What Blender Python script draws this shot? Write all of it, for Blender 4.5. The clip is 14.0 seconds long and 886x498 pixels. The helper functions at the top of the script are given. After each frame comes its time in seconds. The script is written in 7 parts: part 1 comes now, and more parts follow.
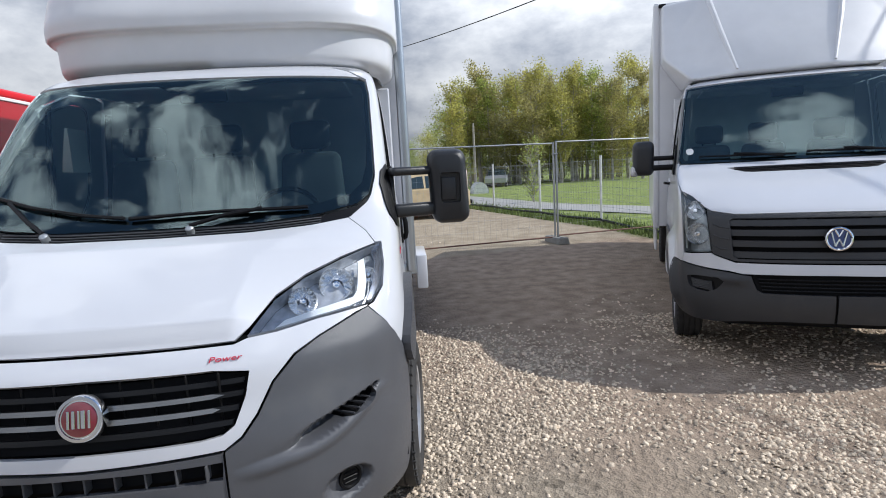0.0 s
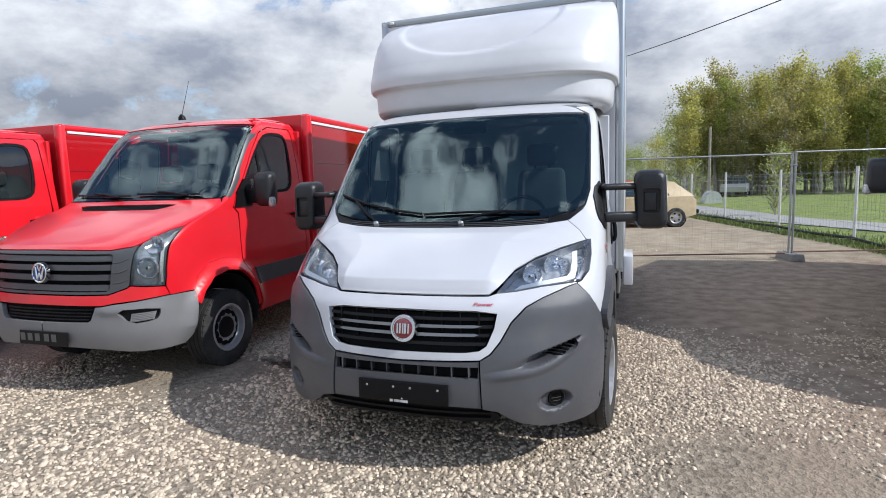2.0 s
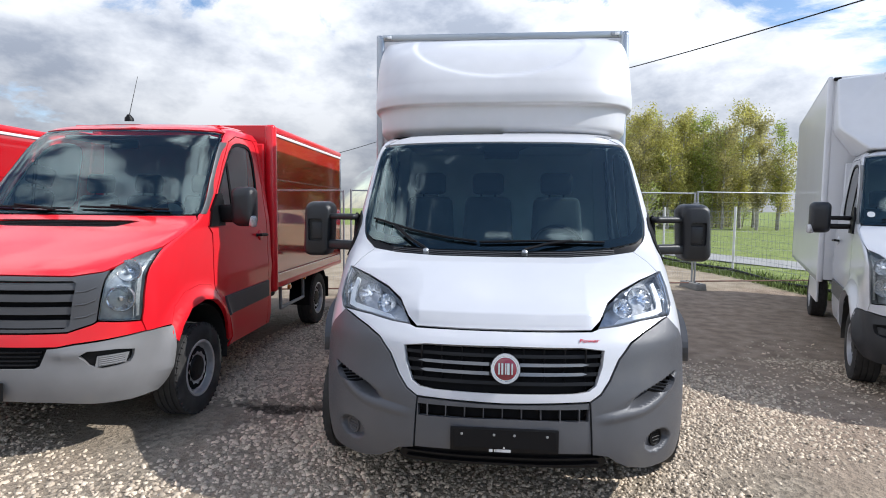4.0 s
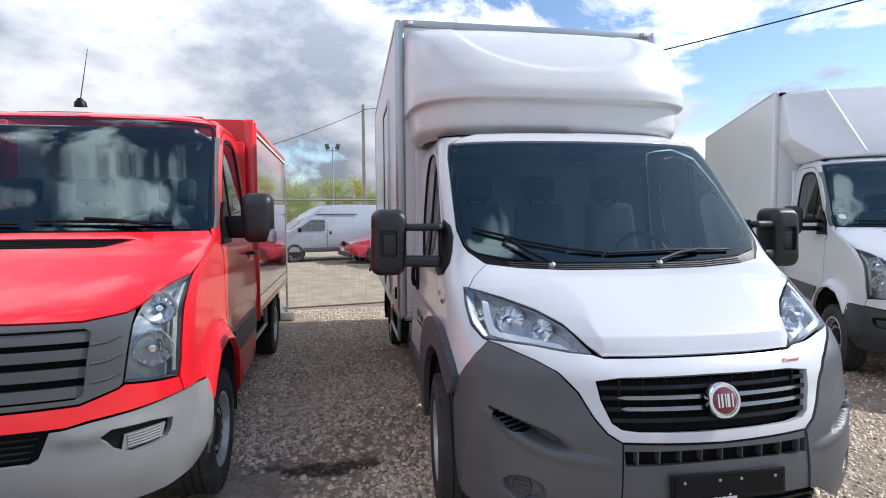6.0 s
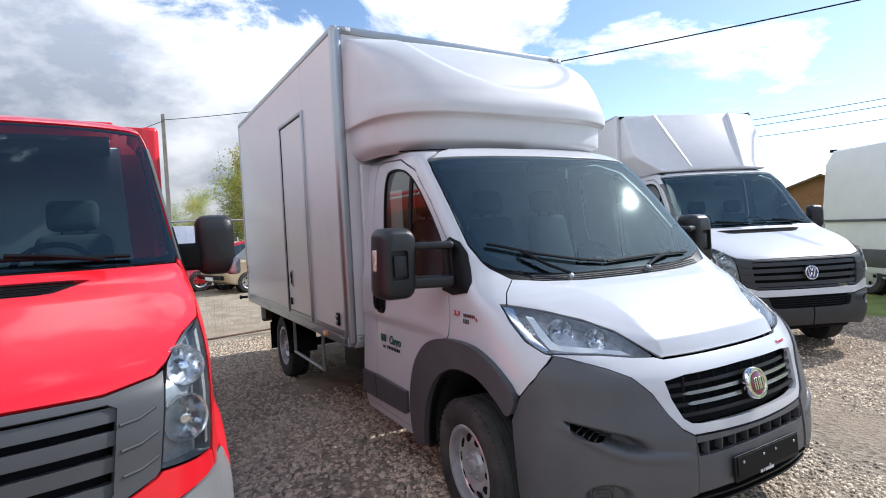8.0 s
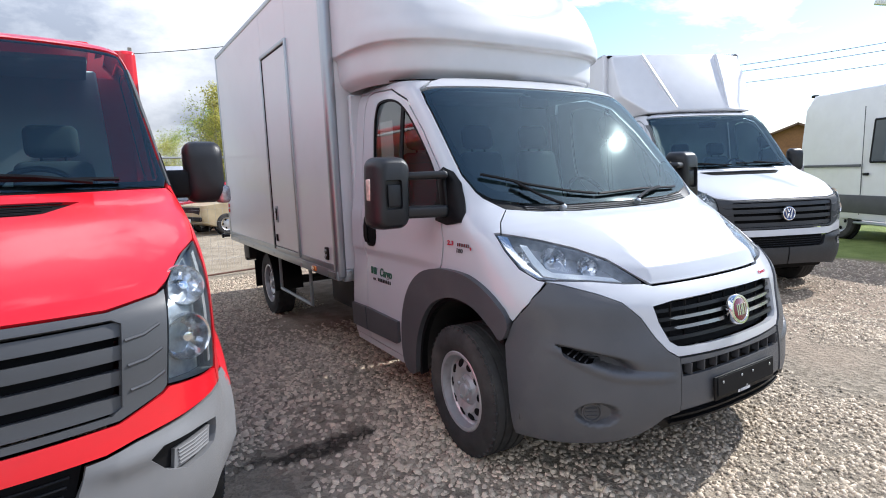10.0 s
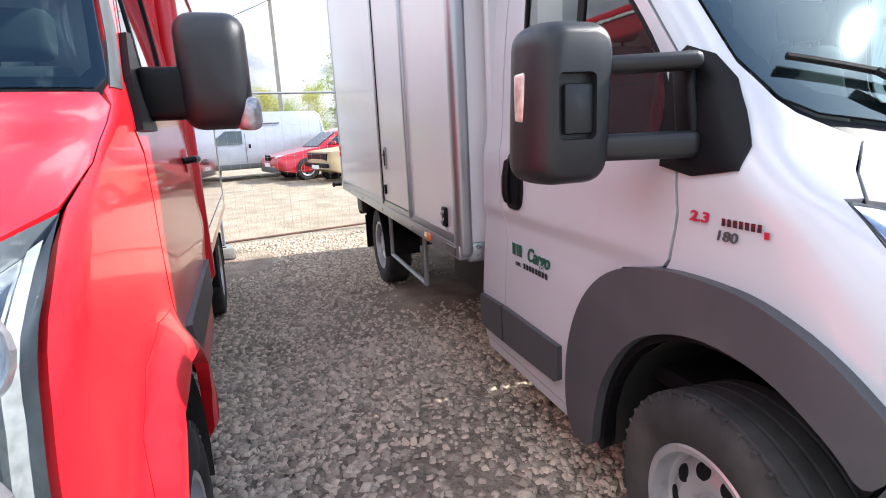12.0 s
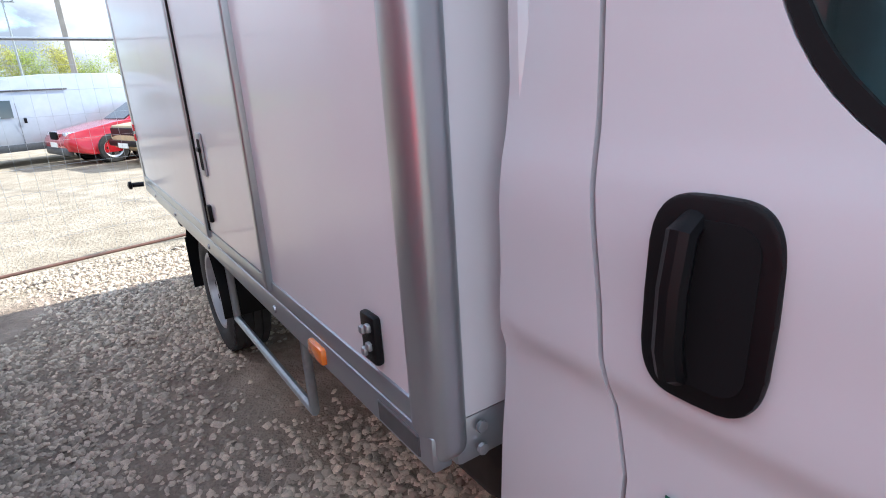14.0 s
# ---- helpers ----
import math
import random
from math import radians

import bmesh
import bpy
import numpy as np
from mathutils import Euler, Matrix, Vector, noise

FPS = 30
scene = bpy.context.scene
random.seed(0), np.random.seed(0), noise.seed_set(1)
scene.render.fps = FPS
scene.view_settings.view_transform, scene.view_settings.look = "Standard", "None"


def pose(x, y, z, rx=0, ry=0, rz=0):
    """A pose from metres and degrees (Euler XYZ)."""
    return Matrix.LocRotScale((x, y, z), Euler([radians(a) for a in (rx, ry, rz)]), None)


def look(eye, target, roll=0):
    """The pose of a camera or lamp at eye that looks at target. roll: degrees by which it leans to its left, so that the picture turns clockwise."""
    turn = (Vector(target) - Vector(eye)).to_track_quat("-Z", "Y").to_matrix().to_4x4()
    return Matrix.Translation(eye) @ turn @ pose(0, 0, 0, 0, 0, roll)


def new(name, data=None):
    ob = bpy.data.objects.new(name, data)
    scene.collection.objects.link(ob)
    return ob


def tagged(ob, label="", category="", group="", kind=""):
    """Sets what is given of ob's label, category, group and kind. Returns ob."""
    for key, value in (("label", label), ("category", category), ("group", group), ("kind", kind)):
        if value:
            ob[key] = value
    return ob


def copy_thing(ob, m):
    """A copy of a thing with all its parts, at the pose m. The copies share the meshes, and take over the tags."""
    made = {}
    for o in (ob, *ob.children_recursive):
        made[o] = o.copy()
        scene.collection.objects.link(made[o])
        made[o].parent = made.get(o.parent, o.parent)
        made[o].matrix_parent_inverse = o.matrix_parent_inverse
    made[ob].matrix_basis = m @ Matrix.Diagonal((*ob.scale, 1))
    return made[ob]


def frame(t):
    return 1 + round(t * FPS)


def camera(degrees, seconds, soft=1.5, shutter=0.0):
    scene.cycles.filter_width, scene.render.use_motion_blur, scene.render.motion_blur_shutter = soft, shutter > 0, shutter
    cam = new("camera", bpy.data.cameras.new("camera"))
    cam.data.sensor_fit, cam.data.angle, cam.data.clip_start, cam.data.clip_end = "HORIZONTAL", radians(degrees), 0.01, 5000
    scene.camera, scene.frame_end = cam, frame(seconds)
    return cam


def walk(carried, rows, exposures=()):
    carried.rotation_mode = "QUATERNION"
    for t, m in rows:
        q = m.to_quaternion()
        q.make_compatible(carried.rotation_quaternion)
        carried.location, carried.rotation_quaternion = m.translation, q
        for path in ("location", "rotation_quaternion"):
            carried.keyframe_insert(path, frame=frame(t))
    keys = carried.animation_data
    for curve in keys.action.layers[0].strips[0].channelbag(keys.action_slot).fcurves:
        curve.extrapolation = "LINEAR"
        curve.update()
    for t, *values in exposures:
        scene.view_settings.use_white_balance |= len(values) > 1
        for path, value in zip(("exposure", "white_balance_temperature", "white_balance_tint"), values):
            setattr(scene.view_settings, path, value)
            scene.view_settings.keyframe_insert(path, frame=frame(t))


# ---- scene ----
cam = camera(78.3, 14.0, soft=1.0)
PATH = [
    (0, (0.027, -0.067, 1.546), (0.155, 1.909, 1.266), -3.1),
    (0.5, (-0.039, -0.392, 1.585), (-0.277, 1.575, 1.307), -1.9),
    (1, (0.134, -0.642, 1.588), (-0.316, 1.291, 1.337), -1.7),
    (1.5, (0.201, -0.815, 1.62), (-0.354, 1.09, 1.378), -1.8),
    (2, (0.123, -1.045, 1.607), (-0.52, 0.834, 1.374), -1.8),
    (2.5, (-0.071, -1.155, 1.609), (-0.775, 0.701, 1.368), -1.2),
    (3, (-0.406, -1.041, 1.584), (-1.027, 0.845, 1.351), 0.1),
    (3.5, (-0.752, -1.006, 1.584), (-1.132, 0.949, 1.404), 0.7),
    (3.7, (-0.904, -1.03, 1.624), (-1.193, 0.943, 1.459), 0.6),
    (5.8, (-2.449, -0.509, 1.6), (-2.181, 1.47, 1.496), -0.0),
    (6, (-2.597, -0.395, 1.608), (-2.27, 1.575, 1.498), -0.4),
    (6.5, (-2.892, -0.251, 1.616), (-2.357, 1.674, 1.533), -1.2),
    (7, (-3.228, -0.152, 1.644), (-2.488, 1.706, 1.587), -2.1),
    (7.5, (-3.488, 0.074, 1.641), (-2.589, 1.86, 1.588), -2.5),
    (7.7, (-3.573, 0.128, 1.653), (-2.621, 1.886, 1.597), -2.5),
    (9.8, (-3.794, 0.144, 1.605), (-2.722, 1.814, 1.359), -2.1),
    (10, (-3.735, 0.168, 1.566), (-2.686, 1.848, 1.292), -2.2),
    (10.5, (-3.598, 0.441, 1.505), (-2.602, 2.143, 1.171), -3.1),
    (11, (-3.45, 0.817, 1.497), (-2.58, 2.584, 1.15), -3.7),
    (11.5, (-3.184, 1.253, 1.509), (-2.501, 3.09, 1.112), -4.7),
    (12, (-3.125, 1.625, 1.432), (-2.526, 3.483, 0.994), -2.9),
    (12.5, (-3.012, 2.13, 1.431), (-2.572, 4.019, 0.942), -3.5),
    (13, (-2.844, 2.668, 1.46), (-2.452, 4.556, 0.931), -4.1),
    (13.5, (-2.742, 3.106, 1.429), (-2.15, 4.93, 0.86), -4.1),
    (14, (-2.640, 3.440, 1.440), (-1.592, 5.040, 0.850), -3.6),
]
walk(cam, [(t, look(eye, target, roll)) for t, eye, target, roll in PATH],
     exposures=[(0, 0.28, 5950, 10), (2, 0.34, 5950, 10.5), (3.2, 0.48, 5980, 10.5), (6.5, 0.56, 5950, 10.5), (10, 0.78, 5900, 10.5), (11, 1.2, 5850, 10.5),
                (12, 1.5, 6050, 10.5), (12.5, 1.86, 6150, 10), (13, 1.70, 6100, 9), (13.5, 1.50, 6020, 8), (14, 1.55, 5650, 6)])

# ---- light: sun from +x, broken cloud ----
SUN_EL, SUN_AZ = 39.0, 91.5           # degrees; azimuth clockwise from +y
sun_dir = Vector((math.sin(radians(SUN_AZ)) * math.cos(radians(SUN_EL)),
                  math.cos(radians(SUN_AZ)) * math.cos(radians(SUN_EL)), math.sin(radians(SUN_EL))))
sun_data = bpy.data.lights.new("sun", "SUN")
sun_data.energy, sun_data.angle, sun_data.color = 3.6, radians(0.55), (1.0, 0.94, 0.84)
sun = new("sun", sun_data)
sun.matrix_world = look(sun_dir * 60, (0, 0, 0))

world = bpy.data.worlds.new("world")
scene.world = world
world.use_nodes = True
wt = world.node_tree
wt.nodes.clear()


def wnode(kind, **vals):
    n = wt.nodes.new(kind)
    for k, v in vals.items():
        n.inputs[k].default_value = v
    return n


sky = wt.nodes.new("ShaderNodeTexSky")
sky.sky_type = "NISHITA"
sky.sun_disc = False
sky.dust_density = 0.4
sky.sun_elevation, sky.sun_rotation = radians(SUN_EL), radians(SUN_AZ)
wco = wt.nodes.new("ShaderNodeTexCoord")
wsep = wt.nodes.new("ShaderNodeSeparateXYZ")
wt.links.new(wco.outputs["Generated"], wsep.inputs[0])
wst_ = wt.nodes.new("ShaderNodeVectorMath"); wst_.operation = "MULTIPLY"; wst_.inputs[1].default_value = (1.0, 1.0, 1.9)    # clouds lie flat
wt.links.new(wco.outputs["Generated"], wst_.inputs[0])
wn1 = wnode("ShaderNodeTexNoise", Scale=2.9, Detail=8.0, Roughness=0.62, Distortion=0.4)
wn2 = wnode("ShaderNodeTexNoise", Scale=4.8, Detail=7.0, Roughness=0.58)
wmap = wt.nodes.new("ShaderNodeMapping"); wmap.inputs["Location"].default_value = (3.1, 1.7, 0.9)
wt.links.new(wst_.outputs[0], wmap.inputs[0])
wt.links.new(wmap.outputs[0], wn1.inputs["Vector"]); wt.links.new(wmap.outputs[0], wn2.inputs["Vector"])
wr1 = wt.nodes.new("ShaderNodeValToRGB")      # cloud cover
wr1.color_ramp.elements[0].position, wr1.color_ramp.elements[1].position = 0.376, 0.450
wcv = wt.nodes.new("ShaderNodeMath"); wcv.operation = "MULTIPLY_ADD"; wcv.inputs[1].default_value = -0.085    # the deck looks closed towards the horizon
wt.links.new(wsep.outputs["Z"], wcv.inputs[0]); wt.links.new(wn1.outputs["Fac"], wcv.inputs[2])
wr2 = wt.nodes.new("ShaderNodeValToRGB")      # cloud shade
wr2.color_ramp.elements[0].position, wr2.color_ramp.elements[1].position = 0.36, 0.64
wr2.color_ramp.elements[0].color, wr2.color_ramp.elements[1].color = (0.40, 0.43, 0.49, 1), (1.0, 0.99, 0.97, 1)
wt.links.new(wn2.outputs["Fac"], wr2.inputs[0])
wskyb = wt.nodes.new("ShaderNodeBackground"); wskyb.inputs["Strength"].default_value = 0.115
wclb = wt.nodes.new("ShaderNodeBackground")
# cloud brightness: rises towards the zenith as under any deck, and towards the sun behind it
wzp = wt.nodes.new("ShaderNodeMath"); wzp.operation = "MAXIMUM"; wzp.inputs[1].default_value = 0.0
wt.links.new(wsep.outputs["Z"], wzp.inputs[0])
wzs = wt.nodes.new("ShaderNodeMath"); wzs.operation = "MULTIPLY_ADD"; wzs.inputs[1].default_value, wzs.inputs[2].default_value = 1.75, 0.35
wt.links.new(wzp.outputs[0], wzs.inputs[0])
wdot = wt.nodes.new("ShaderNodeVectorMath"); wdot.operation = "DOT_PRODUCT"; wdot.inputs[1].default_value = sun_dir
wt.links.new(wco.outputs["Generated"], wdot.inputs[0])
wdp = wt.nodes.new("ShaderNodeMath"); wdp.operation = "MAXIMUM"; wdp.inputs[1].default_value = 0.0
wt.links.new(wdot.outputs["Value"], wdp.inputs[0])
wpw = wt.nodes.new("ShaderNodeMath"); wpw.operation = "POWER"; wpw.inputs[1].default_value = 1.3
wt.links.new(wdp.outputs[0], wpw.inputs[0])
wst = wt.nodes.new("ShaderNodeMath"); wst.operation = "MULTIPLY_ADD"; wst.inputs[1].default_value = 0.48
wt.links.new(wpw.outputs[0], wst.inputs[0]); wt.links.new(wzs.outputs[0], wst.inputs[2])
wt.links.new(wst.outputs[0], wclb.inputs["Strength"])
wgap = wt.nodes.new("ShaderNodeMath"); wgap.operation = "MULTIPLY_ADD"; wgap.inputs[1].default_value = -0.16    # the cloud is broken on the sun's side
wt.links.new(wdp.outputs[0], wgap.inputs[0]); wt.links.new(wcv.outputs[0], wgap.inputs[2])
wt.links.new(wgap.outputs[0], wr1.inputs[0])
wt.links.new(sky.outputs[0], wskyb.inputs["Color"]); wt.links.new(wr2.outputs[0], wclb.inputs["Color"])
wmix = wt.nodes.new("ShaderNodeMixShader")
wt.links.new(wr1.outputs[0], wmix.inputs[0]); wt.links.new(wskyb.outputs[0], wmix.inputs[1]); wt.links.new(wclb.outputs[0], wmix.inputs[2])
wout = wt.nodes.new("ShaderNodeOutputWorld")
wt.links.new(wmix.outputs[0], wout.inputs["Surface"])

# ---- materials ----
def mat(name, base, rough=0.5, metal=0.0, coat=0.0, var=0.0, var_scale=6.0, fine=0.0, fine_scale=120.0,
        bump=0.0, bump_scale=200.0, spec=0.5, dirt=None, dirt_amount=0.0, dirt_scale=3.0, island=0.0):
    """Principled material with two scales of colour variation, optional dirt blotches and fine relief."""
    m = bpy.data.materials.new(name)
    m.use_nodes = True
    t = m.node_tree
    b = t.nodes["Principled BSDF"]
    b.inputs["Roughness"].default_value = rough
    b.inputs["Metallic"].default_value = metal
    b.inputs["Coat Weight"].default_value = coat
    b.inputs["Coat Roughness"].default_value = 0.04
    b.inputs["Specular IOR Level"].default_value = spec
    co = t.nodes.new("ShaderNodeTexCoord")
    col = None

    def rgb(c):
        n = t.nodes.new("ShaderNodeRGB"); n.outputs[0].default_value = (*c, 1); return n.outputs[0]

    def mix(f, a, c, kind="MIX"):
        n = t.nodes.new("ShaderNodeMix"); n.data_type, n.blend_type = "RGBA", kind
        if isinstance(f, float): n.inputs["Factor"].default_value = f
        else: t.links.new(f, n.inputs["Factor"])
        t.links.new(a, n.inputs[6]); t.links.new(c, n.inputs[7]); return n.outputs[2]

    def noise_fac(scale, lo, hi, detail=4.0):
        n = t.nodes.new("ShaderNodeTexNoise"); n.inputs["Scale"].default_value = scale; n.inputs["Detail"].default_value = detail
        t.links.new(co.outputs["Object"], n.inputs["Vector"])
        r = t.nodes.new("ShaderNodeMapRange"); r.inputs["From Min"].default_value, r.inputs["From Max"].default_value = lo, hi
        t.links.new(n.outputs["Fac"], r.inputs["Value"]); return r.outputs[0]

    col = rgb(base)
    if var:
        col = mix(noise_fac(var_scale, 0.3, 0.7), rgb([c * (1 - var) for c in base]), rgb([min(1, c * (1 + var)) for c in base]))
    if fine:
        col = mix(noise_fac(fine_scale, 0.35, 0.65), col, rgb([c * (1 - fine) for c in base]))
    if island:
        g = t.nodes.new("ShaderNodeNewGeometry")
        r = t.nodes.new("ShaderNodeMapRange"); r.inputs["To Min"].default_value, r.inputs["To Max"].default_value = 1 - island, 1 + island
        t.links.new(g.outputs["Random Per Island"], r.inputs["Value"])
        v = t.nodes.new("ShaderNodeVectorMath"); v.operation = "SCALE"
        t.links.new(col, v.inputs[0]); t.links.new(r.outputs[0], v.inputs["Scale"]); col = v.outputs[0]
    if dirt:
        col = mix(noise_fac(dirt_scale, 0.55, 0.75, 8.0), col, mix(float(dirt_amount), col, rgb(dirt)))
    t.links.new(col, b.inputs["Base Color"])
    if bump:
        n = t.nodes.new("ShaderNodeTexNoise"); n.inputs["Scale"].default_value = bump_scale; n.inputs["Detail"].default_value = 3
        t.links.new(co.outputs["Object"], n.inputs["Vector"])
        bp = t.nodes.new("ShaderNodeBump"); bp.inputs["Strength"].default_value = bump; bp.inputs["Distance"].default_value = 0.004
        t.links.new(n.outputs["Fac"], bp.inputs["Height"]); t.links.new(bp.outputs[0], b.inputs["Normal"])
    return m


def glass_mat(name, tint, gloss_rough=0.0, ior=1.9, gloss=(1.0, 1.0, 1.0), haze=0.0):
    """Thin pane: clear tinted film under a Fresnel gloss."""
    m = bpy.data.materials.new(name)
    m.use_nodes = True
    t = m.node_tree
    t.nodes.clear()
    tr = t.nodes.new("ShaderNodeBsdfTransparent"); tr.inputs[0].default_value = (*tint, 1)
    gl = t.nodes.new("ShaderNodeBsdfGlossy"); gl.inputs["Roughness"].default_value = gloss_rough; gl.inputs[0].default_value = (*gloss, 1)
    fr = t.nodes.new("ShaderNodeFresnel"); fr.inputs["IOR"].default_value = ior
    mx = t.nodes.new("ShaderNodeMixShader")
    gh = t.nodes.new("ShaderNodeBsdfGlossy"); gh.inputs["Roughness"].default_value = 0.07; gh.inputs[0].default_value = (*gloss, 1)    # film of dust
    mg = t.nodes.new("ShaderNodeMixShader"); mg.inputs[0].default_value = haze
    t.links.new(gl.outputs[0], mg.inputs[1]); t.links.new(gh.outputs[0], mg.inputs[2])
    t.links.new(fr.outputs[0], mx.inputs[0]); t.links.new(tr.outputs[0], mx.inputs[1]); t.links.new(mg.outputs[0], mx.inputs[2])
    o = t.nodes.new("ShaderNodeOutputMaterial"); t.links.new(mx.outputs[0], o.inputs[0])
    return m


M_WHITE = mat("white_paint", (0.56, 0.568, 0.60), 0.28, coat=0.6, var=0.02, var_scale=2.0, dirt=(0.45, 0.42, 0.38), dirt_amount=0.08)
M_BOXWHITE = mat("white_box_panel", (0.62, 0.625, 0.655), 0.32, coat=0.25, var=0.03, var_scale=1.2, bump=0.05, bump_scale=6.0, dirt=(0.45, 0.42, 0.38), dirt_amount=0.12)
M_GRP = mat("white_fibreglass", (0.62, 0.625, 0.65), 0.35, coat=0.2, var=0.03, bump=0.06, bump_scale=5.0)
M_RED = mat("red_paint", (0.70, 0.012, 0.022), 0.28, coat=0.5, var=0.05, var_scale=1.6, dirt=(0.25, 0.05, 0.05), dirt_amount=0.15)
M_REDBOX = mat("red_box_panel", (0.44, 0.010, 0.016), 0.07, spec=0.9, coat=1.0, var=0.05, var_scale=1.3, dirt=(0.2, 0.05, 0.05), dirt_amount=0.2)
M_BUMPER = mat("grey_bumper_plastic", (0.078, 0.080, 0.089), 0.40, var=0.08, var_scale=5.0, bump=0.25, bump_scale=900.0, dirt=(0.2, 0.19, 0.17), dirt_amount=0.25)
M_BUMPER_D = mat("dark_bumper_plastic", (0.066, 0.067, 0.074), 0.45, var=0.08, bump=0.25, bump_scale=900.0, dirt=(0.13, 0.12, 0.11), dirt_amount=0.25)
M_BUMPER_B = mat("black_bumper_plastic", (0.026, 0.027, 0.031), 0.5, var=0.08, bump=0.25, bump_scale=900.0, dirt=(0.10, 0.09, 0.08), dirt_amount=0.25)
M_BUMPER_L = mat("light_grey_bumper", (0.17, 0.17, 0.175), 0.5, var=0.06, bump=0.15, bump_scale=900.0, dirt=(0.2, 0.18, 0.15), dirt_amount=0.35)
M_GRILLE = mat("grey_grille_plastic", (0.009, 0.0095, 0.011), 0.40, spec=0.2, var=0.06, bump=0.1, bump_scale=700.0)
M_BLACK = mat("black_plastic", (0.006, 0.006, 0.007), 0.42, spec=0.18, var=0.15, bump=0.15, bump_scale=800.0)
M_MIRROR_SHELL = mat("mirror_shell_plastic", (0.017, 0.018, 0.021), 0.38, spec=0.4, var=0.12, bump=0.2, bump_scale=900.0)
M_DARK = mat("dark_void", (0.010, 0.010, 0.011), 0.8, spec=0.1, var=0.1)
M_RUBBER = mat("tyre_rubber", (0.038, 0.037, 0.037), 0.75, spec=0.25, var=0.2, var_scale=14.0, bump=0.3, bump_scale=300.0, dirt=(0.15, 0.14, 0.125), dirt_amount=0.45)
M_RUBBER_SEAL = mat("black_rubber_seal", (0.006, 0.006, 0.007), 0.6, spec=0.18, var=0.1)
M_STEEL = mat("silver_wheel_paint", (0.50, 0.50, 0.52), 0.34, 0.55, var=0.06, var_scale=12, dirt=(0.18, 0.16, 0.14), dirt_amount=0.4, dirt_scale=18)
M_ALU = mat("aluminium_profile", (0.40, 0.43, 0.46), 0.34, 0.75, var=0.05, var_scale=4.0, bump=0.05, bump_scale=300)
M_ZINC = mat("galvanised_steel", (0.40, 0.42, 0.44), 0.42, 0.7, var=0.12, var_scale=9.0, fine=0.12, fine_scale=60)
M_CHROME = mat("chrome", (0.75, 0.76, 0.78), 0.12, 1.0, var=0.02)
M_CHASSIS = mat("chassis_black_steel", (0.025, 0.024, 0.023), 0.6, 0.2, var=0.2, dirt=(0.12, 0.09, 0.07), dirt_amount=0.4)
M_RUST = mat("brown_primer_chassis", (0.16, 0.08, 0.06), 0.7, var=0.25, var_scale=9.0, dirt=(0.1, 0.08, 0.07), dirt_amount=0.5)
M_SEAT = mat("dark_seat_fabric", (0.035, 0.037, 0.043), 0.9, var=0.2, bump=0.4, bump_scale=500.0)
M_DASH = mat("dashboard_plastic", (0.12, 0.125, 0.13), 0.6, var=0.1, bump=0.2, bump_scale=600.0)
M_CABIN = mat("grey_cabin_trim", (0.52, 0.53, 0.54), 0.75, var=0.08)
M_REDLENS = mat("red_reflector_lens", (0.65, 0.02, 0.025), 0.15, coat=1.0, var=0.1, var_scale=60)
M_ORANGE = mat("amber_lens", (0.75, 0.20, 0.02), 0.18, coat=1.0, var=0.1, var_scale=50)
M_BADGE_RED = mat("dark_red_enamel", (0.17, 0.010, 0.024), 0.25, coat=1.0, var=0.05)
M_TEXT_RED = mat("red_lettering", (0.50, 0.02, 0.05), 0.3, var=0.05)
M_TEXT_GREEN = mat("dark_green_lettering", (0.012, 0.10, 0.06), 0.4, var=0.05)
M_TEXT_BLACK = mat("black_lettering", (0.02, 0.02, 0.022), 0.45, var=0.05)
M_TEXT_WHITE = mat("white_lettering", (0.75, 0.75, 0.75), 0.45, var=0.03)
M_PAPER = mat("white_paper", (0.75, 0.76, 0.74), 0.8, var=0.03)
M_BLUE = mat("badge_blue", (0.02, 0.04, 0.16), 0.3, coat=0.6, var=0.05)
M_CONCRETE = mat("concrete", (0.26, 0.255, 0.24), 0.9, var=0.18, var_scale=7.0, fine=0.25, fine_scale=90, bump=0.6, bump_scale=80)
M_REFLECTOR = mat("lamp_reflector", (0.90, 0.92, 0.94), 0.14, 0.9, var=0.12, var_scale=35.0)
M_REFLECTOR_D = mat("clouded_lamp_reflector", (0.68, 0.70, 0.72), 0.18, 0.85, var=0.25, var_scale=45.0)
M_LAMP_DARK = mat("lamp_bezel_grey", (0.10, 0.105, 0.11), 0.35, 0.3, var=0.15, var_scale=20)
M_LAMP_TRAY = mat("silvered_lamp_tray", (0.54, 0.56, 0.59), 0.24, 0.45, var=0.2, var_scale=28)
M_LAMP_RIB = mat("grey_lamp_rib", (0.34, 0.36, 0.36), 0.25, 0.2, var=0.2, var_scale=60.0)
M_LAMP_TRAY_D = mat("dull_lamp_tray", (0.30, 0.33, 0.35), 0.30, 0.3, var=0.2, var_scale=28)
M_LED = mat("pale_light_guide", (0.90, 0.93, 0.95), 0.2, coat=1.0, var=0.03)
G_WIND = glass_mat("windscreen_glass", (0.66, 0.88, 0.87), 0.004, 1.85, (0.80, 1.0, 1.0), 0.03)
G_SIDE = glass_mat("side_window_glass", (0.68, 0.79, 0.77), 0.0, 1.7)
G_LENS = glass_mat("clear_lamp_lens", (0.97, 0.98, 0.99), 0.0, 1.38)
M_MIRROR = mat("mirror_glass", (0.82, 0.85, 0.86), 0.02, 1.0)
M_GRILLE_BAR = mat("satin_grille_bar", (0.19, 0.195, 0.205), 0.24, 0.5, coat=0.8, var=0.05)
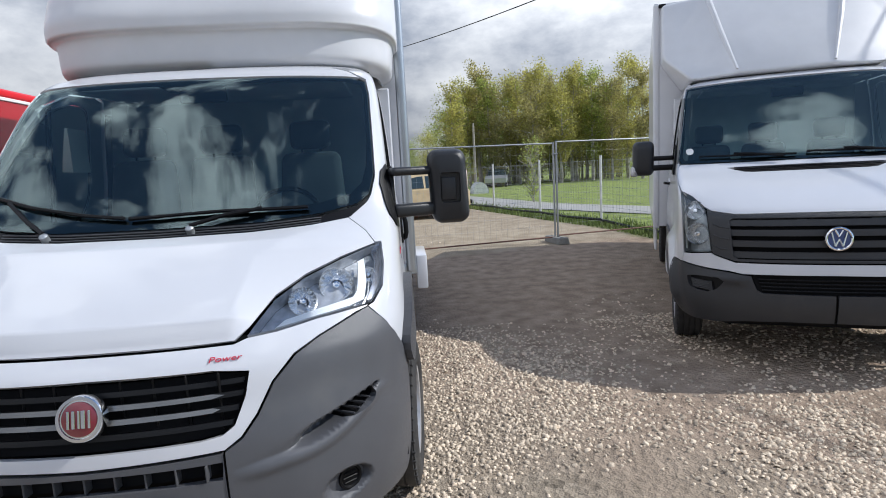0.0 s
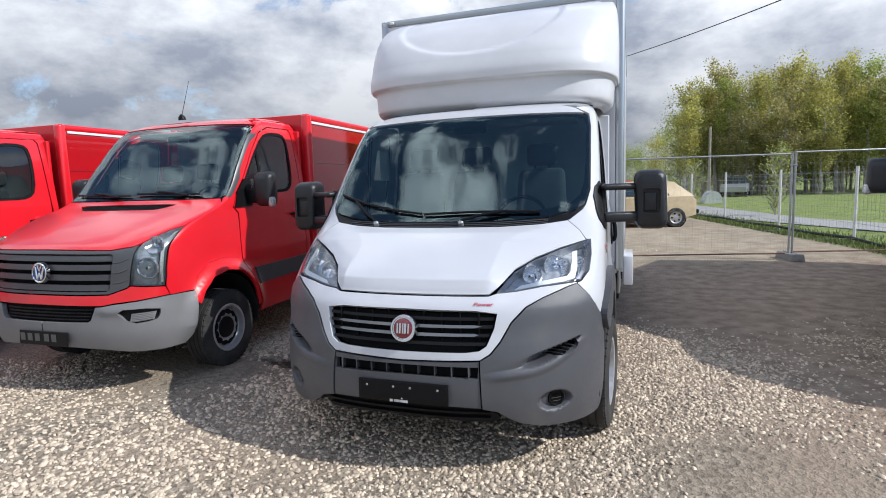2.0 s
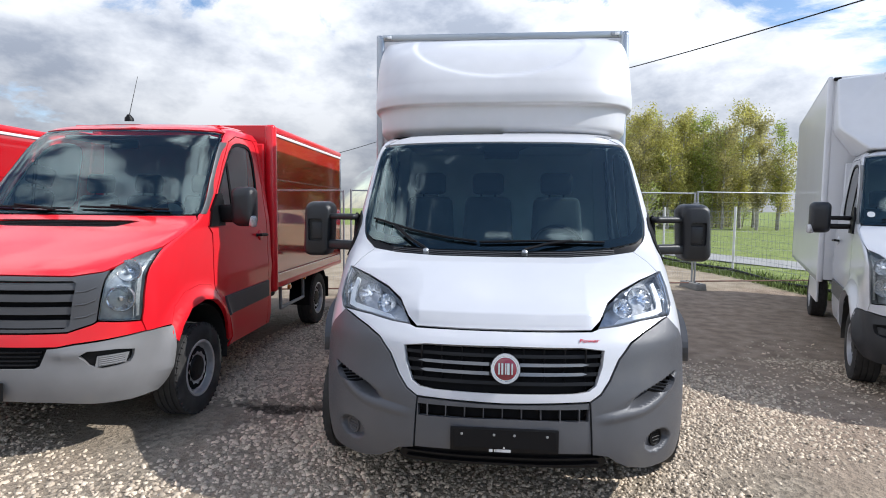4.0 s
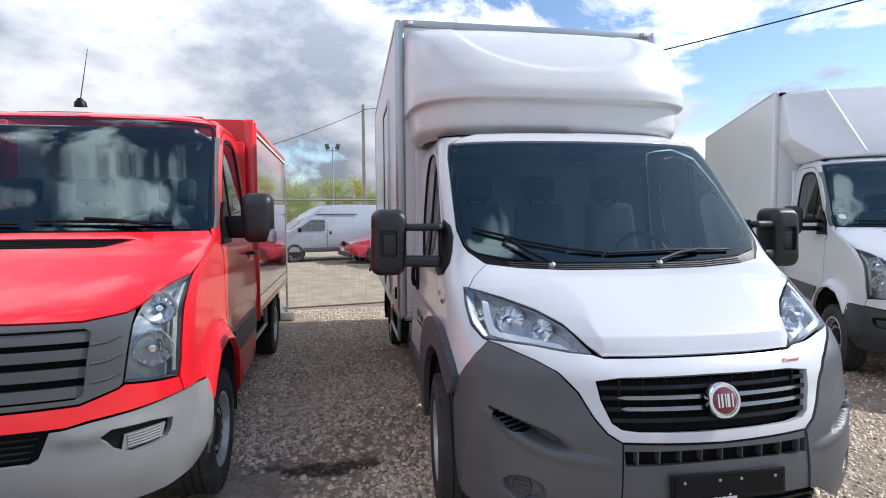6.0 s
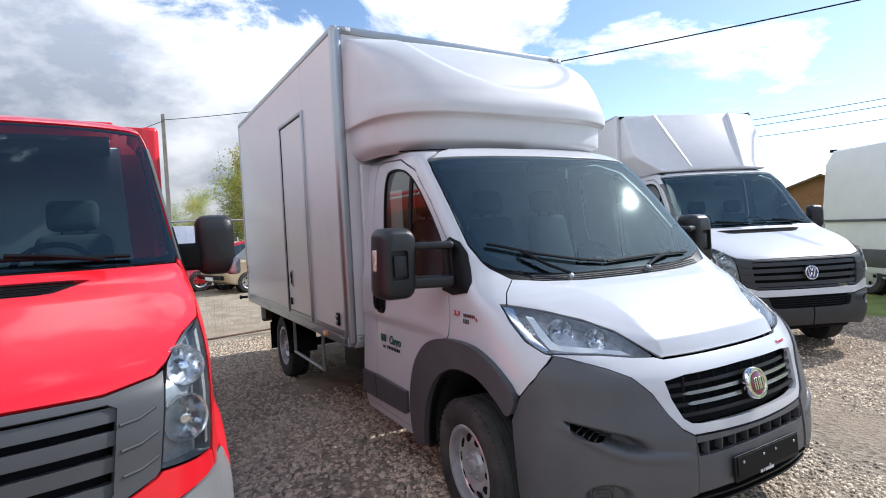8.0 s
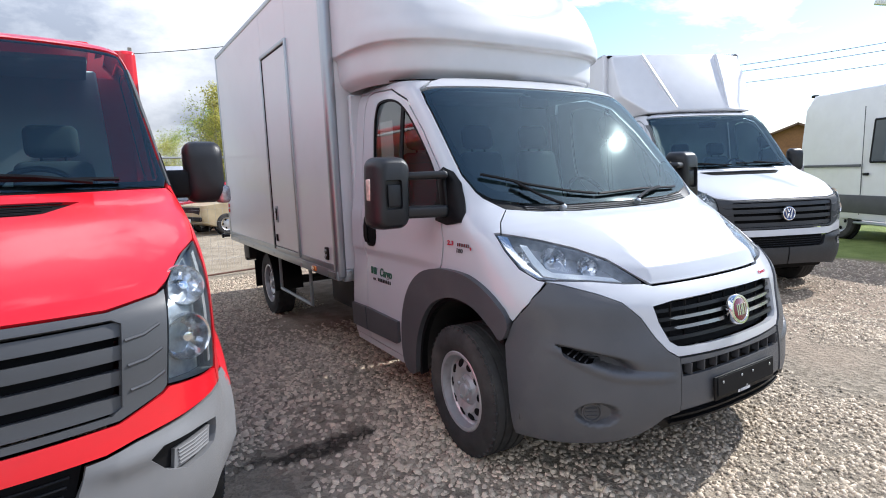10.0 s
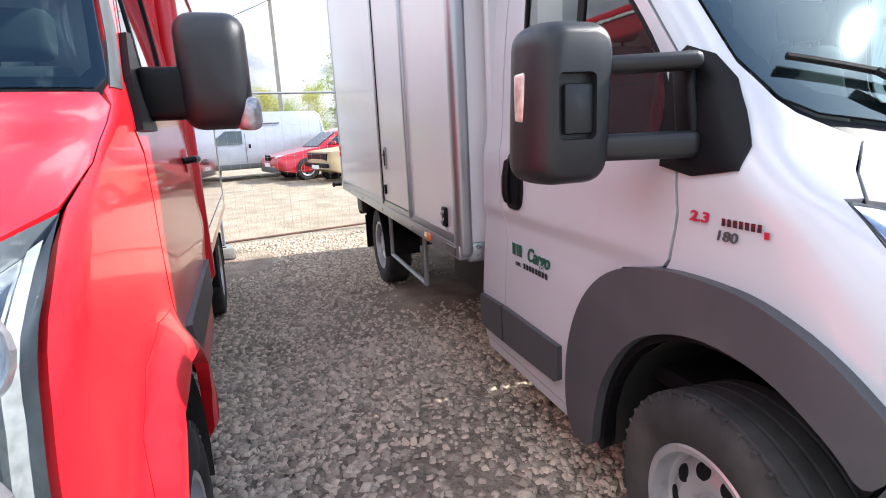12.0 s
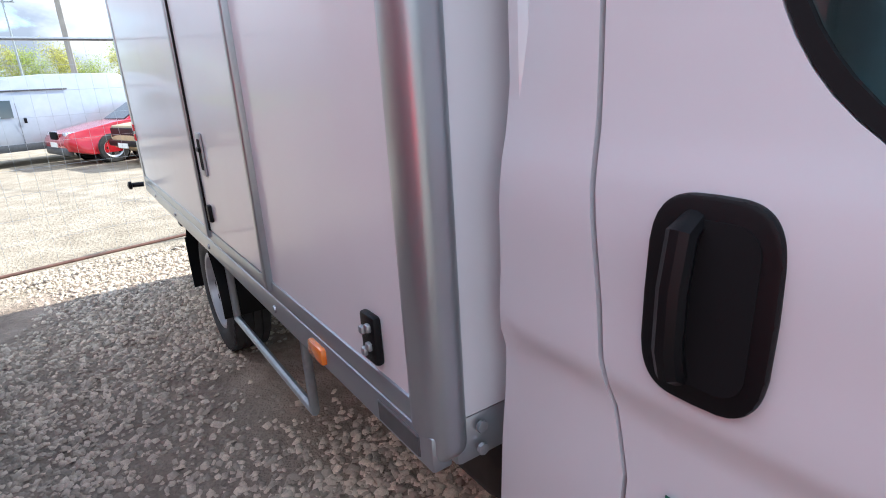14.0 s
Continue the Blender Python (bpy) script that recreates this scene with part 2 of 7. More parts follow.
M_GRILLE_VW = mat("grey_grille_bars", (0.062, 0.064, 0.070), 0.45, var=0.06, bump=0.1, bump_scale=700.0)


def add_stain(m):
    """A dark damp streak of its own shape on the gravel between two vans."""
    t = m.node_tree
    b = t.nodes["Principled BSDF"]
    src = b.inputs["Base Color"].links[0].from_socket
    co = t.nodes.new("ShaderNodeTexCoord")
    sb = t.nodes.new("ShaderNodeVectorMath"); sb.operation = "SUBTRACT"; sb.inputs[1].default_value = (-2.78, 3.14, 0.0)
    t.links.new(co.outputs["Object"], sb.inputs[0])
    ml = t.nodes.new("ShaderNodeVectorMath"); ml.operation = "MULTIPLY"; ml.inputs[1].default_value = (2.4, 9.0, 0.0)
    t.links.new(sb.outputs[0], ml.inputs[0])
    ln = t.nodes.new("ShaderNodeVectorMath"); ln.operation = "LENGTH"
    t.links.new(ml.outputs[0], ln.inputs[0])
    nz = t.nodes.new("ShaderNodeTexNoise"); nz.inputs["Scale"].default_value = 7.0; nz.inputs["Detail"].default_value = 5.0
    t.links.new(co.outputs["Object"], nz.inputs["Vector"])
    ad = t.nodes.new("ShaderNodeMath"); ad.operation = "MULTIPLY_ADD"; ad.inputs[1].default_value = 2.2
    t.links.new(nz.outputs["Fac"], ad.inputs[0]); t.links.new(ln.outputs["Value"], ad.inputs[2])
    mr = t.nodes.new("ShaderNodeMapRange"); mr.inputs["From Min"].default_value, mr.inputs["From Max"].default_value = 1.75, 2.15
    mr.inputs["To Min"].default_value = 0.22
    t.links.new(ad.outputs[0], mr.inputs["Value"])
    v = t.nodes.new("ShaderNodeVectorMath"); v.operation = "SCALE"
    t.links.new(src, v.inputs[0]); t.links.new(mr.outputs[0], v.inputs["Scale"])
    t.links.new(v.outputs[0], b.inputs["Base Color"])
    return m

# ---- body shells: a plan curve for each height ----
def smooth_table(zs, vs, q):
    """Monotone cubic through (zs, vs), read at q."""
    zs, vs, q = np.asarray(zs, float), np.asarray(vs, float), np.asarray(q, float)
    h = np.diff(zs)
    d = np.diff(vs) / h
    m = np.zeros_like(vs)
    for i in range(1, len(vs) - 1):
        if d[i - 1] * d[i] > 0:
            a, b = 2 * h[i] + h[i - 1], h[i] + 2 * h[i - 1]
            m[i] = (a + b) / (a / d[i - 1] + b / d[i])
    m[0], m[-1] = d[0], d[-1]
    q = np.clip(q, zs[0], zs[-1])
    i = np.clip(np.searchsorted(zs, q) - 1, 0, len(h) - 1)
    t = (q - zs[i]) / h[i]
    return ((2 * t**3 - 3 * t**2 + 1) * vs[i] + (t**3 - 2 * t**2 + t) * h[i] * m[i]
            + (-2 * t**3 + 3 * t**2) * vs[i + 1] + (t**3 - t**2) * h[i] * m[i + 1])


class Shell:
    """Front and sides of a cab. Rows: z, y of the nose, half width, depth of the rounded corner, squareness.
    A place on it is (U, z): U runs from the middle (0) round the corner (1.5 at the flank) and on along the flank in metres."""
    L = 1.5

    def __init__(self, rows, ymax=99.0, bulge=None):
        self.r = np.array(rows, float)
        self.ymax, self.bulge = ymax, bulge

    def tab(self, z):
        return [smooth_table(self.r[:, 0], self.r[:, k], z) for k in range(1, 5)]

    def pts(self, U, z):
        U, z = np.asarray(U, float), np.asarray(z, float)
        y0, w, D, n = self.tab(z)
        a = np.abs(U)
        th = np.clip(a / self.L, 0, 1) * np.pi / 2
        x = w * np.sin(th) ** (2 / n)
        y = y0 + D * (1 - np.clip(np.cos(th), 0, 1) ** (2 / n)) + np.clip(a - self.L, 0, None)
        x = x * np.sign(U)
        y = np.minimum(y, self.ymax)
        p = np.stack([x, y, z + 0 * x], -1)
        if self.bulge is not None:
            p = p + self.bulge(p)
        return p

    def normals(self, U, z, e=2e-3):
        du = self.pts(U + e, z) - self.pts(U - e, z)
        dz = self.pts(U, z + e) - self.pts(U, z - e)
        nn = np.cross(du, dz)
        return nn / np.maximum(np.linalg.norm(nn, axis=-1, keepdims=True), 1e-9)

    def front(self, x, z):
        y0, w, D, n = self.tab(z)
        return np.sign(x) * self.L * np.arcsin(np.clip(np.abs(x) / w, 0, 1) ** (n / 2)) / (np.pi / 2)

    def flank(self, y, z):
        y0, w, D, n = self.tab(z)
        k = np.clip(1 - (y - y0) / D, 0, 1)
        return np.where(y >= y0 + D, self.L + (y - y0 - D), self.L * np.arccos(k ** (n / 2)) / (np.pi / 2))


# ---- mesh helpers ----
from mathutils.geometry import delaunay_2d_cdt


def mesh_part(name, verts, faces, material, parent=None, label="", normals=None, sharp=35.0):
    me = bpy.data.meshes.new(name)
    me.from_pydata([tuple(map(float, v)) for v in verts], [], [tuple(map(int, f)) for f in faces])
    me.materials.append(material)
    me.polygons.foreach_set("use_smooth", [True] * len(me.polygons))
    if normals is not None:
        me.normals_split_custom_set_from_vertices([tuple(map(float, n)) for n in normals])
    else:
        me.set_sharp_from_angle(angle=radians(sharp))
    ob = new(name, me)
    ob.parent = parent
    if label:
        ob["label"] = label
    return ob


def part(name, bm, material, parent=None, label="", sharp=35.0):
    """One bmesh as one mesh object under a thing or a part."""
    me = bpy.data.meshes.new(name)
    bmesh.ops.recalc_face_normals(bm, faces=bm.faces)
    bm.to_mesh(me)
    bm.free()
    me.materials.append(material)
    me.polygons.foreach_set("use_smooth", [True] * len(me.polygons))
    me.set_sharp_from_angle(angle=radians(sharp))
    ob = new(name, me)
    ob.parent = parent
    if label:
        ob["label"] = label
    return ob


def thing(name, m, label, category, group="", kind=""):
    ob = new(name)
    ob.matrix_world = m
    ob.empty_display_size = 0.2
    return tagged(ob, label, category, group, kind)


def box(size, at=(0, 0, 0), bevel=0.0, seg=2, turn=None, bm=None, taper=None):
    """A box with rounded edges; taper (tx, ty) scales its top."""
    b = bmesh.new()
    bmesh.ops.create_cube(b, size=1.0)
    for v in b.verts:
        k = (taper if taper and v.co.z > 0 else (1, 1))
        v.co = Vector((v.co.x * size[0] * k[0], v.co.y * size[1] * k[1], v.co.z * size[2]))
    if bevel:
        bmesh.ops.bevel(b, geom=b.edges[:], offset=min(bevel, min(size) * 0.45), segments=seg, affect="EDGES", profile=0.5)
    m = Matrix.Translation(at) @ (turn if turn is not None else Matrix())
    bmesh.ops.transform(b, matrix=m, verts=b.verts)
    return merge(bm, b)


def merge(bm, other):
    if bm is None:
        return other
    me = bpy.data.meshes.new("join")
    other.to_mesh(me)
    other.free()
    bm.from_mesh(me)
    bpy.data.meshes.remove(me)
    return bm


def lathe(profile, seg=40, m=None, bm=None, close=False):
    """Turn (radius, height) rows round the local z axis."""
    b = bmesh.new()
    rings = []
    for r, h in profile:
        if r < 1e-5:
            rings.append([b.verts.new((0, 0, h))])
        else:
            rings.append([b.verts.new((r * math.cos(2 * math.pi * i / seg), r * math.sin(2 * math.pi * i / seg), h)) for i in range(seg)])
    pairs = list(zip(rings, rings[1:])) + ([(rings[-1], rings[0])] if close else [])
    for a, c in pairs:
        for i in range(seg):
            j = (i + 1) % seg
            q = [a[i % len(a)], a[j % len(a)], c[j % len(c)], c[i % len(c)]]
            q = list(dict.fromkeys(q))
            if len(q) > 2:
                try:
                    b.faces.new(q)
                except ValueError:
                    pass
    if m is not None:
        bmesh.ops.transform(b, matrix=m, verts=b.verts)
    return merge(bm, b)


def tube(points, radius, seg=8, bm=None, cap=True, flat=1.0):
    """A round bar along points; radius may be one number or one per point."""
    b = bmesh.new()
    pts = [Vector(p) for p in points]
    rs = radius if isinstance(radius, (list, tuple)) else [radius] * len(pts)
    rings = []
    up = None
    for i, p in enumerate(pts):
        d = (pts[min(i + 1, len(pts) - 1)] - pts[max(i - 1, 0)]).normalized()
        if up is None:
            up = Vector((0, 0, 1)) if abs(d.z) < 0.9 else Vector((0, 1, 0))
        side = d.cross(up).normalized()
        up = side.cross(d).normalized()
        rings.append([b.verts.new(p + (side * math.cos(2 * math.pi * k / seg) + up * flat * math.sin(2 * math.pi * k / seg)) * rs[i]) for k in range(seg)])
    for a, c in zip(rings, rings[1:]):
        for k in range(seg):
            b.faces.new((a[k], a[(k + 1) % seg], c[(k + 1) % seg], c[k]))
    if cap:
        b.faces.new(rings[0][::-1]); b.faces.new(rings[-1])
    return merge(bm, b)


def prism(outline, depth, m=None, bevel=0.0, bm=None, seg=2):
    """A flat outline (x, y) with thickness along local z, from 0 to depth."""
    b = bmesh.new()
    f = b.faces.new([b.verts.new((x, y, 0)) for x, y in outline])
    r = bmesh.ops.extrude_face_region(b, geom=[f])
    top = [e for e in r["geom"] if isinstance(e, bmesh.types.BMVert)]
    bmesh.ops.translate(b, vec=(0, 0, depth), verts=top)
    bmesh.ops.recalc_face_normals(b, faces=b.faces)
    if bevel:
        bmesh.ops.bevel(b, geom=b.edges[:], offset=bevel, segments=seg, affect="EDGES", profile=0.5)
    if m is not None:
        bmesh.ops.transform(b, matrix=m, verts=b.verts)
    return merge(bm, b)


def rounded(w, h, r, n=5, cx=0.0, cy=0.0):
    """Outline of a rounded rectangle."""
    out = []
    for sx, sy, a0 in ((1, 1, 0), (-1, 1, 90), (-1, -1, 180), (1, -1, 270)):
        for i in range(n + 1):
            a = radians(a0 + 90 * i / n)
            out.append((cx + sx * (w / 2 - r) + r * math.cos(a), cy + sy * (h / 2 - r) + r * math.sin(a)))
    return out


def text_mesh(body, size, depth=0.002, shear=0.0, width=1.0, bold=0.0):
    """Verts and faces of a line of text in the built-in font, in its own xy plane, its left end at 0."""
    cu = bpy.data.curves.new("text", "FONT")
    cu.body, cu.size, cu.extrude, cu.shear, cu.offset = body, size, depth, shear, size * bold
    ob = new("text", cu)
    bpy.context.view_layer.update()
    me = bpy.data.meshes.new_from_object(ob)
    b = bmesh.new()
    b.from_mesh(me)
    bpy.data.objects.remove(ob); bpy.data.curves.remove(cu); bpy.data.meshes.remove(me)
    for v in b.verts:
        v.co.x *= width
    return b


# ---- panels cut out of a shell ----
def outline(shell, pts, gap=0.035):
    """(U, z) loop from corners ('f', x, z) seen from the front or ('s', y, z) seen from the flank."""
    out = []
    n = len(pts)
    for i in range(n):
        a, b = pts[i], pts[(i + 1) % n]
        k = max(1, int(math.hypot(a[1] - b[1], a[2] - b[2]) / gap)) if a[0] == b[0] else 4
        for j in range(k):
            t = j / k
            if a[0] == b[0]:
                p, z = a[1] + (b[1] - a[1]) * t, a[2] + (b[2] - a[2]) * t
                U = float(shell.front(p, z)) if a[0] == "f" else float(shell.flank(p, z))
            else:
                ua = float(shell.front(a[1], a[2])) if a[0] == "f" else float(shell.flank(a[1], a[2]))
                ub = float(shell.front(b[1], b[2])) if b[0] == "f" else float(shell.flank(b[1], b[2]))
                U, z = ua + (ub - ua) * t, a[2] + (b[2] - a[2]) * t
            out.append((U, z))
    return out


def fr(*p):
    return [("f", p[i], p[i + 1]) for i in range(0, len(p), 2)]


def fl(*p):
    return [("s", p[i], p[i + 1]) for i in range(0, len(p), 2)]


def smooth_loop(pts, n=2):
    """Round the corners of a closed loop."""
    for _ in range(n):
        out = []
        for (k, a, b), (_, c, d) in zip(pts, pts[1:] + pts[:1]):
            out += [(k, a * 0.75 + c * 0.25, b * 0.75 + d * 0.25), (k, a * 0.25 + c * 0.75, b * 0.25 + d * 0.75)]
        pts = out
    return pts


def both(pts):
    """Close a right half (from the middle below round to the middle above) with its mirror image."""
    return pts + [(k, -x, z) for k, x, z in reversed(pts) if abs(x) > 1e-6]


def halves(shell, pts, holes=(), **kw):
    """A right half and its mirror image as one panel, meeting at the middle."""
    a = panel(shell, [[(k, -0.003 if abs(x) < 1e-6 else x, z) for k, x, z in pts]] + list(holes), **kw)
    b = flipped(a)
    n = len(a[0])
    return a[0] + b[0], a[1] + [tuple(i + n for i in t) for t in b[1]], a[2] + b[2]


def inside(poly, p):
    x, y = p[:, 0], p[:, 1]
    q = np.asarray(poly)
    r = np.zeros(len(p), bool)
    for (x1, y1), (x2, y2) in zip(q, np.roll(q, -1, 0)):
        c = (y1 > y) != (y2 > y)
        with np.errstate(divide="ignore", invalid="ignore"):
            r ^= c & (x < (x2 - x1) * (y - y1) / (y2 - y1) + x1)
    return r


def inset(poly, d):
    q = np.asarray(poly, float)
    area = 0.5 * np.sum(q[:, 0] * np.roll(q[:, 1], -1) - np.roll(q[:, 0], -1) * q[:, 1])
    s = 1 if area > 0 else -1
    a, b = q - np.roll(q, 1, 0), np.roll(q, -1, 0) - q
    na = np.stack([-a[:, 1], a[:, 0]], 1) / np.maximum(np.linalg.norm(a, axis=1, keepdims=True), 1e-9)
    nb = np.stack([-b[:, 1], b[:, 0]], 1) / np.maximum(np.linalg.norm(b, axis=1, keepdims=True), 1e-9)
    m = na + nb
    m /= np.maximum(np.linalg.norm(m, axis=1, keepdims=True), 1e-9)
    k = np.clip(1 / np.maximum((m * na).sum(1), 0.4), 1, 2.2)
    return q + s * d * m * k[:, None]


def panel(shell, loops, off=0.0, step=0.05, rim=0.016, shrink=0.0025, raw=False):
    """Verts, faces, normals of the piece of a shell inside loops[0] and outside the other loops, set off outwards by off."""
    lo = [np.asarray(l, float) if raw else np.asarray(outline(shell, l), float) for l in loops]
    if shrink:
        lo = [inset(l, shrink if i == 0 else -shrink) for i, l in enumerate(lo)]
    pts, edges = [], []
    for l in lo:
        k = len(pts)
        pts += [tuple(p) for p in l]
        edges += [(k + i, k + (i + 1) % len(l)) for i in range(len(l))]
    bd = np.array(pts)
    (u0, z0), (u1, z1) = lo[0].min(0), lo[0].max(0)
    gu, gz = np.meshgrid(np.arange(u0, u1, step), np.arange(z0, z1, step * 0.6))
    g = np.stack([gu.ravel(), gz.ravel()], 1)
    ok = inside(lo[0], g)
    for l in lo[1:]:
        ok &= ~inside(l, g)
    g = g[ok]
    if len(g):
        near = np.min(np.linalg.norm(g[:, None] - bd[None], axis=2), axis=1)
        g = g[near > step * 0.35]
    v2 = [Vector(p) for p in pts] + [Vector(p) for p in g]
    co, _, tris, *_ = delaunay_2d_cdt(v2, edges, [], 0, 1e-5, False)
    co = np.array([(c.x, c.y) for c in co])
    tris = np.array([t for t in tris if len(t) == 3])
    cen = co[tris].mean(1)
    ok = inside(lo[0], cen)
    for l in lo[1:]:
        ok &= ~inside(l, cen)
    tris = tris[ok]
    nrm = shell.normals(co[:, 0], co[:, 1])
    pos = shell.pts(co[:, 0], co[:, 1]) + nrm * off
    # orient with the outward normal
    fn = np.cross(pos[tris[:, 1]] - pos[tris[:, 0]], pos[tris[:, 2]] - pos[tris[:, 0]])
    flip = (fn * nrm[tris].mean(1)).sum(1) < 0
    tris[flip] = tris[flip][:, ::-1]
    verts, norms, faces = [tuple(p) for p in pos], [tuple(n) for n in nrm], [tuple(t) for t in tris]
    if rim:
        count = {}
        for t in tris:
            for a, b in ((t[0], t[1]), (t[1], t[2]), (t[2], t[0])):
                count[(a, b)] = count.get((a, b), 0) + 1
        for (a, b) in [e for e in count if (e[1], e[0]) not in count]:
            d = pos[b] - pos[a]
            o = np.cross(d, nrm[a])
            o /= max(np.linalg.norm(o), 1e-9)
            k = len(verts)
            for p in (pos[a], pos[b], pos[b] - nrm[b] * rim, pos[a] - nrm[a] * rim):
                verts.append(tuple(p)); norms.append(tuple(o))
            faces.append((k + 1, k, k + 3, k + 2))
    return verts, faces, norms


def flipped(data):
    v, f, n = data
    return [(-x, y, z) for x, y, z in v], [t[::-1] for t in f], [(-x, y, z) for x, y, z in n]


def flatter(data, k):
    """The same panel with its normals drawn towards their mean: a pane bent less than the body round it."""
    v, f, n = data
    n = np.array(n)
    n = n * (1 - k) + n.mean(0) * k
    return v, f, [tuple(q) for q in n / np.linalg.norm(n, axis=1, keepdims=True)]


def panel_part(name, data, material, parent, label=""):
    return mesh_part(name, data[0], data[1], material, parent, label, data[2])


def pair(name, shell, loops, material, parent, label="", **kw):
    """The same panel on both sides of a cab."""
    d = panel(shell, loops, **kw)
    return panel_part(name, d, material, parent, label), panel_part(name, flipped(d), material, parent, label)


def ribbon(shell, pts, r=0.004, off=0.0, seg=6, mirror=False):
    """A thin bar lying on a shell along corners."""
    lo = []
    for a, b in zip(pts, pts[1:]):
        lo += outline(shell, [a, b])[:max(1, len(outline(shell, [a, b])) // 2)]
    e = pts[-1]
    lo.append((float(shell.front(e[1], e[2])) if e[0] == "f" else float(shell.flank(e[1], e[2])), e[2]))
    q = np.array(lo)
    p = shell.pts(q[:, 0], q[:, 1]) + shell.normals(q[:, 0], q[:, 1]) * off
    if mirror:
        p = p * np.array([-1, 1, 1])
    return tube([tuple(v) for v in p], r, seg)


AX_X = Matrix.Rotation(radians(90), 4, "Y")          # local z to +x


# ---- wheels ----
def wheel(parent, at, out, r=0.365, width=0.225, rim_r=0.215, style="steel", name="wheel", steer=0.0):
    """A road wheel under a vehicle; out is +1 or -1, the side that its face looks to (along x)."""
    m = Matrix.Translation(at) @ Matrix.Rotation(radians(steer), 4, "Z") @ (AX_X if out > 0 else Matrix.Rotation(radians(-90), 4, "Y"))
    w = new(name)
    w.parent = parent
    w.matrix_basis = m
    h = width / 2
    prof = [(rim_r, -h * 0.8), (rim_r + 0.02, -h * 0.95), (r - 0.05, -h), (r - 0.015, -h * 0.86)]
    for k in range(4):
        a = -h * 0.78 + k * h * 0.42
        prof += [(r, a), (r, a + h * 0.32), (r - 0.009, a + h * 0.34), (r - 0.009, a + h * 0.40)]
    prof += [(r - 0.015, h * 0.88), (r - 0.035, h * 0.98), (r - 0.075, h * 1.03), (rim_r + 0.03, h), (rim_r + 0.004, h * 0.86), (rim_r, h * 0.72)]
    bm = lathe(prof, 64, close=True)
    for i in range(44):                                 # shoulder blocks of the tread
        a = 2 * math.pi * i / 44
        box((0.030, 0.013, 0.030), (0, 0, 0), 0.003, 1, Matrix.Rotation(a, 4, "Z") @ Matrix.Translation((r - 0.017, 0, h * 0.80)), bm)
    part("tyre", bm, M_RUBBER, w)
    f = h * 0.55
    prof = [(rim_r + 0.012, h * 0.88), (rim_r + 0.004, h * 0.93), (rim_r - 0.012, h * 0.90), (rim_r - 0.018, f * 0.9), (rim_r - 0.035, f * 0.62),
            (rim_r - 0.05, f * 0.95), (rim_r - 0.085, f * 1.18), (0.105, f * 1.05), (0.09, f * 0.85), (0.08, f * 0.85), (0.072, f * 1.15), (0.0, f * 1.18)]
    part("rim", lathe(prof, 56), M_STEEL, w)
    n = 10 if style == "steel" else 12
    for i in range(n):
        a = 2 * math.pi * (i + 0.5) / n
        q = rim_r - 0.064
        bm = lathe([(0.0, 0.001), (0.023, 0.001), (0.026, -0.006)], 16)
        for v in bm.verts:
            v.co.y *= 1.1 if style == "steel" else 1.7
        tilt = Matrix.Rotation(a, 4, "Z") @ Matrix.Translation((q, 0, f * 1.09)) @ Matrix.Rotation(radians(22), 4, "Y")
        bmesh.ops.transform(bm, matrix=tilt, verts=bm.verts)
        part("vent_hole", bm, M_DARK, w)
    for i in range(5):
        a = 2 * math.pi * i / 5
        bm = lathe([(0.013, -0.012), (0.013, 0.004), (0.009, 0.011), (0.0, 0.012)], 6, Matrix.Translation((0.062 * math.cos(a), 0.062 * math.sin(a), f * 1.15)))
        part("bolt", bm, M_ZINC if style == "steel" else M_BLACK, w)
    if style != "steel":
        part("hub_cap", lathe([(0.10, f * 1.0), (0.092, f * 1.25), (0.06, f * 1.32), (0.0, f * 1.34)], 32), M_BLACK, w)
    else:
        part("hub_cap", lathe([(0.038, f * 1.1), (0.036, f * 1.35), (0.028, f * 1.42), (0.0, f * 1.43)], 24), M_STEEL, w)
    part("wheel_back", lathe([(rim_r - 0.006, f * 0.55), (0.0, f * 0.55)], 32), M_DARK, w)
    return w


# ---- ground: one sheet to the horizon ----
def gz(x, y):
    """Height of the ground: level round the vans, a little higher beyond the wire fence."""
    t = min(max((y - 7.0) / 5.0, 0.0), 1.0)
    return 0.13 * t * t * (3 - 2 * t)


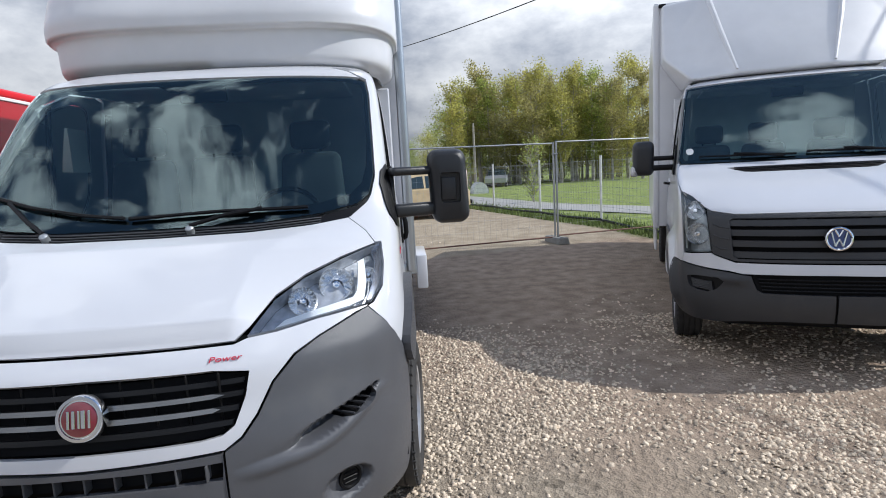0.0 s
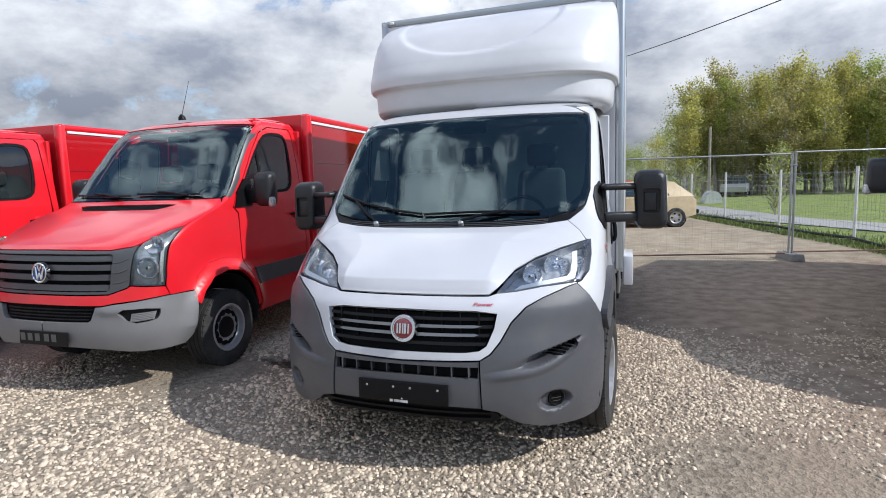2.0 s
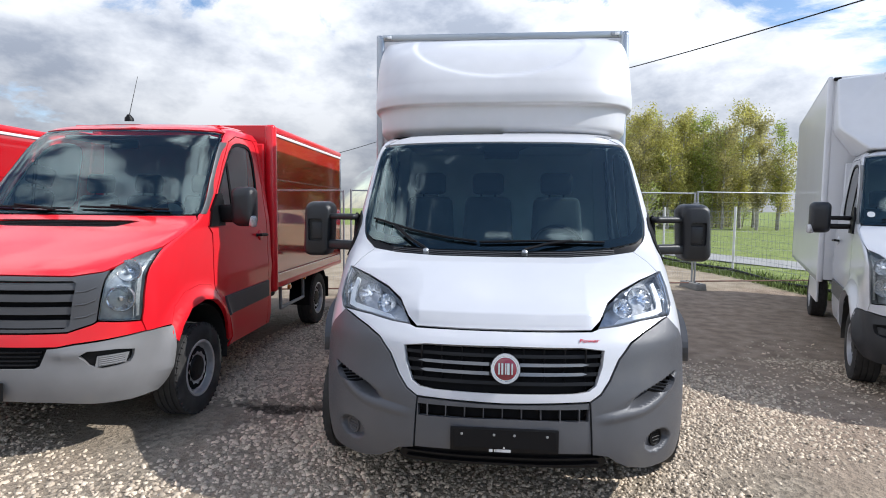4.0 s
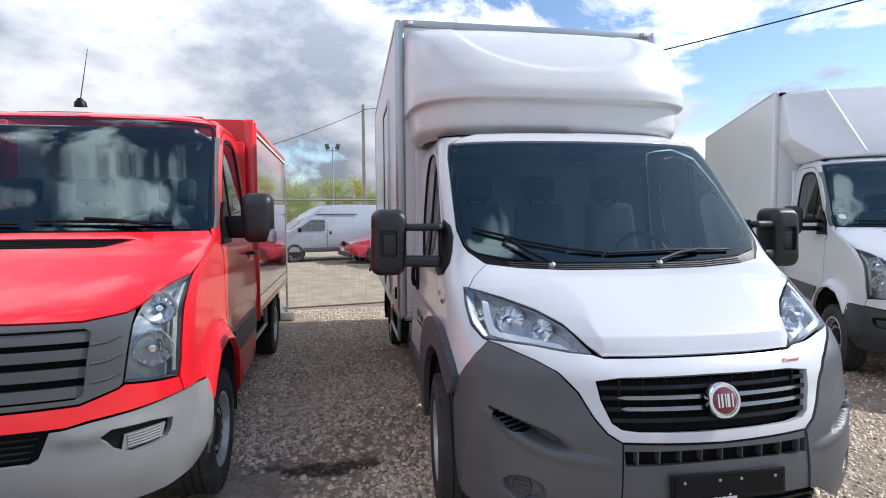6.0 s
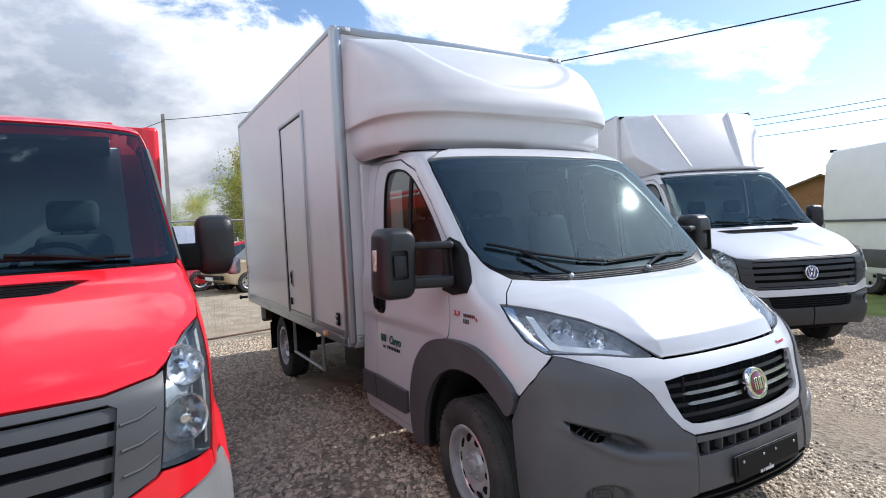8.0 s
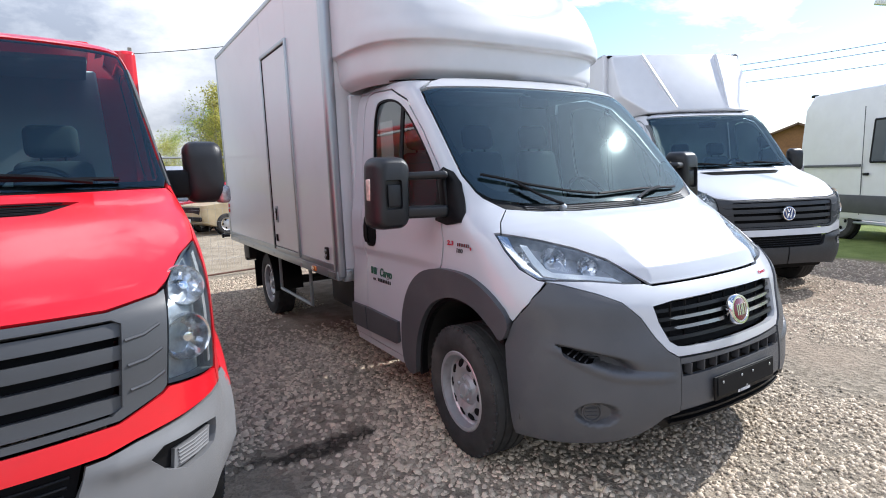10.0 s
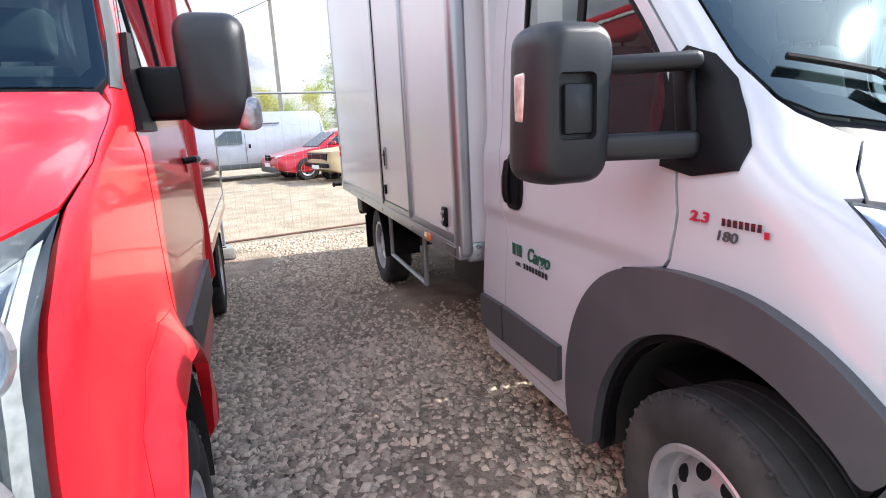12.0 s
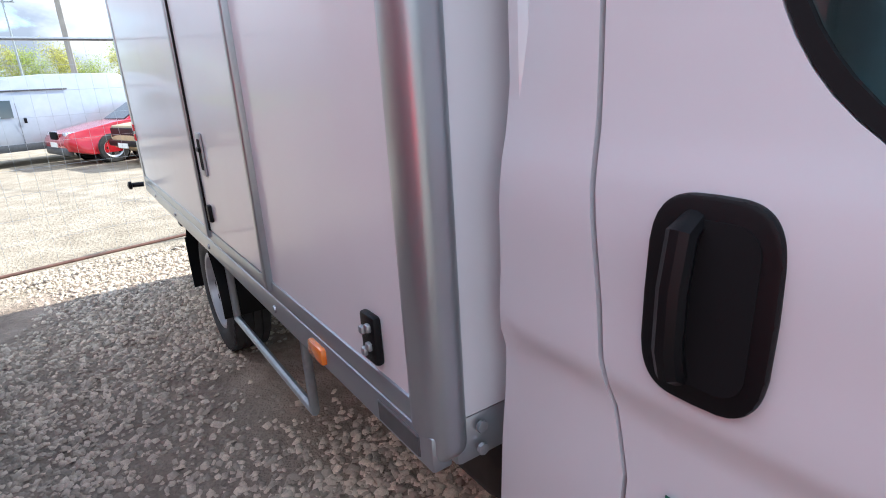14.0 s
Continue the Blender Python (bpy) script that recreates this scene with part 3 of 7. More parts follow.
def ground_material():
    m = bpy.data.materials.new("gravel_lot_and_verge")
    m.use_nodes = True
    t = m.node_tree
    b = t.nodes["Principled BSDF"]
    b.inputs["Roughness"].default_value = 0.95
    b.inputs["Specular IOR Level"].default_value = 0.2
    co = t.nodes.new("ShaderNodeTexCoord")

    def nz(scale, detail=4.0):
        n = t.nodes.new("ShaderNodeTexNoise"); n.inputs["Scale"].default_value = scale; n.inputs["Detail"].default_value = detail
        t.links.new(co.outputs["Object"], n.inputs["Vector"]); return n.outputs["Fac"]

    def ramp(fac, a, b_, ca, cb):
        r = t.nodes.new("ShaderNodeValToRGB")
        r.color_ramp.elements[0].position, r.color_ramp.elements[1].position = a, b_
        r.color_ramp.elements[0].color, r.color_ramp.elements[1].color = (*ca, 1), (*cb, 1)
        t.links.new(fac, r.inputs[0]); return r.outputs[0]

    def mix(f, a, c):
        n = t.nodes.new("ShaderNodeMix"); n.data_type = "RGBA"
        t.links.new(f, n.inputs["Factor"]); t.links.new(a, n.inputs[6]); t.links.new(c, n.inputs[7]); return n.outputs[2]

    vor = t.nodes.new("ShaderNodeTexVoronoi"); vor.inputs["Scale"].default_value = 26.0
    t.links.new(co.outputs["Object"], vor.inputs["Vector"])
    sep = t.nodes.new("ShaderNodeSeparateColor"); t.links.new(vor.outputs["Color"], sep.inputs[0])
    stone = ramp(sep.outputs[0], 0.0, 1.0, (0.18, 0.152, 0.115), (0.40, 0.34, 0.262))
    grit = ramp(nz(60.0, 6.0), 0.3, 0.7, (0.25, 0.20, 0.15), (0.44, 0.36, 0.27))
    near = mix(ramp(nz(1.1), 0.40, 0.62, (0, 0, 0), (1, 1, 1)), stone, grit)
    sand = ramp(nz(3.0, 8.0), 0.35, 0.7, (0.31, 0.255, 0.185), (0.45, 0.375, 0.28))
    grass = ramp(nz(2.2, 9.0), 0.3, 0.72, (0.15, 0.195, 0.05), (0.27, 0.32, 0.10))
    px = t.nodes.new("ShaderNodeSeparateXYZ"); t.links.new(co.outputs["Object"], px.inputs[0])

    def lin(ax, ay, c, wob, soft):
        """0..1 across the line ax*x + ay*y + c = 0, with a frayed edge."""
        a = t.nodes.new("ShaderNodeMath"); a.operation = "MULTIPLY"; a.inputs[1].default_value = ax; t.links.new(px.outputs[0], a.inputs[0])
        d = t.nodes.new("ShaderNodeMath"); d.operation = "MULTIPLY_ADD"; d.inputs[1].default_value = ay; t.links.new(px.outputs[1], d.inputs[0]); t.links.new(a.outputs[0], d.inputs[2])
        w = t.nodes.new("ShaderNodeMath"); w.operation = "MULTIPLY_ADD"; w.inputs[1].default_value = wob; t.links.new(nz(1.6, 5.0), w.inputs[0]); t.links.new(d.outputs[0], w.inputs[2])
        r = t.nodes.new("ShaderNodeMapRange"); r.inputs["From Min"].default_value = -c - soft + wob * 0.5; r.inputs["From Max"].default_value = -c + soft + wob * 0.5
        t.links.new(w.outputs[0], r.inputs["Value"]); return r.outputs[0]

    mud = ramp(nz(5.0, 9.0), 0.35, 0.7, (0.26, 0.198, 0.148), (0.43, 0.335, 0.255))
    near = mix(lin(0.9, 1.0, -3.6, 2.4, 0.9), near, mud)              # trodden dirt between the vans
    c1 = mix(lin(-0.217, 1.0, -9.25, 0.5, 0.15), near, sand)            # sandy lot beyond the wire fence
    c2 = mix(lin(1.0, 0.22, -6.95, 0.6, 0.2), c1, grass)            # verge on the right
    c3 = mix(lin(0.0, 1.0, -46.0, 3.0, 1.0), c2, grass)
    t.links.new(c3, b.inputs["Base Color"])
    bp = t.nodes.new("ShaderNodeBump"); bp.inputs["Strength"].default_value = 0.9; bp.inputs["Distance"].default_value = 0.02
    ad = t.nodes.new("ShaderNodeMath"); ad.operation = "ADD"
    t.links.new(vor.outputs["Distance"], ad.inputs[0]); t.links.new(nz(90.0, 5.0), ad.inputs[1])
    t.links.new(ad.outputs[0], bp.inputs["Height"]); t.links.new(bp.outputs[0], b.inputs["Normal"])
    return m


def axis_steps(lo, hi, near_lo, near_hi, step):
    a = [lo]
    v = near_lo
    back = []
    d = step
    while v > lo:
        back.append(v); d *= 1.35; v -= d
    a = [lo] + back[::-1]
    v = near_lo + step
    while v < near_hi:
        a.append(v); v += step
    d = step
    while v < hi:
        a.append(v); d *= 1.35; v += d
    return a + [hi]


gxs, gys = axis_steps(-900, 900, -8, 9, 0.25), axis_steps(-600, 1600, -2, 14, 0.25)
gv = [(x, y, gz(x, y) + (0.014 * noise.noise((x * 0.9, y * 0.9, 0.3)) + 0.006 * noise.noise((x * 3, y * 3, 1.3)) if abs(x) < 30 and abs(y) < 40 else 0)) for y in gys for x in gxs]
nx = len(gxs)
gf = [(j * nx + i, j * nx + i + 1, (j + 1) * nx + i + 1, (j + 1) * nx + i) for j in range(len(gys) - 1) for i in range(nx - 1)]
ground = tagged(mesh_part("ground", gv, gf, add_stain(ground_material()), None, "", None, 180), "grey gravel lot running into sand and mown grass", "ground", kind="structure")


# ---- white box van with a long nose cab ----
fiat_shell = Shell([
    (0.20, 0.10, 1.00, 0.70, 2.3), (0.28, 0.03, 1.04, 0.72, 2.3), (0.45, 0.00, 1.06, 0.75, 2.3), (0.66, 0.02, 1.065, 0.75, 2.3),
    (0.80, 0.06, 1.065, 0.72, 2.3), (0.92, 0.10, 1.06, 0.68, 2.35), (1.00, 0.17, 1.055, 0.64, 2.4), (1.08, 0.28, 1.05, 0.58, 2.5),
    (1.16, 0.42, 1.045, 0.50, 2.6), (1.24, 0.57, 1.045, 0.42, 2.7), (1.30, 0.69, 1.04, 0.36, 2.8), (1.37, 0.80, 1.025, 0.30, 2.9),
    (1.50, 0.92, 1.01, 0.28, 3.0), (1.80, 1.17, 0.985, 0.28, 3.0), (2.06, 1.40, 0.955, 0.29, 3.0), (2.14, 1.50, 0.935, 0.30, 2.9),
    (2.20, 1.63, 0.89, 0.34, 2.8), (2.25, 1.90, 0.82, 0.36, 2.6)])


def hood_raise(p):
    """The bonnet stands proud of the wings: a raised middle with a fold along each side and flanks falling to the lamps."""
    x, y, z = np.abs(p[..., 0]), p[..., 1], p[..., 2]
    edge = np.interp(z, (1.0, 1.034, 1.114, 1.168, 1.214, 1.249, 1.30, 1.362), (0.48, 0.52, 0.585, 0.68, 0.80, 0.94, 0.92, 0.88))
    fold = np.interp(z, (1.0, 1.06, 1.20, 1.235, 1.28, 1.324, 1.36), (0.44, 0.452, 0.462, 0.48, 0.56, 0.69, 0.80))
    k = np.clip((edge - x) / np.maximum(edge - fold, 0.03), 0, 1)
    k = k * np.clip((z - 1.0) / 0.05, 0, 1) * np.clip((1.34 - z) / 0.06, 0, 1)
    out = np.zeros(p.shape)
    out[..., 1], out[..., 2] = -0.030 * k, 0.022 * k
    return out


fiat_hood_shell = Shell(fiat_shell.r, bulge=hood_raise)


def dent(p):
    """Pockets of the bumper: side intakes and fog lamp bowls pushed in."""
    x, y, z = np.abs(p[..., 0]), p[..., 1], p[..., 2]

    def bowl(cx, cz, rx, rz, tilt, e=4.0):
        a, b = x - cx, z - cz
        u, v = (a * math.cos(tilt) + b * math.sin(tilt)) / rx, (-a * math.sin(tilt) + b * math.cos(tilt)) / rz
        return np.clip((1 - np.abs(u) ** e - np.abs(v) ** e) * 2.2, 0, 1)

    def ease(v):
        v = np.clip(v, 0, 1)
        return v * v * (3 - 2 * v)

    ledge = 0.585 + 0.10 * (x - 0.45) + 0.105 * np.clip((x - 0.68) / 0.255, 0, 1) ** 2      # the lower bumper stands proud below this line
    brow = 0.700 + 0.30 * (x - 0.74)
    soft = 0.016 + 0.09 * ease((0.73 - x) / 0.13)
    d = (0.016 + 0.090 * ease((x - 0.60) / 0.17)) * ease((brow - z) / soft) * ease((z - ledge) / 0.022) * ease((0.94 - x) / 0.016) * ease((x - 0.42) / 0.05)
    d = d + 0.045 * bowl(0.812, 0.425, 0.085, 0.062, 0.1, 2.0)
    d = d - 0.010 * np.exp(-((z - ledge + 0.014) / 0.020) ** 2) * np.clip((x - 0.45) / 0.1, 0, 1) * np.clip((0.98 - x) / 0.08, 0, 1)
    out = np.zeros(p.shape)
    out[..., 1] = d * 0.92
    out[..., 0] = -np.sign(p[..., 0]) * d * 0.35
    return out


fiat_bumper_shell = Shell(fiat_shell.r, bulge=dent)


def spoiler_shape(p):
    """A shallow lens-shaped field pressed into the dome, and the lip over the skirt."""
    x, y, z = p[..., 0], p[..., 1], p[..., 2]
    e = ((x + 0.04) / 0.70) ** 2 + ((z - 3.02) / 0.36) ** 2
    k = 1 / (1 + np.exp(np.clip((e - 1) / 0.03, -40, 40)))
    out = np.zeros(p.shape)
    out[..., 1] = 0.030 * k
    return out


spoiler_shell = Shell([
    (2.20, 1.84, 0.97, 0.66, 3.6), (2.235, 1.72, 1.03, 0.80, 3.8), (2.27, 1.695, 1.05, 0.84, 3.8), (2.42, 1.690, 1.065, 0.87, 3.8), (2.445, 1.64, 1.10, 0.89, 3.8), (2.49, 1.640, 1.10, 0.88, 3.8),
    (2.62, 1.675, 1.10, 0.85, 3.6), (2.75, 1.745, 1.10, 0.78, 3.5), (2.88, 1.85, 1.095, 0.67, 3.4), (2.98, 1.975, 1.09, 0.55, 3.2),
    (3.06, 2.13, 1.08, 0.40, 3.0), (3.11, 2.28, 1.065, 0.25, 2.8), (3.14, 2.42, 1.05, 0.11, 2.6)], ymax=2.53, bulge=spoiler_shape)


def cab_interior(parent, wid, y_dash, y_seat, y_rear, z_floor, z_dash, z_roof, drv):
    """Dashboard, wheel, three seats and the rear wall inside a cab."""
    bm = box((wid * 1.86, 0.42, 0.34), (0, y_dash, z_dash - 0.17), 0.06, 3)
    box((0.5, 0.20, 0.09), (drv * 0.42, y_dash - 0.02, z_dash + 0.03), 0.035, 3, None, bm)
    box((0.36, 0.26, 0.30), (0, y_dash + 0.18, z_dash - 0.22), 0.04, 2, None, bm)
    part("dashboard", bm, M_DASH, parent)
    turn = Matrix.Translation((drv * 0.42, y_dash + 0.30, z_dash + 0.0)) @ Matrix.Rotation(radians(-28), 4, "X") @ Matrix.Rotation(radians(90), 4, "X")
    ring = [(0.19 * math.cos(a), 0.19 * math.sin(a), 0) for a in [2 * math.pi * i / 32 for i in range(33)]]
    bm = tube(ring, 0.016, 8)
    box((0.34, 0.06, 0.03), (0, 0, -0.01), 0.012, 2, None, bm)
    lathe([(0.0, -0.12), (0.05, -0.12), (0.075, 0.0), (0.0, 0.015)], 20, None, bm)
    bmesh.ops.transform(bm, matrix=turn, verts=bm.verts)
    part("steering_wheel", bm, M_BLACK, parent)
    for sx in (drv * 0.48, -drv * 0.10, -drv * 0.60):
        bm = box((0.46, 0.48, 0.16), (sx, y_seat, z_floor + 0.42), 0.06, 3)
        lean = Matrix.Rotation(radians(-10), 4, "X")
        box((0.46, 0.14, 0.62), (sx, y_seat + 0.27, z_floor + 0.80), 0.055, 3, lean, bm, (0.84, 0.8))
        box((0.27, 0.10, 0.19), (sx, y_seat + 0.35, z_floor + 1.22), 0.045, 3, lean, bm)
        tube([(sx - 0.06, y_seat + 0.33, z_floor + 1.05), (sx - 0.06, y_seat + 0.35, z_floor + 1.2)], 0.007, 6, bm)
        tube([(sx + 0.06, y_seat + 0.33, z_floor + 1.05), (sx + 0.06, y_seat + 0.35, z_floor + 1.2)], 0.007, 6, bm)
        box((0.40, 0.40, 0.34), (sx, y_seat, z_floor + 0.18), 0.02, 1, None, bm)
        part("seat", bm, M_SEAT, parent)
    bm = box((wid * 1.86, 0.03, z_roof - z_floor - 0.05), (0, y_rear, (z_roof + z_floor) / 2), 0.01, 1, None, None, (0.9, 1))
    part("rear_wall", bm, M_CABIN, parent)
    bm = box((wid * 1.9, y_rear - y_dash + 0.4, 0.06), (0, (y_rear + y_dash) / 2 - 0.1, z_floor), 0.01, 1)
    part("cab_floor", bm, M_DARK, parent)
    bm = box((wid * 1.55, y_rear - y_dash - 0.55, 0.03), (0, (y_rear + y_dash) / 2 + 0.32, z_roof - 0.07), 0.01, 2)
    part("headlining", bm, M_CABIN, parent)
    bm = box((0.26, 0.03, 0.08), (0, y_dash + 0.42, z_roof - 0.16), 0.02, 2)
    part("inside_mirror", bm, M_BLACK, parent)


def text_part(body, size, m, material, parent, shear=0.0, width=1.0, bold=0.0, name="lettering", label=""):
    bm = text_mesh(body, size, 0.0012, shear, width, bold)
    bmesh.ops.transform(bm, matrix=m, verts=bm.verts)
    return part(name, bm, material, parent, label)


def bars(sizes, height, m, material, parent, name="lettering_bar"):
    """Plain upright bars side by side; sizes are (start, width)."""
    for x, w in sizes:
        part(name, prism([(x, 0), (x + w, 0), (x + w, height), (x, height)], 0.0015, m), material, parent)


def flank_frame(y, z, x, side=-1):
    """Writing plane on a flank: side -1 reads towards the nose."""
    if side < 0:
        return Matrix(((0, 0, -1, x), (-1, 0, 0, y), (0, 1, 0, z), (0, 0, 0, 1)))
    return Matrix(((0, 0, 1, x), (1, 0, 0, y), (0, 1, 0, z), (0, 0, 0, 1)))


def headlamp(parent, shell, loop, side, bowls, guide=None, depth=0.07, tray=None, bezel=None, guide_mat=None, bowl_mat=None):
    """A lamp unit let into the wing: dark tray, reflector bowls, light guide, clear lens."""
    tray = tray or M_LAMP_TRAY

    def dat(d):
        return d if side > 0 else flipped(d)
    lamp = panel_part("headlamp", dat(panel(shell, [loop], off=-depth, rim=0.0, shrink=0.001)), tray, parent, "clear headlamp with chrome reflectors")
    lo = np.asarray(outline(shell, loop))
    # wall of the tray
    p0, n0 = shell.pts(lo[:, 0], lo[:, 1]), shell.normals(lo[:, 0], lo[:, 1])
    n = len(lo)
    v = [tuple(p) for p in p0 - n0 * 0.004] + [tuple(p) for p in p0 - n0 * depth]
    f = [(i, (i + 1) % n, n + (i + 1) % n, n + i) for i in range(n)]
    if side < 0:
        v, f = [(-a, b, c) for a, b, c in v], [t[::-1] for t in f]
    mesh_part("lamp_tray", v, f, tray, lamp)
    for x, z, r, sink in bowls:
        U = float(shell.front(x, z))
        c, nn = shell.pts(np.array([U]), np.array([z]))[0], shell.normals(np.array([U]), np.array([z]))[0]
        nn = nn * 0.55 + np.array([0, -1, 0.0]) * 0.75
        nn /= np.linalg.norm(nn)
        q = Vector(nn).to_track_quat("Z", "Y").to_matrix().to_4x4()
        c = Vector(c) - Vector(nn) * sink
        m = Matrix.Translation(c) @ q
        if side < 0:
            m = Matrix.Diagonal((-1, 1, 1, 1)) @ m
        jit = random.Random(int(x * 1000 + z * 77))
        bm = bmesh.new()
        rings = []
        for k in range(7):                                 # faceted bowl
            t = k / 6
            rings.append([bm.verts.new((r * t * math.cos(a), r * t * math.sin(a), -r * 0.75 * (1 - t * t) + jit.uniform(-0.025, 0.025) * r * (k < 6)))
                          for i, a in enumerate([2 * math.pi * j / 20 for j in range(20)])] if k else [bm.verts.new((0, 0, -r * 0.75))])
        for a, b in zip(rings, rings[1:]):
            for i in range(20):
                vs = list(dict.fromkeys([a[i % len(a)], a[(i + 1) % len(a)], b[(i + 1) % 20], b[i]]))
                bm.faces.new(vs)
        lathe([(r, 0.0), (r * 1.08, 0.006), (r * 1.16, -0.01)], 24, None, bm)
        bmesh.ops.transform(bm, matrix=m, verts=bm.verts)
        part("reflector", bm, bowl_mat or M_REFLECTOR, lamp, sharp=12)
        bm = lathe([(0.0, r * 0.05), (r * 0.22, r * 0.0), (r * 0.26, -r * 0.5)], 14)
        bmesh.ops.transform(bm, matrix=m, verts=bm.verts)
        part("bulb_cap", bm, M_CHROME, lamp)
    if guide:
        panel_part("light_guide", dat(panel(shell, [guide], off=-depth * 0.2, rim=0.012, shrink=0.0)), guide_mat or M_LED, lamp)
    if bezel:
        panel_part("bezel", dat(panel(shell, [bezel], off=-0.008, rim=0.01, shrink=0.0)), M_CHROME, lamp, "chrome lamp bezel")
    panel_part("lens", dat(panel(shell, [loop], off=0.001, rim=0.0, shrink=0.002)), G_LENS, lamp)
    return lamp


def big_mirror(parent, side):
    """Long-arm door mirror: shell, two arms, base on the door, amber repeater, glass."""
    s = side
    hd = new("door_mirror")
    hd.parent = parent
    hd["label"] = "black long-arm door mirror"
    # housing: rounded block, a flat field let into its face
    o = rounded(0.208, 0.396, 0.058, 6)
    bm = bmesh.new()
    rings = []
    for t, sc in ((0.0, 0.93), (0.010, 0.985), (0.04, 1.0), (0.095, 0.995), (0.140, 0.965), (0.165, 0.90), (0.182, 0.80), (0.188, 0.72)):
        rings.append([bm.verts.new((s * (1.321 + x * sc - 0.006 * (t / 0.188) ** 2 + 0.012 * (z < -0.1)), 1.352 - t * 0.93, 1.472 + z * (0.4 + 0.6 * sc) - 0.006 * (t / 0.188) ** 2)) for x, z in o])
    field = rounded(0.104, 0.158, 0.016, 6)
    for y_, g_ in ((1.175, 1.0), (1.200, 0.97)):
        rings.append([bm.verts.new((s * (1.331 + x * g_), y_, 1.464 + z * g_)) for x, z in field])
    for a, b in zip(rings, rings[1:]):
        for i in range(len(o)):
            bm.faces.new((a[i], a[(i + 1) % len(o)], b[(i + 1) % len(o)], b[i]))
    bm.faces.new(rings[-1])
    bmesh.ops.recalc_face_normals(bm, faces=bm.faces)
    part("mirror_shell", bm, M_MIRROR_SHELL, hd, sharp=38)
    part("mirror_cover", box((0.080, 0.020, 0.120), (s * 1.321, 1.194, 1.458), 0.008, 2), M_MIRROR_SHELL, hd)
    bm = prism(rounded(0.175, 0.350, 0.045, 5), 0.006, Matrix.Translation((s * 1.321, 1.362, 1.474)) @ Matrix.Rotation(radians(90), 4, "X"))
    part("mirror_glass", bm, M_MIRROR, hd)
    # two flat arms, the lower one deeper
    for zc, hh, dd in ((1.560, 0.044, 0.075), (1.359, 0.067, 0.085)):
        a, b = Vector((s * 1.035, 1.135, zc)), Vector((s * 1.255, 1.245, zc))
        d = b - a
        bm = box((d.length + 0.04, dd, hh), (a + b) / 2, 0.020, 3, Matrix.Rotation(math.atan2(d.y, d.x), 4, "Z"))
        part("mirror_arm", bm, M_MIRROR_SHELL, hd)
    # base on the wing and door, with the hinge column
    loop = (fl(0.976, 1.300, 1.107, 1.280, 1.225, 1.300, 1.240, 1.38, 1.240, 1.57, 1.20, 1.602, 1.13, 1.570, 1.063, 1.505, 1.015, 1.43, 0.972, 1.355))
    d = panel(fiat_shell, [loop], off=0.009, rim=0.02, shrink=0.0)
    panel_part("mirror_base", d if s > 0 else flipped(d), M_BLACK, hd)
    bm = box((0.036, 0.080, 0.270), (s * 1.022, 1.165, 1.455), 0.016, 3, Matrix.Rotation(radians(-10), 4, "X"), None, (0.75, 0.8))
    part("mirror_bracket", bm, M_BLACK, hd)
    bm = box((0.02, 0.055, 0.125), (s * 1.422, 1.292, 1.490), 0.009, 3)
    part("side_repeater", bm, M_REPEATER, hd, "clear and amber side repeater")
    return hd


M_REPEATER = mat("repeater_lens", (0.66, 0.52, 0.46), 0.12, coat=1.0, var=0.4, var_scale=22.0)

fiat = thing("box_van", pose(-1.06, 1.62, 0), "white box van with grey bumper and roof spoiler, parked on gravel", "van", "parked vans")

FL_TOP = fl(0.562, 0.84, 0.70, 0.955, 0.86, 1.012, 1.0, 1.024, 1.185, 1.018, 1.37, 0.971, 1.50, 0.863, 1.59, 0.69, 1.62, 0.46, 1.60, 0.30)
# bonnet and wings
panel_part("bonnet", panel(fiat_hood_shell, [both(fr(0, 0.998, 0.25, 0.998, 0.46, 0.999, 0.508, 1.034, 0.575, 1.114, 0.67, 1.168, 0.80, 1.214, 0.94, 1.249, 0.90, 1.30, 0.82, 1.362, 0.66, 1.343, 0.40, 1.326, 0, 1.322))], step=0.02, shrink=0.0015), M_WHITE, fiat)
hl = fr(0.50, 1.012, 0.572, 1.103, 0.665, 1.158, 0.80, 1.207, 0.90, 1.236, 0.965, 1.249, 0.975, 1.17, 0.968, 1.09, 0.93, 1.045, 0.85, 1.044, 0.735, 1.037, 0.60, 1.018)
pair("wing", fiat_shell, [fr(0.936, 1.041, 0.915, 1.034) + fr(0.975, 0.966, 1.011, 0.903) + FL_TOP[:5] + fl(1.165, 1.05, 1.150, 1.18, 1.165, 1.29, 1.175, 1.38, 1.215, 1.58, 1.43, 1.83, 1.66, 2.045, 1.91, 2.145, 2.22, 2.165, 2.47, 2.168, 2.47, 2.19, 1.95, 2.19)
     + fr(0.80, 2.16, 0.905, 2.10, 0.924, 2.0, 0.938, 1.74, 0.946, 1.55, 0.925, 1.458, 0.905, 1.425, 0.83, 1.366, 0.82, 1.364, 0.90, 1.302, 0.942, 1.2515, 0.968, 1.2505, 0.978, 1.17, 0.972, 1.088)], M_WHITE, fiat, shrink=0.0015)
panel_part("roof", panel(fiat_shell, [both(fr(0, 2.122, 0.45, 2.118, 0.80, 2.110, 0.87, 2.108, 0.80, 2.155, 0.70, 2.185) + fl(2.2, 2.20, 2.3, 2.245) + fr(0.5, 2.247, 0, 2.247))], step=0.04), M_WHITE, fiat)
bm = box((1.60, 0.62, 0.02), (0, 2.24, 2.242), 0.008, 1)
part("roof_top", bm, M_WHITE, fiat)
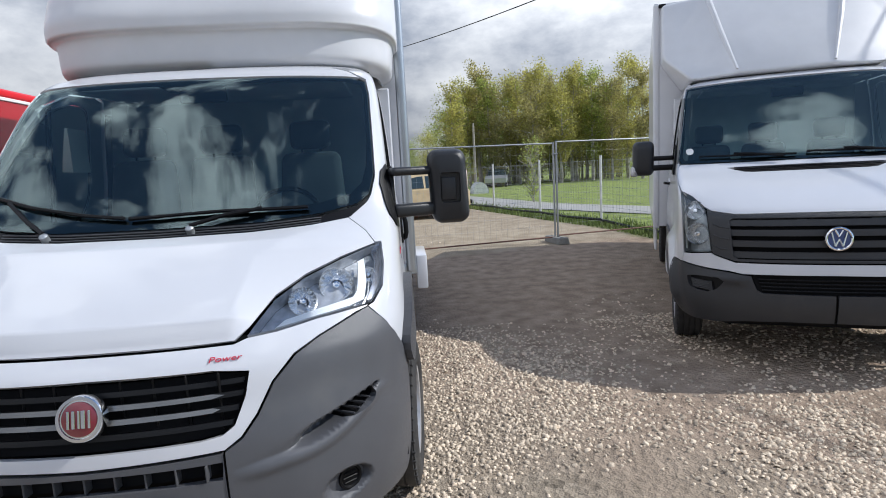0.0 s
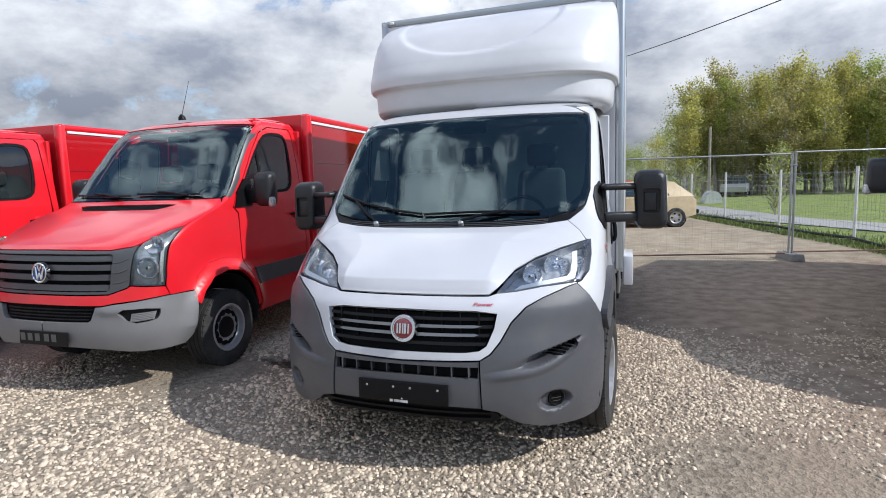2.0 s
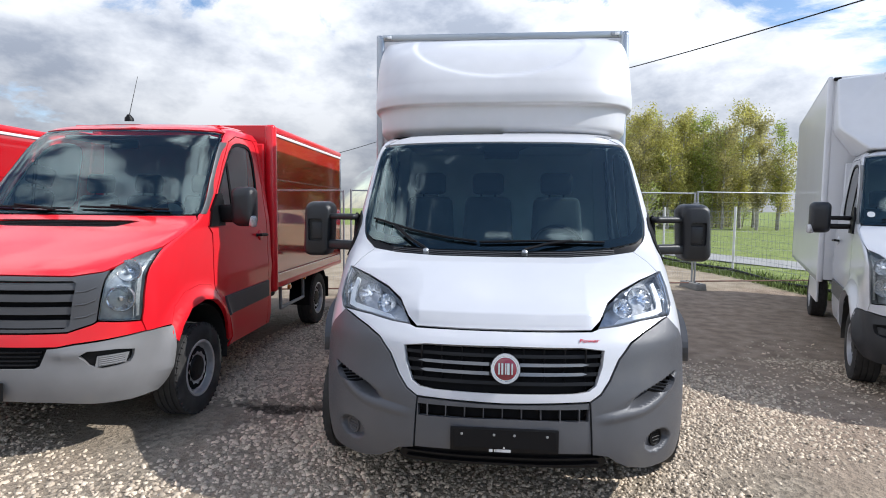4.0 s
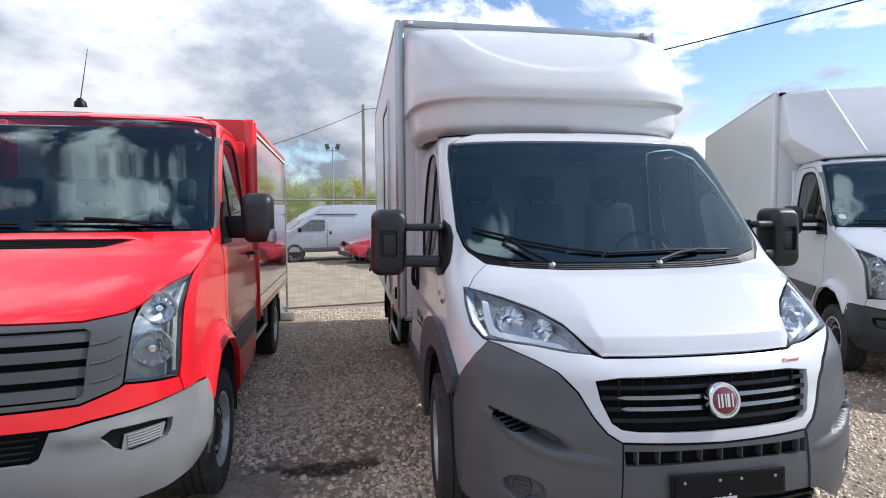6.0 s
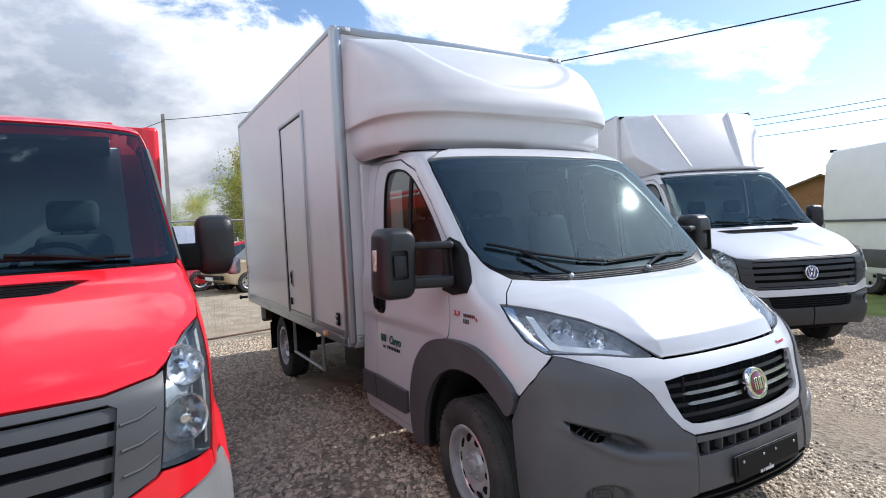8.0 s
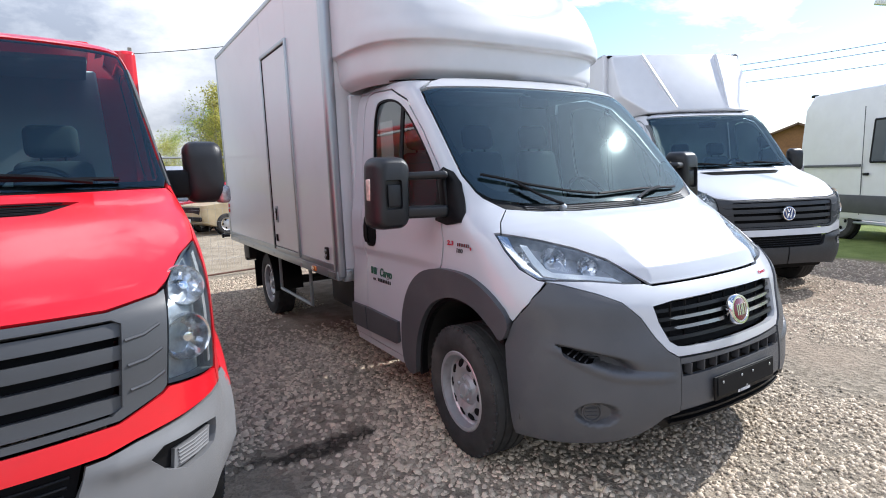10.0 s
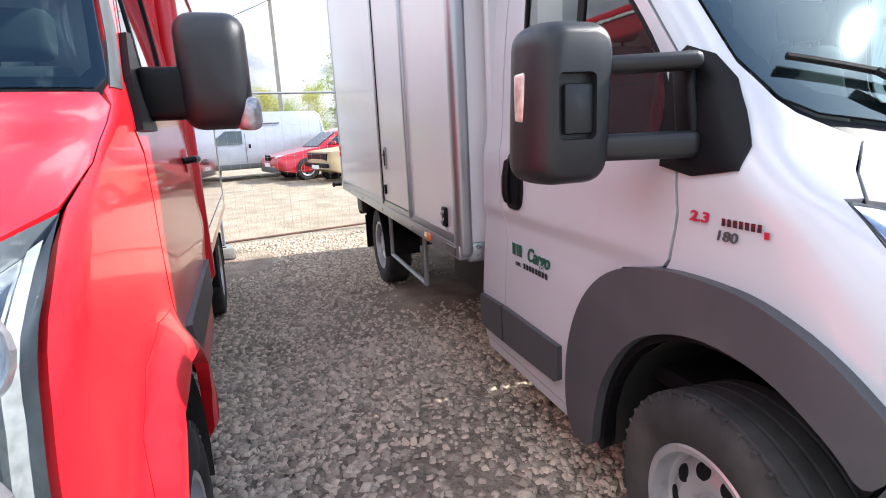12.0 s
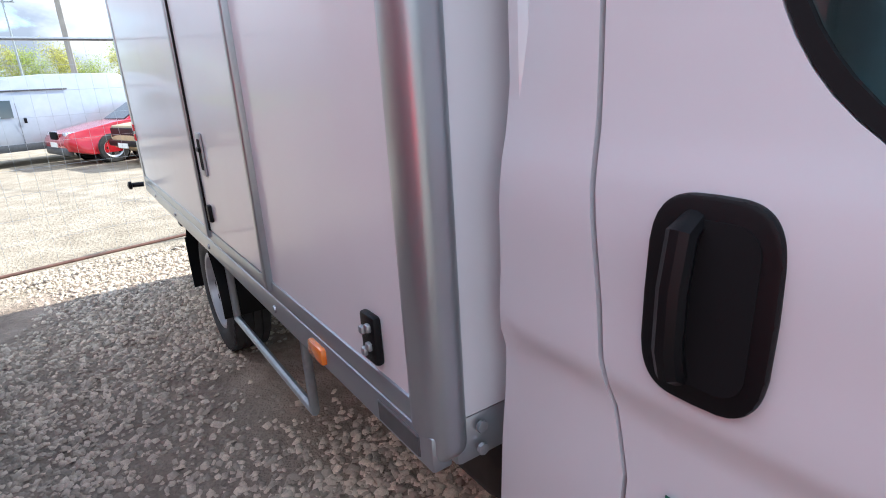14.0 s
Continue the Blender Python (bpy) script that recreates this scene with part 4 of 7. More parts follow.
# grille mask
grille = both(fr(0, 0.704, 0.36, 0.708, 0.43, 0.717, 0.468, 0.742, 0.503, 0.83, 0.515, 0.905, 0.40, 0.920, 0, 0.924))
panel_part("grille_mask", panel(fiat_shell, [both(fr(0, 0.656, 0.437, 0.666, 0.49, 0.70, 0.538, 0.762, 0.59, 0.86, 0.66, 0.936, 0.74, 0.976, 0.865, 1.022, 0.912, 1.033, 0.915, 1.039, 0.85, 1.038, 0.735, 1.031, 0.60, 1.012, 0.50, 1.005, 0.46, 0.992, 0, 0.991)), grille], rim=0.035, step=0.03), M_WHITE, fiat)
panel_part("grille_backing", panel(fiat_shell, [grille], off=-0.06, rim=0.0, shrink=0.0), M_DARK, fiat)
for z, wd in ((0.882, 0.50), (0.840, 0.495), (0.796, 0.48), (0.752, 0.462)):
    d = panel(fiat_shell, [both(fr(0, z - 0.009, wd, z - 0.009, wd + 0.004, z + 0.008, 0, z + 0.008))], off=-0.012, rim=0.022, shrink=0.0)
    slat = panel_part("grille_slat", d, M_GRILLE, fiat)
    if 0.78 < z < 0.85:                                    # satin blades either side of the badge, sun gleam partly in their colour
        for s in (1, -1):
            d = panel(fiat_shell, [fr(0.07, z - 0.009, 0.40, z - 0.007, wd - 0.055, z + 0.001, 0.40, z + 0.008, 0.07, z + 0.008)], off=-0.006, rim=0.010, shrink=0.0)
            panel_part("slat_blade", d if s > 0 else flipped(d), M_GRILLE_BAR, slat, "satin grille blade, paler to carry the sun's gleam")
for i in range(-4, 5):
    bm = box((0.008, 0.01, 0.20), (i * 0.105, 0.115 + 0.08 * abs(i * 0.105) ** 2, 0.815), 0.003, 1)
    part("grille_upright", bm, M_BLACK, fiat)
# badge
bt = Matrix.Translation((0.012, 0.040, 0.828)) @ Matrix.Rotation(radians(78), 4, "X")
badge = part("badge", lathe([(0.0, 0.010), (0.060, 0.008), (0.062, 0.012), (0.072, 0.012), (0.076, 0.004), (0.076, -0.02)], 40, bt), M_CHROME, fiat, "round chrome badge with dark red field")
part("badge_field", lathe([(0.0, 0.013), (0.050, 0.012), (0.056, 0.009)], 36, bt), M_BADGE_RED, badge)
for x, w, h in ((-0.036, 0.008, 0.056), (-0.020, 0.010, 0.056), (-0.003, 0.007, 0.056), (0.010, 0.013, 0.056), (0.029, 0.008, 0.056)):
    part("badge_bar", box((w, h, 0.003), (0, 0, 0), 0.001, 1, bt @ Matrix.Translation((x + 0.004, 0, 0.0145))), M_CHROME, badge)
uu = np.array([float(fiat_shell.front(0.385, 0.945)), float(fiat_shell.front(0.485, 0.945))])
pa, nn_ = fiat_shell.pts(uu, np.array([0.945, 0.945])), fiat_shell.normals(uu, np.array([0.945, 0.945])).mean(0)
ex = Vector(pa[1] - pa[0]).normalized(); ez = Vector(nn_).normalized(); ey = ez.cross(ex).normalized()
mm = Matrix.Translation(Vector(pa[0]) + ez * 0.004) @ Matrix((ex, ey, ez)).transposed().to_4x4()
text_part("Power", 0.028, mm, M_TEXT_RED, fiat, 0.25, 1.45)
# bumper
side_b = fr(0.45, 0.405, 0.437, 0.662, 0.493, 0.696, 0.542, 0.759, 0.594, 0.857, 0.664, 0.932, 0.743, 0.972, 0.868, 1.018, 0.908, 1.030, 0.975, 0.962, 1.008, 0.90) + fl(0.556, 0.838, 0.60, 0.72, 0.585, 0.51, 0.575, 0.26) + fr(0.91, 0.270, 0.74, 0.285, 0.64, 0.315, 0.575, 0.352, 0.53, 0.388)
intake_hole = smooth_loop(fr(0.745, 0.660, 0.80, 0.684, 0.86, 0.706, 0.918, 0.735, 0.922, 0.712, 0.90, 0.686, 0.86, 0.672, 0.80, 0.655), 1)
pair("bumper_corner", fiat_bumper_shell, [side_b, intake_hole], M_BUMPER, fiat, "dark grey plastic bumper corner", off=0.008, step=0.012, rim=0.03, shrink=0.001)
lower_in = both(fr(0, 0.580, 0.424, 0.574, 0.427, 0.628, 0, 0.630))
panel_part("bumper_centre", panel(fiat_shell, [both(fr(0, 0.418, 0.30, 0.412, 0.446, 0.405, 0.433, 0.660, 0, 0.650)), lower_in], off=0.002, rim=0.03, step=0.03), M_BUMPER, fiat)
panel_part("intake_backing", panel(fiat_shell, [lower_in], off=-0.05, rim=0.0, shrink=0.0), M_DARK, fiat)
for i in range(-4, 5):
    bm = box((0.006, 0.04, 0.056), (i * 0.095, 0.042 + 0.07 * (i * 0.095) ** 2, 0.604), 0.002, 1)
    part("intake_rib", bm, M_BUMPER_D, fiat)
panel_part("front_lip", panel(fiat_shell, [both(fr(0, 0.33, 0.50, 0.305, 0.545, 0.335, 0.53, 0.365, 0.452, 0.400, 0, 0.412))], off=-0.02, rim=0.03), M_BLACK, fiat)
for z in (0.352, 0.386):
    panel_part("lip_slat", panel(fiat_shell, [both(fr(0, z - 0.007, 0.49, z - 0.011, 0.49, z - 0.002, 0, z + 0.005))], off=0.002, rim=0.02, shrink=0.0), M_BLACK, fiat)
# plate holder
bm = box((0.535, 0.012, 0.118), (0.01, -0.006, 0.482), 0.006, 2, Matrix.Rotation(radians(-3), 4, "X"))
ph = part("plate_holder", bm, M_BLACK, fiat, "empty black number plate holder")
bm = prism(rounded(0.50, 0.09, 0.008), 0.004, Matrix.Translation((0.01, -0.0125, 0.490)) @ Matrix.Rotation(radians(90 - 3), 4, "X"))
part("plate_recess", bm, M_RUBBER_SEAL, ph)
for x in (-0.20, -0.04, 0.06, 0.22):
    part("screw", lathe([(0.007, 0), (0.006, 0.003), (0, 0.004)], 10, Matrix.Translation((x, -0.018, 0.51)) @ Matrix.Rotation(radians(90), 4, "X")), M_ZINC, ph)
for x, w in ((-0.055, 0.018), (-0.033, 0.012), (-0.018, 0.03), (0.018, 0.05)):
    part("lettering_bar", box((w, 0.002, 0.014), (x, -0.016, 0.430), 0, 1), M_TEXT_WHITE, ph)
part("plate_clip", lathe([(0.008, 0), (0.006, 0.006), (0, 0.008)], 10, Matrix.Translation((0.01, -0.012, 0.447)) @ Matrix.Rotation(radians(90), 4, "X")), M_TEXT_WHITE, ph)
for s in (1, -1):
    # fog lamp or blank in its bowl
    U = float(fiat_shell.front(0.825, 0.425))
    c = fiat_shell.pts(np.array([U]), np.array([0.425]))[0]
    m = Matrix.Translation((s * (c[0] - 0.014), c[1] + 0.036, c[2])) @ Matrix.Rotation(radians(s * 38), 4, "Z") @ Matrix.Rotation(radians(90), 4, "X")
    fog = part("fog_lamp", lathe([(0.0, 0.004), (0.036, 0.004), (0.041, 0.012), (0.048, 0.012), (0.052, -0.02)], 28, m), M_BLACK if s > 0 else M_BUMPER_D, fiat)
    for k in (-1, 0, 1):
        part("fog_rib", box((0.066 - 0.012 * abs(k), 0.005, 0.006), (0, 0, 0), 0.002, 1, m @ Matrix.Translation((0, k * 0.018, 0.008))), M_BLACK if s > 0 else M_BUMPER_D, fog)
    d = panel(fiat_bumper_shell, [intake_hole], off=-0.022, rim=0.0, shrink=-0.004, step=0.02)
    insert = panel_part("side_intake", d if s > 0 else flipped(d), M_DARK, fiat, "black slatted bumper intake")
    for k in range(4):                                     # slats of the side intake
        x0, z0 = 0.755 + k * 0.018, 0.660 + k * 0.0120
        part("intake_slat", ribbon(fiat_bumper_shell, fr(x0, z0, x0 + 0.045, z0 + 0.006, x0 + 0.095, z0 + 0.014), 0.0038, -0.001, mirror=s < 0), M_BUMPER, insert)
    headlamp(fiat, fiat_shell, hl, s,
             [(0.790, 1.132, 0.064, 0.05), (0.668, 1.094, 0.050, 0.045), (0.918, 1.142, 0.030, 0.03)],
             guide=fr(0.59, 1.026, 0.735, 1.045, 0.85, 1.054, 0.905, 1.064, 0.912, 1.12, 0.905, 1.17, 0.898, 1.205, 0.872, 1.198, 0.878, 1.15, 0.876, 1.098, 0.862, 1.080, 0.73, 1.064, 0.62, 1.046),
             bezel=fr(0.925, 1.236, 0.961, 1.244, 0.968, 1.17, 0.961, 1.10, 0.930, 1.054, 0.912, 1.056, 0.934, 1.11, 0.940, 1.18))
    big_mirror(fiat, s)
# wheel arch flares, doors, sills
pair("arch_flare", fiat_shell, [smooth_loop([(k, 1.05 + (y - 1.05) * 1.022, 0.40 + (z - 0.40) * 1.026) for k, y, z in FL_TOP] + fl(1.47, 0.30, 1.44, 0.46, 1.39, 0.62, 1.27, 0.79, 1.11, 0.87, 0.965, 0.893, 0.80, 0.872, 0.67, 0.80, 0.602, 0.715), 2)], M_BUMPER_D, fiat, "dark grey wheel arch flare", off=0.038, rim=0.05, step=0.04)
pair("arch_lip", fiat_shell, [smooth_loop(fl(1.49, 0.30, 1.46, 0.46, 1.405, 0.63, 1.28, 0.805, 1.115, 0.885, 0.965, 0.908, 0.80, 0.886, 0.66, 0.81, 0.60, 0.74, 0.62, 0.70, 0.69, 0.785, 0.81, 0.852, 0.965, 0.873, 1.105, 0.85, 1.255, 0.775, 1.37, 0.61, 1.42, 0.46, 1.45, 0.30), 2)], M_BLACK, fiat, off=0.004, rim=0.05, step=0.04, shrink=0.0)
door_loop = fl(1.172, 1.05, 1.156, 1.18, 1.170, 1.288, 1.181, 1.38, 1.222, 1.58, 1.436, 1.825, 1.666, 2.037, 1.912, 2.137, 2.19, 2.155, 2.27, 2.14, 2.30, 2.06, 2.31, 1.62, 2.285, 1.30, 2.255, 1.07, 2.213, 0.90, 2.208, 0.62, 2.20, 0.37, 1.66, 0.36, 1.635, 0.46, 1.605, 0.69, 1.515, 0.868, 1.38, 0.980, 1.19, 1.026)
window = smooth_loop(fl(2.085, 2.085, 2.125, 2.03, 2.14, 1.90, 2.118, 1.56, 2.07, 1.44, 1.98, 1.355, 1.88, 1.325, 1.35, 1.315, 1.25, 1.36, 1.235, 1.46, 1.27, 1.575, 1.44, 1.775, 1.66, 1.985, 1.85, 2.075))


def crease(p):
    """Pressed line along the doors under the handles, the panel below it set in."""
    x, y, z = p[..., 0], p[..., 1], p[..., 2]
    out = np.zeros(p.shape)
    out[..., 0] = -np.sign(x) * 0.018 / (1 + np.exp(np.clip((z - 1.025) / 0.010, -40, 40))) * np.clip((z - 0.62) / 0.30, 0, 1) * np.clip((y - 1.15) / 0.25, 0, 1)
    return out


fiat_door_shell = Shell(fiat_shell.r, bulge=crease)
for s in (1, -1):
    d = panel(fiat_door_shell, [door_loop, window], step=0.04)
    dr = panel_part("door", d if s > 0 else flipped(d), M_WHITE, fiat, "white cab door")
    ring = panel(fiat_shell, [window, smooth_loop(fl(2.072, 2.072, 2.112, 2.02, 2.126, 1.90, 2.104, 1.56, 2.057, 1.453, 1.972, 1.37, 1.875, 1.339, 1.355, 1.334, 1.265, 1.375, 1.25, 1.46, 1.283, 1.570, 1.45, 1.765, 1.668, 1.972, 1.855, 2.062))], off=-0.001, rim=0.012, shrink=0.0)
    panel_part("window_seal", ring if s > 0 else flipped(ring), M_RUBBER_SEAL, dr)
    g = panel(fiat_shell, [window], off=-0.010, rim=0.0, shrink=0.0)
    panel_part("side_window", g if s > 0 else flipped(g), G_SIDE, dr)
    bar = panel(fiat_shell, [fl(1.70, 1.34, 1.74, 1.34, 1.74, 2.05, 1.70, 2.03)], off=-0.004, rim=0.012, shrink=0.0)
    panel_part("window_post", bar if s > 0 else flipped(bar), M_RUBBER_SEAL, dr)
    st = panel(fiat_shell, [fl(1.70, 0.605, 2.205, 0.615, 2.205, 0.43, 1.735, 0.44, 1.705, 0.46)], off=0.022, rim=0.03, shrink=0.004)
    panel_part("rub_strip", st if s > 0 else flipped(st), M_BUMPER_D, dr)
    # handle: tray and grip
    o = []
    for k in range(32):
        c_, s_ = math.cos(2 * math.pi * k / 32), math.sin(2 * math.pi * k / 32)
        o.append((0.075 * math.copysign(abs(c_) ** 0.5, c_) * (1 - 0.10 * s_ * s_), 0.121 * math.copysign(abs(s_) ** 0.42, s_)))
    hm = Matrix(((0, 0, s, s * 1.040), (s, 0, 0, 2.119), (0, 1, 0, 1.190), (0, 0, 0, 1))) @ Matrix.Rotation(radians(-3), 4, "X")
    hd = part("door_handle", prism(o, 0.016, hm, 0.006), M_BLACK, dr, "black recessed pull handle")
    part("handle_pocket", prism(rounded(0.100, 0.190, 0.03), 0.002, hm @ Matrix.Translation((0.005, 0, 0.0165))), M_DARK, dr)
    gx = -0.020
    bm = tube([(gx, 0.092, 0.012), (gx, 0.080, 0.034), (gx, 0.02, 0.042), (gx, -0.05, 0.040), (gx, -0.080, 0.030), (gx, -0.090, 0.014)], [0.014, 0.017, 0.017, 0.017, 0.017, 0.014], 10)
    bmesh.ops.transform(bm, matrix=hm, verts=bm.verts)
    part("handle_grip", bm, M_BLACK, dr)
pair("strip_end", fiat_shell, [fl(2.215, 0.612, 2.47, 0.605, 2.47, 0.43, 2.215, 0.43)], M_BUMPER_D, fiat, off=0.022, rim=0.03, shrink=0.003)
pair("cab_corner", fiat_door_shell, [fl(2.305, 2.06, 2.315, 1.62, 2.290, 1.30, 2.260, 1.07, 2.217, 0.90, 2.212, 0.62, 2.205, 0.37, 2.47, 0.37, 2.47, 2.165, 2.23, 2.162, 2.280, 2.145)], M_WHITE, fiat, shrink=0.001)
# dark sheet added behind the door gap, standing in for its shade
pair("door_gap_backing", fiat_shell, [fl(2.26, 2.06, 2.27, 1.62, 2.25, 1.30, 2.22, 1.07, 2.18, 0.90, 2.17, 0.40, 2.26, 0.40, 2.26, 0.90, 2.30, 1.07, 2.335, 1.30, 2.36, 1.62, 2.35, 2.06)], M_DARK, fiat, off=-0.045, rim=0.0, shrink=0.0)
pair("sill", fiat_shell, [fl(1.61, 0.30, 2.47, 0.31, 2.47, 0.365, 1.63, 0.355)], M_WHITE, fiat, off=-0.005, rim=0.04)
# cab rear wall outside
bm = box((2.04, 0.04, 1.55), (0, 2.455, 1.40), 0.01, 1)
part("cab_back", bm, M_WHITE, fiat)
# writing on the shaded flank
tm = flank_frame(2.012, 0.868, -1.0500)
text_part("Cargo", 0.080, tm, M_TEXT_GREEN, fiat, 0.28, 0.94, 0.030)
tm = flank_frame(2.148, 0.868, -1.0500)
bars(((0.0, 0.030), (0.042, 0.014), (0.062, 0.026)), 0.052, tm, M_TEXT_GREEN, fiat)
tm = flank_frame(2.112, 0.826, -1.0545)
text_part("cvr.", 0.036, tm, M_TEXT_BLACK, fiat, 0.0, 1.0, 0.012)
bars([(0.078 + i * 0.0265, 0.017) for i in range(8)], 0.024, tm, M_TEXT_BLACK, fiat)
for s in (-1, 1):
    tm = flank_frame(1.105 if s < 0 else 0.90, 1.172, s * 1.0505, s)
    text_part("2.3", 0.036, tm, M_TEXT_RED, fiat, 0.15, 1.45, 0.025)
    text_part("180", 0.034, tm @ Matrix.Translation((0.085, -0.036, 0)), M_LAMP_DARK, fiat, 0.15, 1.3, 0.015)
    bars([(0.105 + i * 0.0165, 0.011) for i in range(7)], 0.018, tm, M_CHROME, fiat)
    bars([(0.222, 0.012)], 0.016, tm @ Matrix.Translation((0, -0.012, 0)), M_TEXT_RED, fiat)
# windscreen, frit, cowl, wipers
ws = both(fr(0, 1.362, 0.45, 1.366, 0.70, 1.388, 0.86, 1.420, 0.915, 1.460, 0.940, 1.56, 0.932, 1.74, 0.918, 2.0, 0.90, 2.085, 0.82, 2.103, 0.45, 2.112, 0, 2.116))
panel_part("windscreen", flatter(panel(fiat_shell, [ws], off=-0.002, rim=0.0), 0.62), G_WIND, fiat, "raked windscreen reflecting clouds")
panel_part("windscreen_border", panel(fiat_shell, [ws, both(fr(0, 1.412, 0.45, 1.417, 0.70, 1.440, 0.83, 1.470, 0.882, 1.52, 0.904, 1.60, 0.906, 1.74, 0.896, 2.0, 0.876, 2.062, 0.80, 2.080, 0.20, 2.085, 0.12, 2.045, 0, 2.045))], off=-0.006, rim=0.0, shrink=0.0), M_RUBBER_SEAL, fiat)
panel_part("cowl", panel(fiat_shell, [both(fr(0, 1.318, 0.40, 1.322, 0.66, 1.338, 0.83, 1.366, 0.90, 1.425, 0.915, 1.457, 0.86, 1.417, 0.70, 1.385, 0.45, 1.363, 0, 1.359))], off=-0.012, rim=0.02, shrink=0.0), M_BLACK, fiat)
for k in range(4):
    z = 1.326 + k * 0.010
    part("cowl_rib", ribbon(fiat_shell, fr(-0.70, z + 0.018, -0.40, z + 0.004, 0, z, 0.40, z + 0.004, 0.70, z + 0.018), 0.0035, -0.006), M_BUMPER_D, fiat)
for blade_line, arm_line, pivot in ((fr(-0.86, 1.545, -0.60, 1.475, -0.35, 1.428, -0.16, 1.405), fr(-0.48, 1.350, -0.58, 1.405, -0.70, 1.490), -0.48),
                                    (fr(-0.14, 1.402, 0.25, 1.414, 0.64, 1.410), fr(0.14, 1.350, 0.28, 1.388, 0.44, 1.410), 0.14)):
    blade = part("wiper", ribbon(fiat_shell, blade_line, 0.009, 0.016), M_BLACK, fiat)
    part("wiper_arm", ribbon(fiat_shell, arm_line, 0.010, 0.028), M_BLACK, blade)
    U = float(fiat_shell.front(pivot, 1.345)); c = fiat_shell.pts(np.array([U]), np.array([1.345]))[0]
    part("wiper_pivot", lathe([(0.018, -0.02), (0.018, 0.010), (0.010, 0.018), (0, 0.02)], 16, Matrix.Translation((c[0], c[1] - 0.005, c[2] + 0.010)) @ Matrix.Rotation(radians(35), 4, "X")), M_ZINC, fiat)
cab_interior(fiat, 0.98, 1.12, 1.75, 2.40, 0.62, 1.33, 2.20, 1)
part("door_paper", prism(rounded(0.19, 0.27, 0.004, 1), 0.001, Matrix(((0, 0, -1, -0.953), (-1, 0, 0, 1.98), (0, 1, 0, 1.80), (0, 0, 0, 1)))), M_PAPER, fiat, "white paper sheet behind the window")
# roof spoiler
sp = new("roof_spoiler")
sp.parent = fiat
sp["label"] = "domed white fibreglass roof spoiler"
Ls = Shell.L
lo = [(-Ls - 0.02 + (2 * Ls + 0.04) * k / 60, 2.20) for k in range(60)] + [(Ls + 0.02, 2.20 + 0.94 * k / 30) for k in range(30)] + [(Ls + 0.02 - (2 * Ls + 0.04) * k / 60, 3.14) for k in range(60)] + [(-Ls - 0.02, 3.14 - 0.94 * k / 30) for k in range(30)]
panel_part("spoiler_dome", panel(spoiler_shell, [lo], rim=0.03, step=0.028, shrink=0.0, raw=True), M_GRP, sp)
part("spoiler_seal", ribbon(spoiler_shell, fr(-0.90, 2.21, -0.5, 2.21, 0, 2.21, 0.5, 2.21, 0.90, 2.21), 0.016, -0.01), M_RUBBER_SEAL, sp)
bm = box((1.9, 0.12, 0.05), (0, 2.47, 3.115), 0.02, 2)
part("spoiler_top", bm, M_GRP, sp)
# chassis and wheels
wheel(fiat, (-0.975, 0.965, 0.362), -1, width=0.245, steer=-4.0); wheel(fiat, (0.975, 0.965, 0.362), 1, width=0.245, steer=-4.0)
wheel(fiat, (-0.965, 5.02, 0.362), -1); wheel(fiat, (0.965, 5.02, 0.362), 1)
for s in (1, -1):
    bm = bmesh.new()
    for a0 in range(0, 12):
        a, b = radians(a0 * 16 - 6), radians((a0 + 1) * 16 - 6)
        q = [bm.verts.new((s * x, 0.965 + 0.445 * math.cos(t), 0.40 + 0.47 * math.sin(t))) for t in (a, b) for x in (1.035, 0.62)]
        bm.faces.new((q[0], q[1], q[3], q[2]))
    bmesh.ops.remove_doubles(bm, verts=bm.verts, dist=0.001)
    part("arch_liner", bm, M_CHASSIS, fiat)
    part("arch_back", box((0.02, 1.0, 0.75), (s * 0.63, 0.965, 0.58), 0, 1), M_DARK, fiat)
    bm = box((0.07, 6.1, 0.16), (s * 0.42, 3.3, 0.60), 0.01, 1)
    part("chassis_rail", bm, M_CHASSIS, fiat)
bm = box((1.5, 0.5, 0.3), (0, 0.55, 0.42), 0.05, 2)
part("engine_guard", bm, M_DARK, fiat)
bm = box((1.86, 0.9, 0.22), (0, 1.95, 0.44), 0.03, 2)
part("cab_underside", bm, M_CHASSIS, fiat)
bm = box((0.09, 1.1, 0.09), (-0.80, 2.85, 0.60), 0.01, 1)
part("step_rail", bm, M_RUST, fiat, "brown primed chassis outrigger")
bm = box((0.40, 0.75, 0.30), (-0.70, 3.05, 0.56), 0.05, 3)
part("fuel_tank", bm, M_CHASSIS, fiat)
bm = tube([(-0.9, 5.02, 0.36), (0.9, 5.02, 0.36)], 0.05, 10)
part("rear_axle", bm, M_CHASSIS, fiat)
for s in (1, -1):                                          # side guard, mudguard, mud flap
    bm = tube([(s * 1.09, 3.42, 0.76), (s * 1.09, 3.42, 0.40), (s * 1.09, 4.42, 0.40), (s * 1.09, 4.42, 0.76)], 0.017, 8)
    part("side_guard", bm, M_ZINC, fiat)
    bm = bmesh.new()
    ring = []
    for k in range(15):
        a = radians(-5 + 190 * k / 14)
        ring.append([bm.verts.new((s * x, 5.02 + 0.43 * math.cos(a), 0.38 + 0.42 * math.sin(a))) for x in (1.12, 0.80)])
    for a, b in zip(ring, ring[1:]):
        bm.faces.new((a[0], a[1], b[1], b[0]))
    part("mudguard", bm, M_BLACK, fiat)
    part("mud_flap", box((0.28, 0.012, 0.34), (s * 0.97, 5.52, 0.42), 0.004, 1), M_BLACK, fiat)
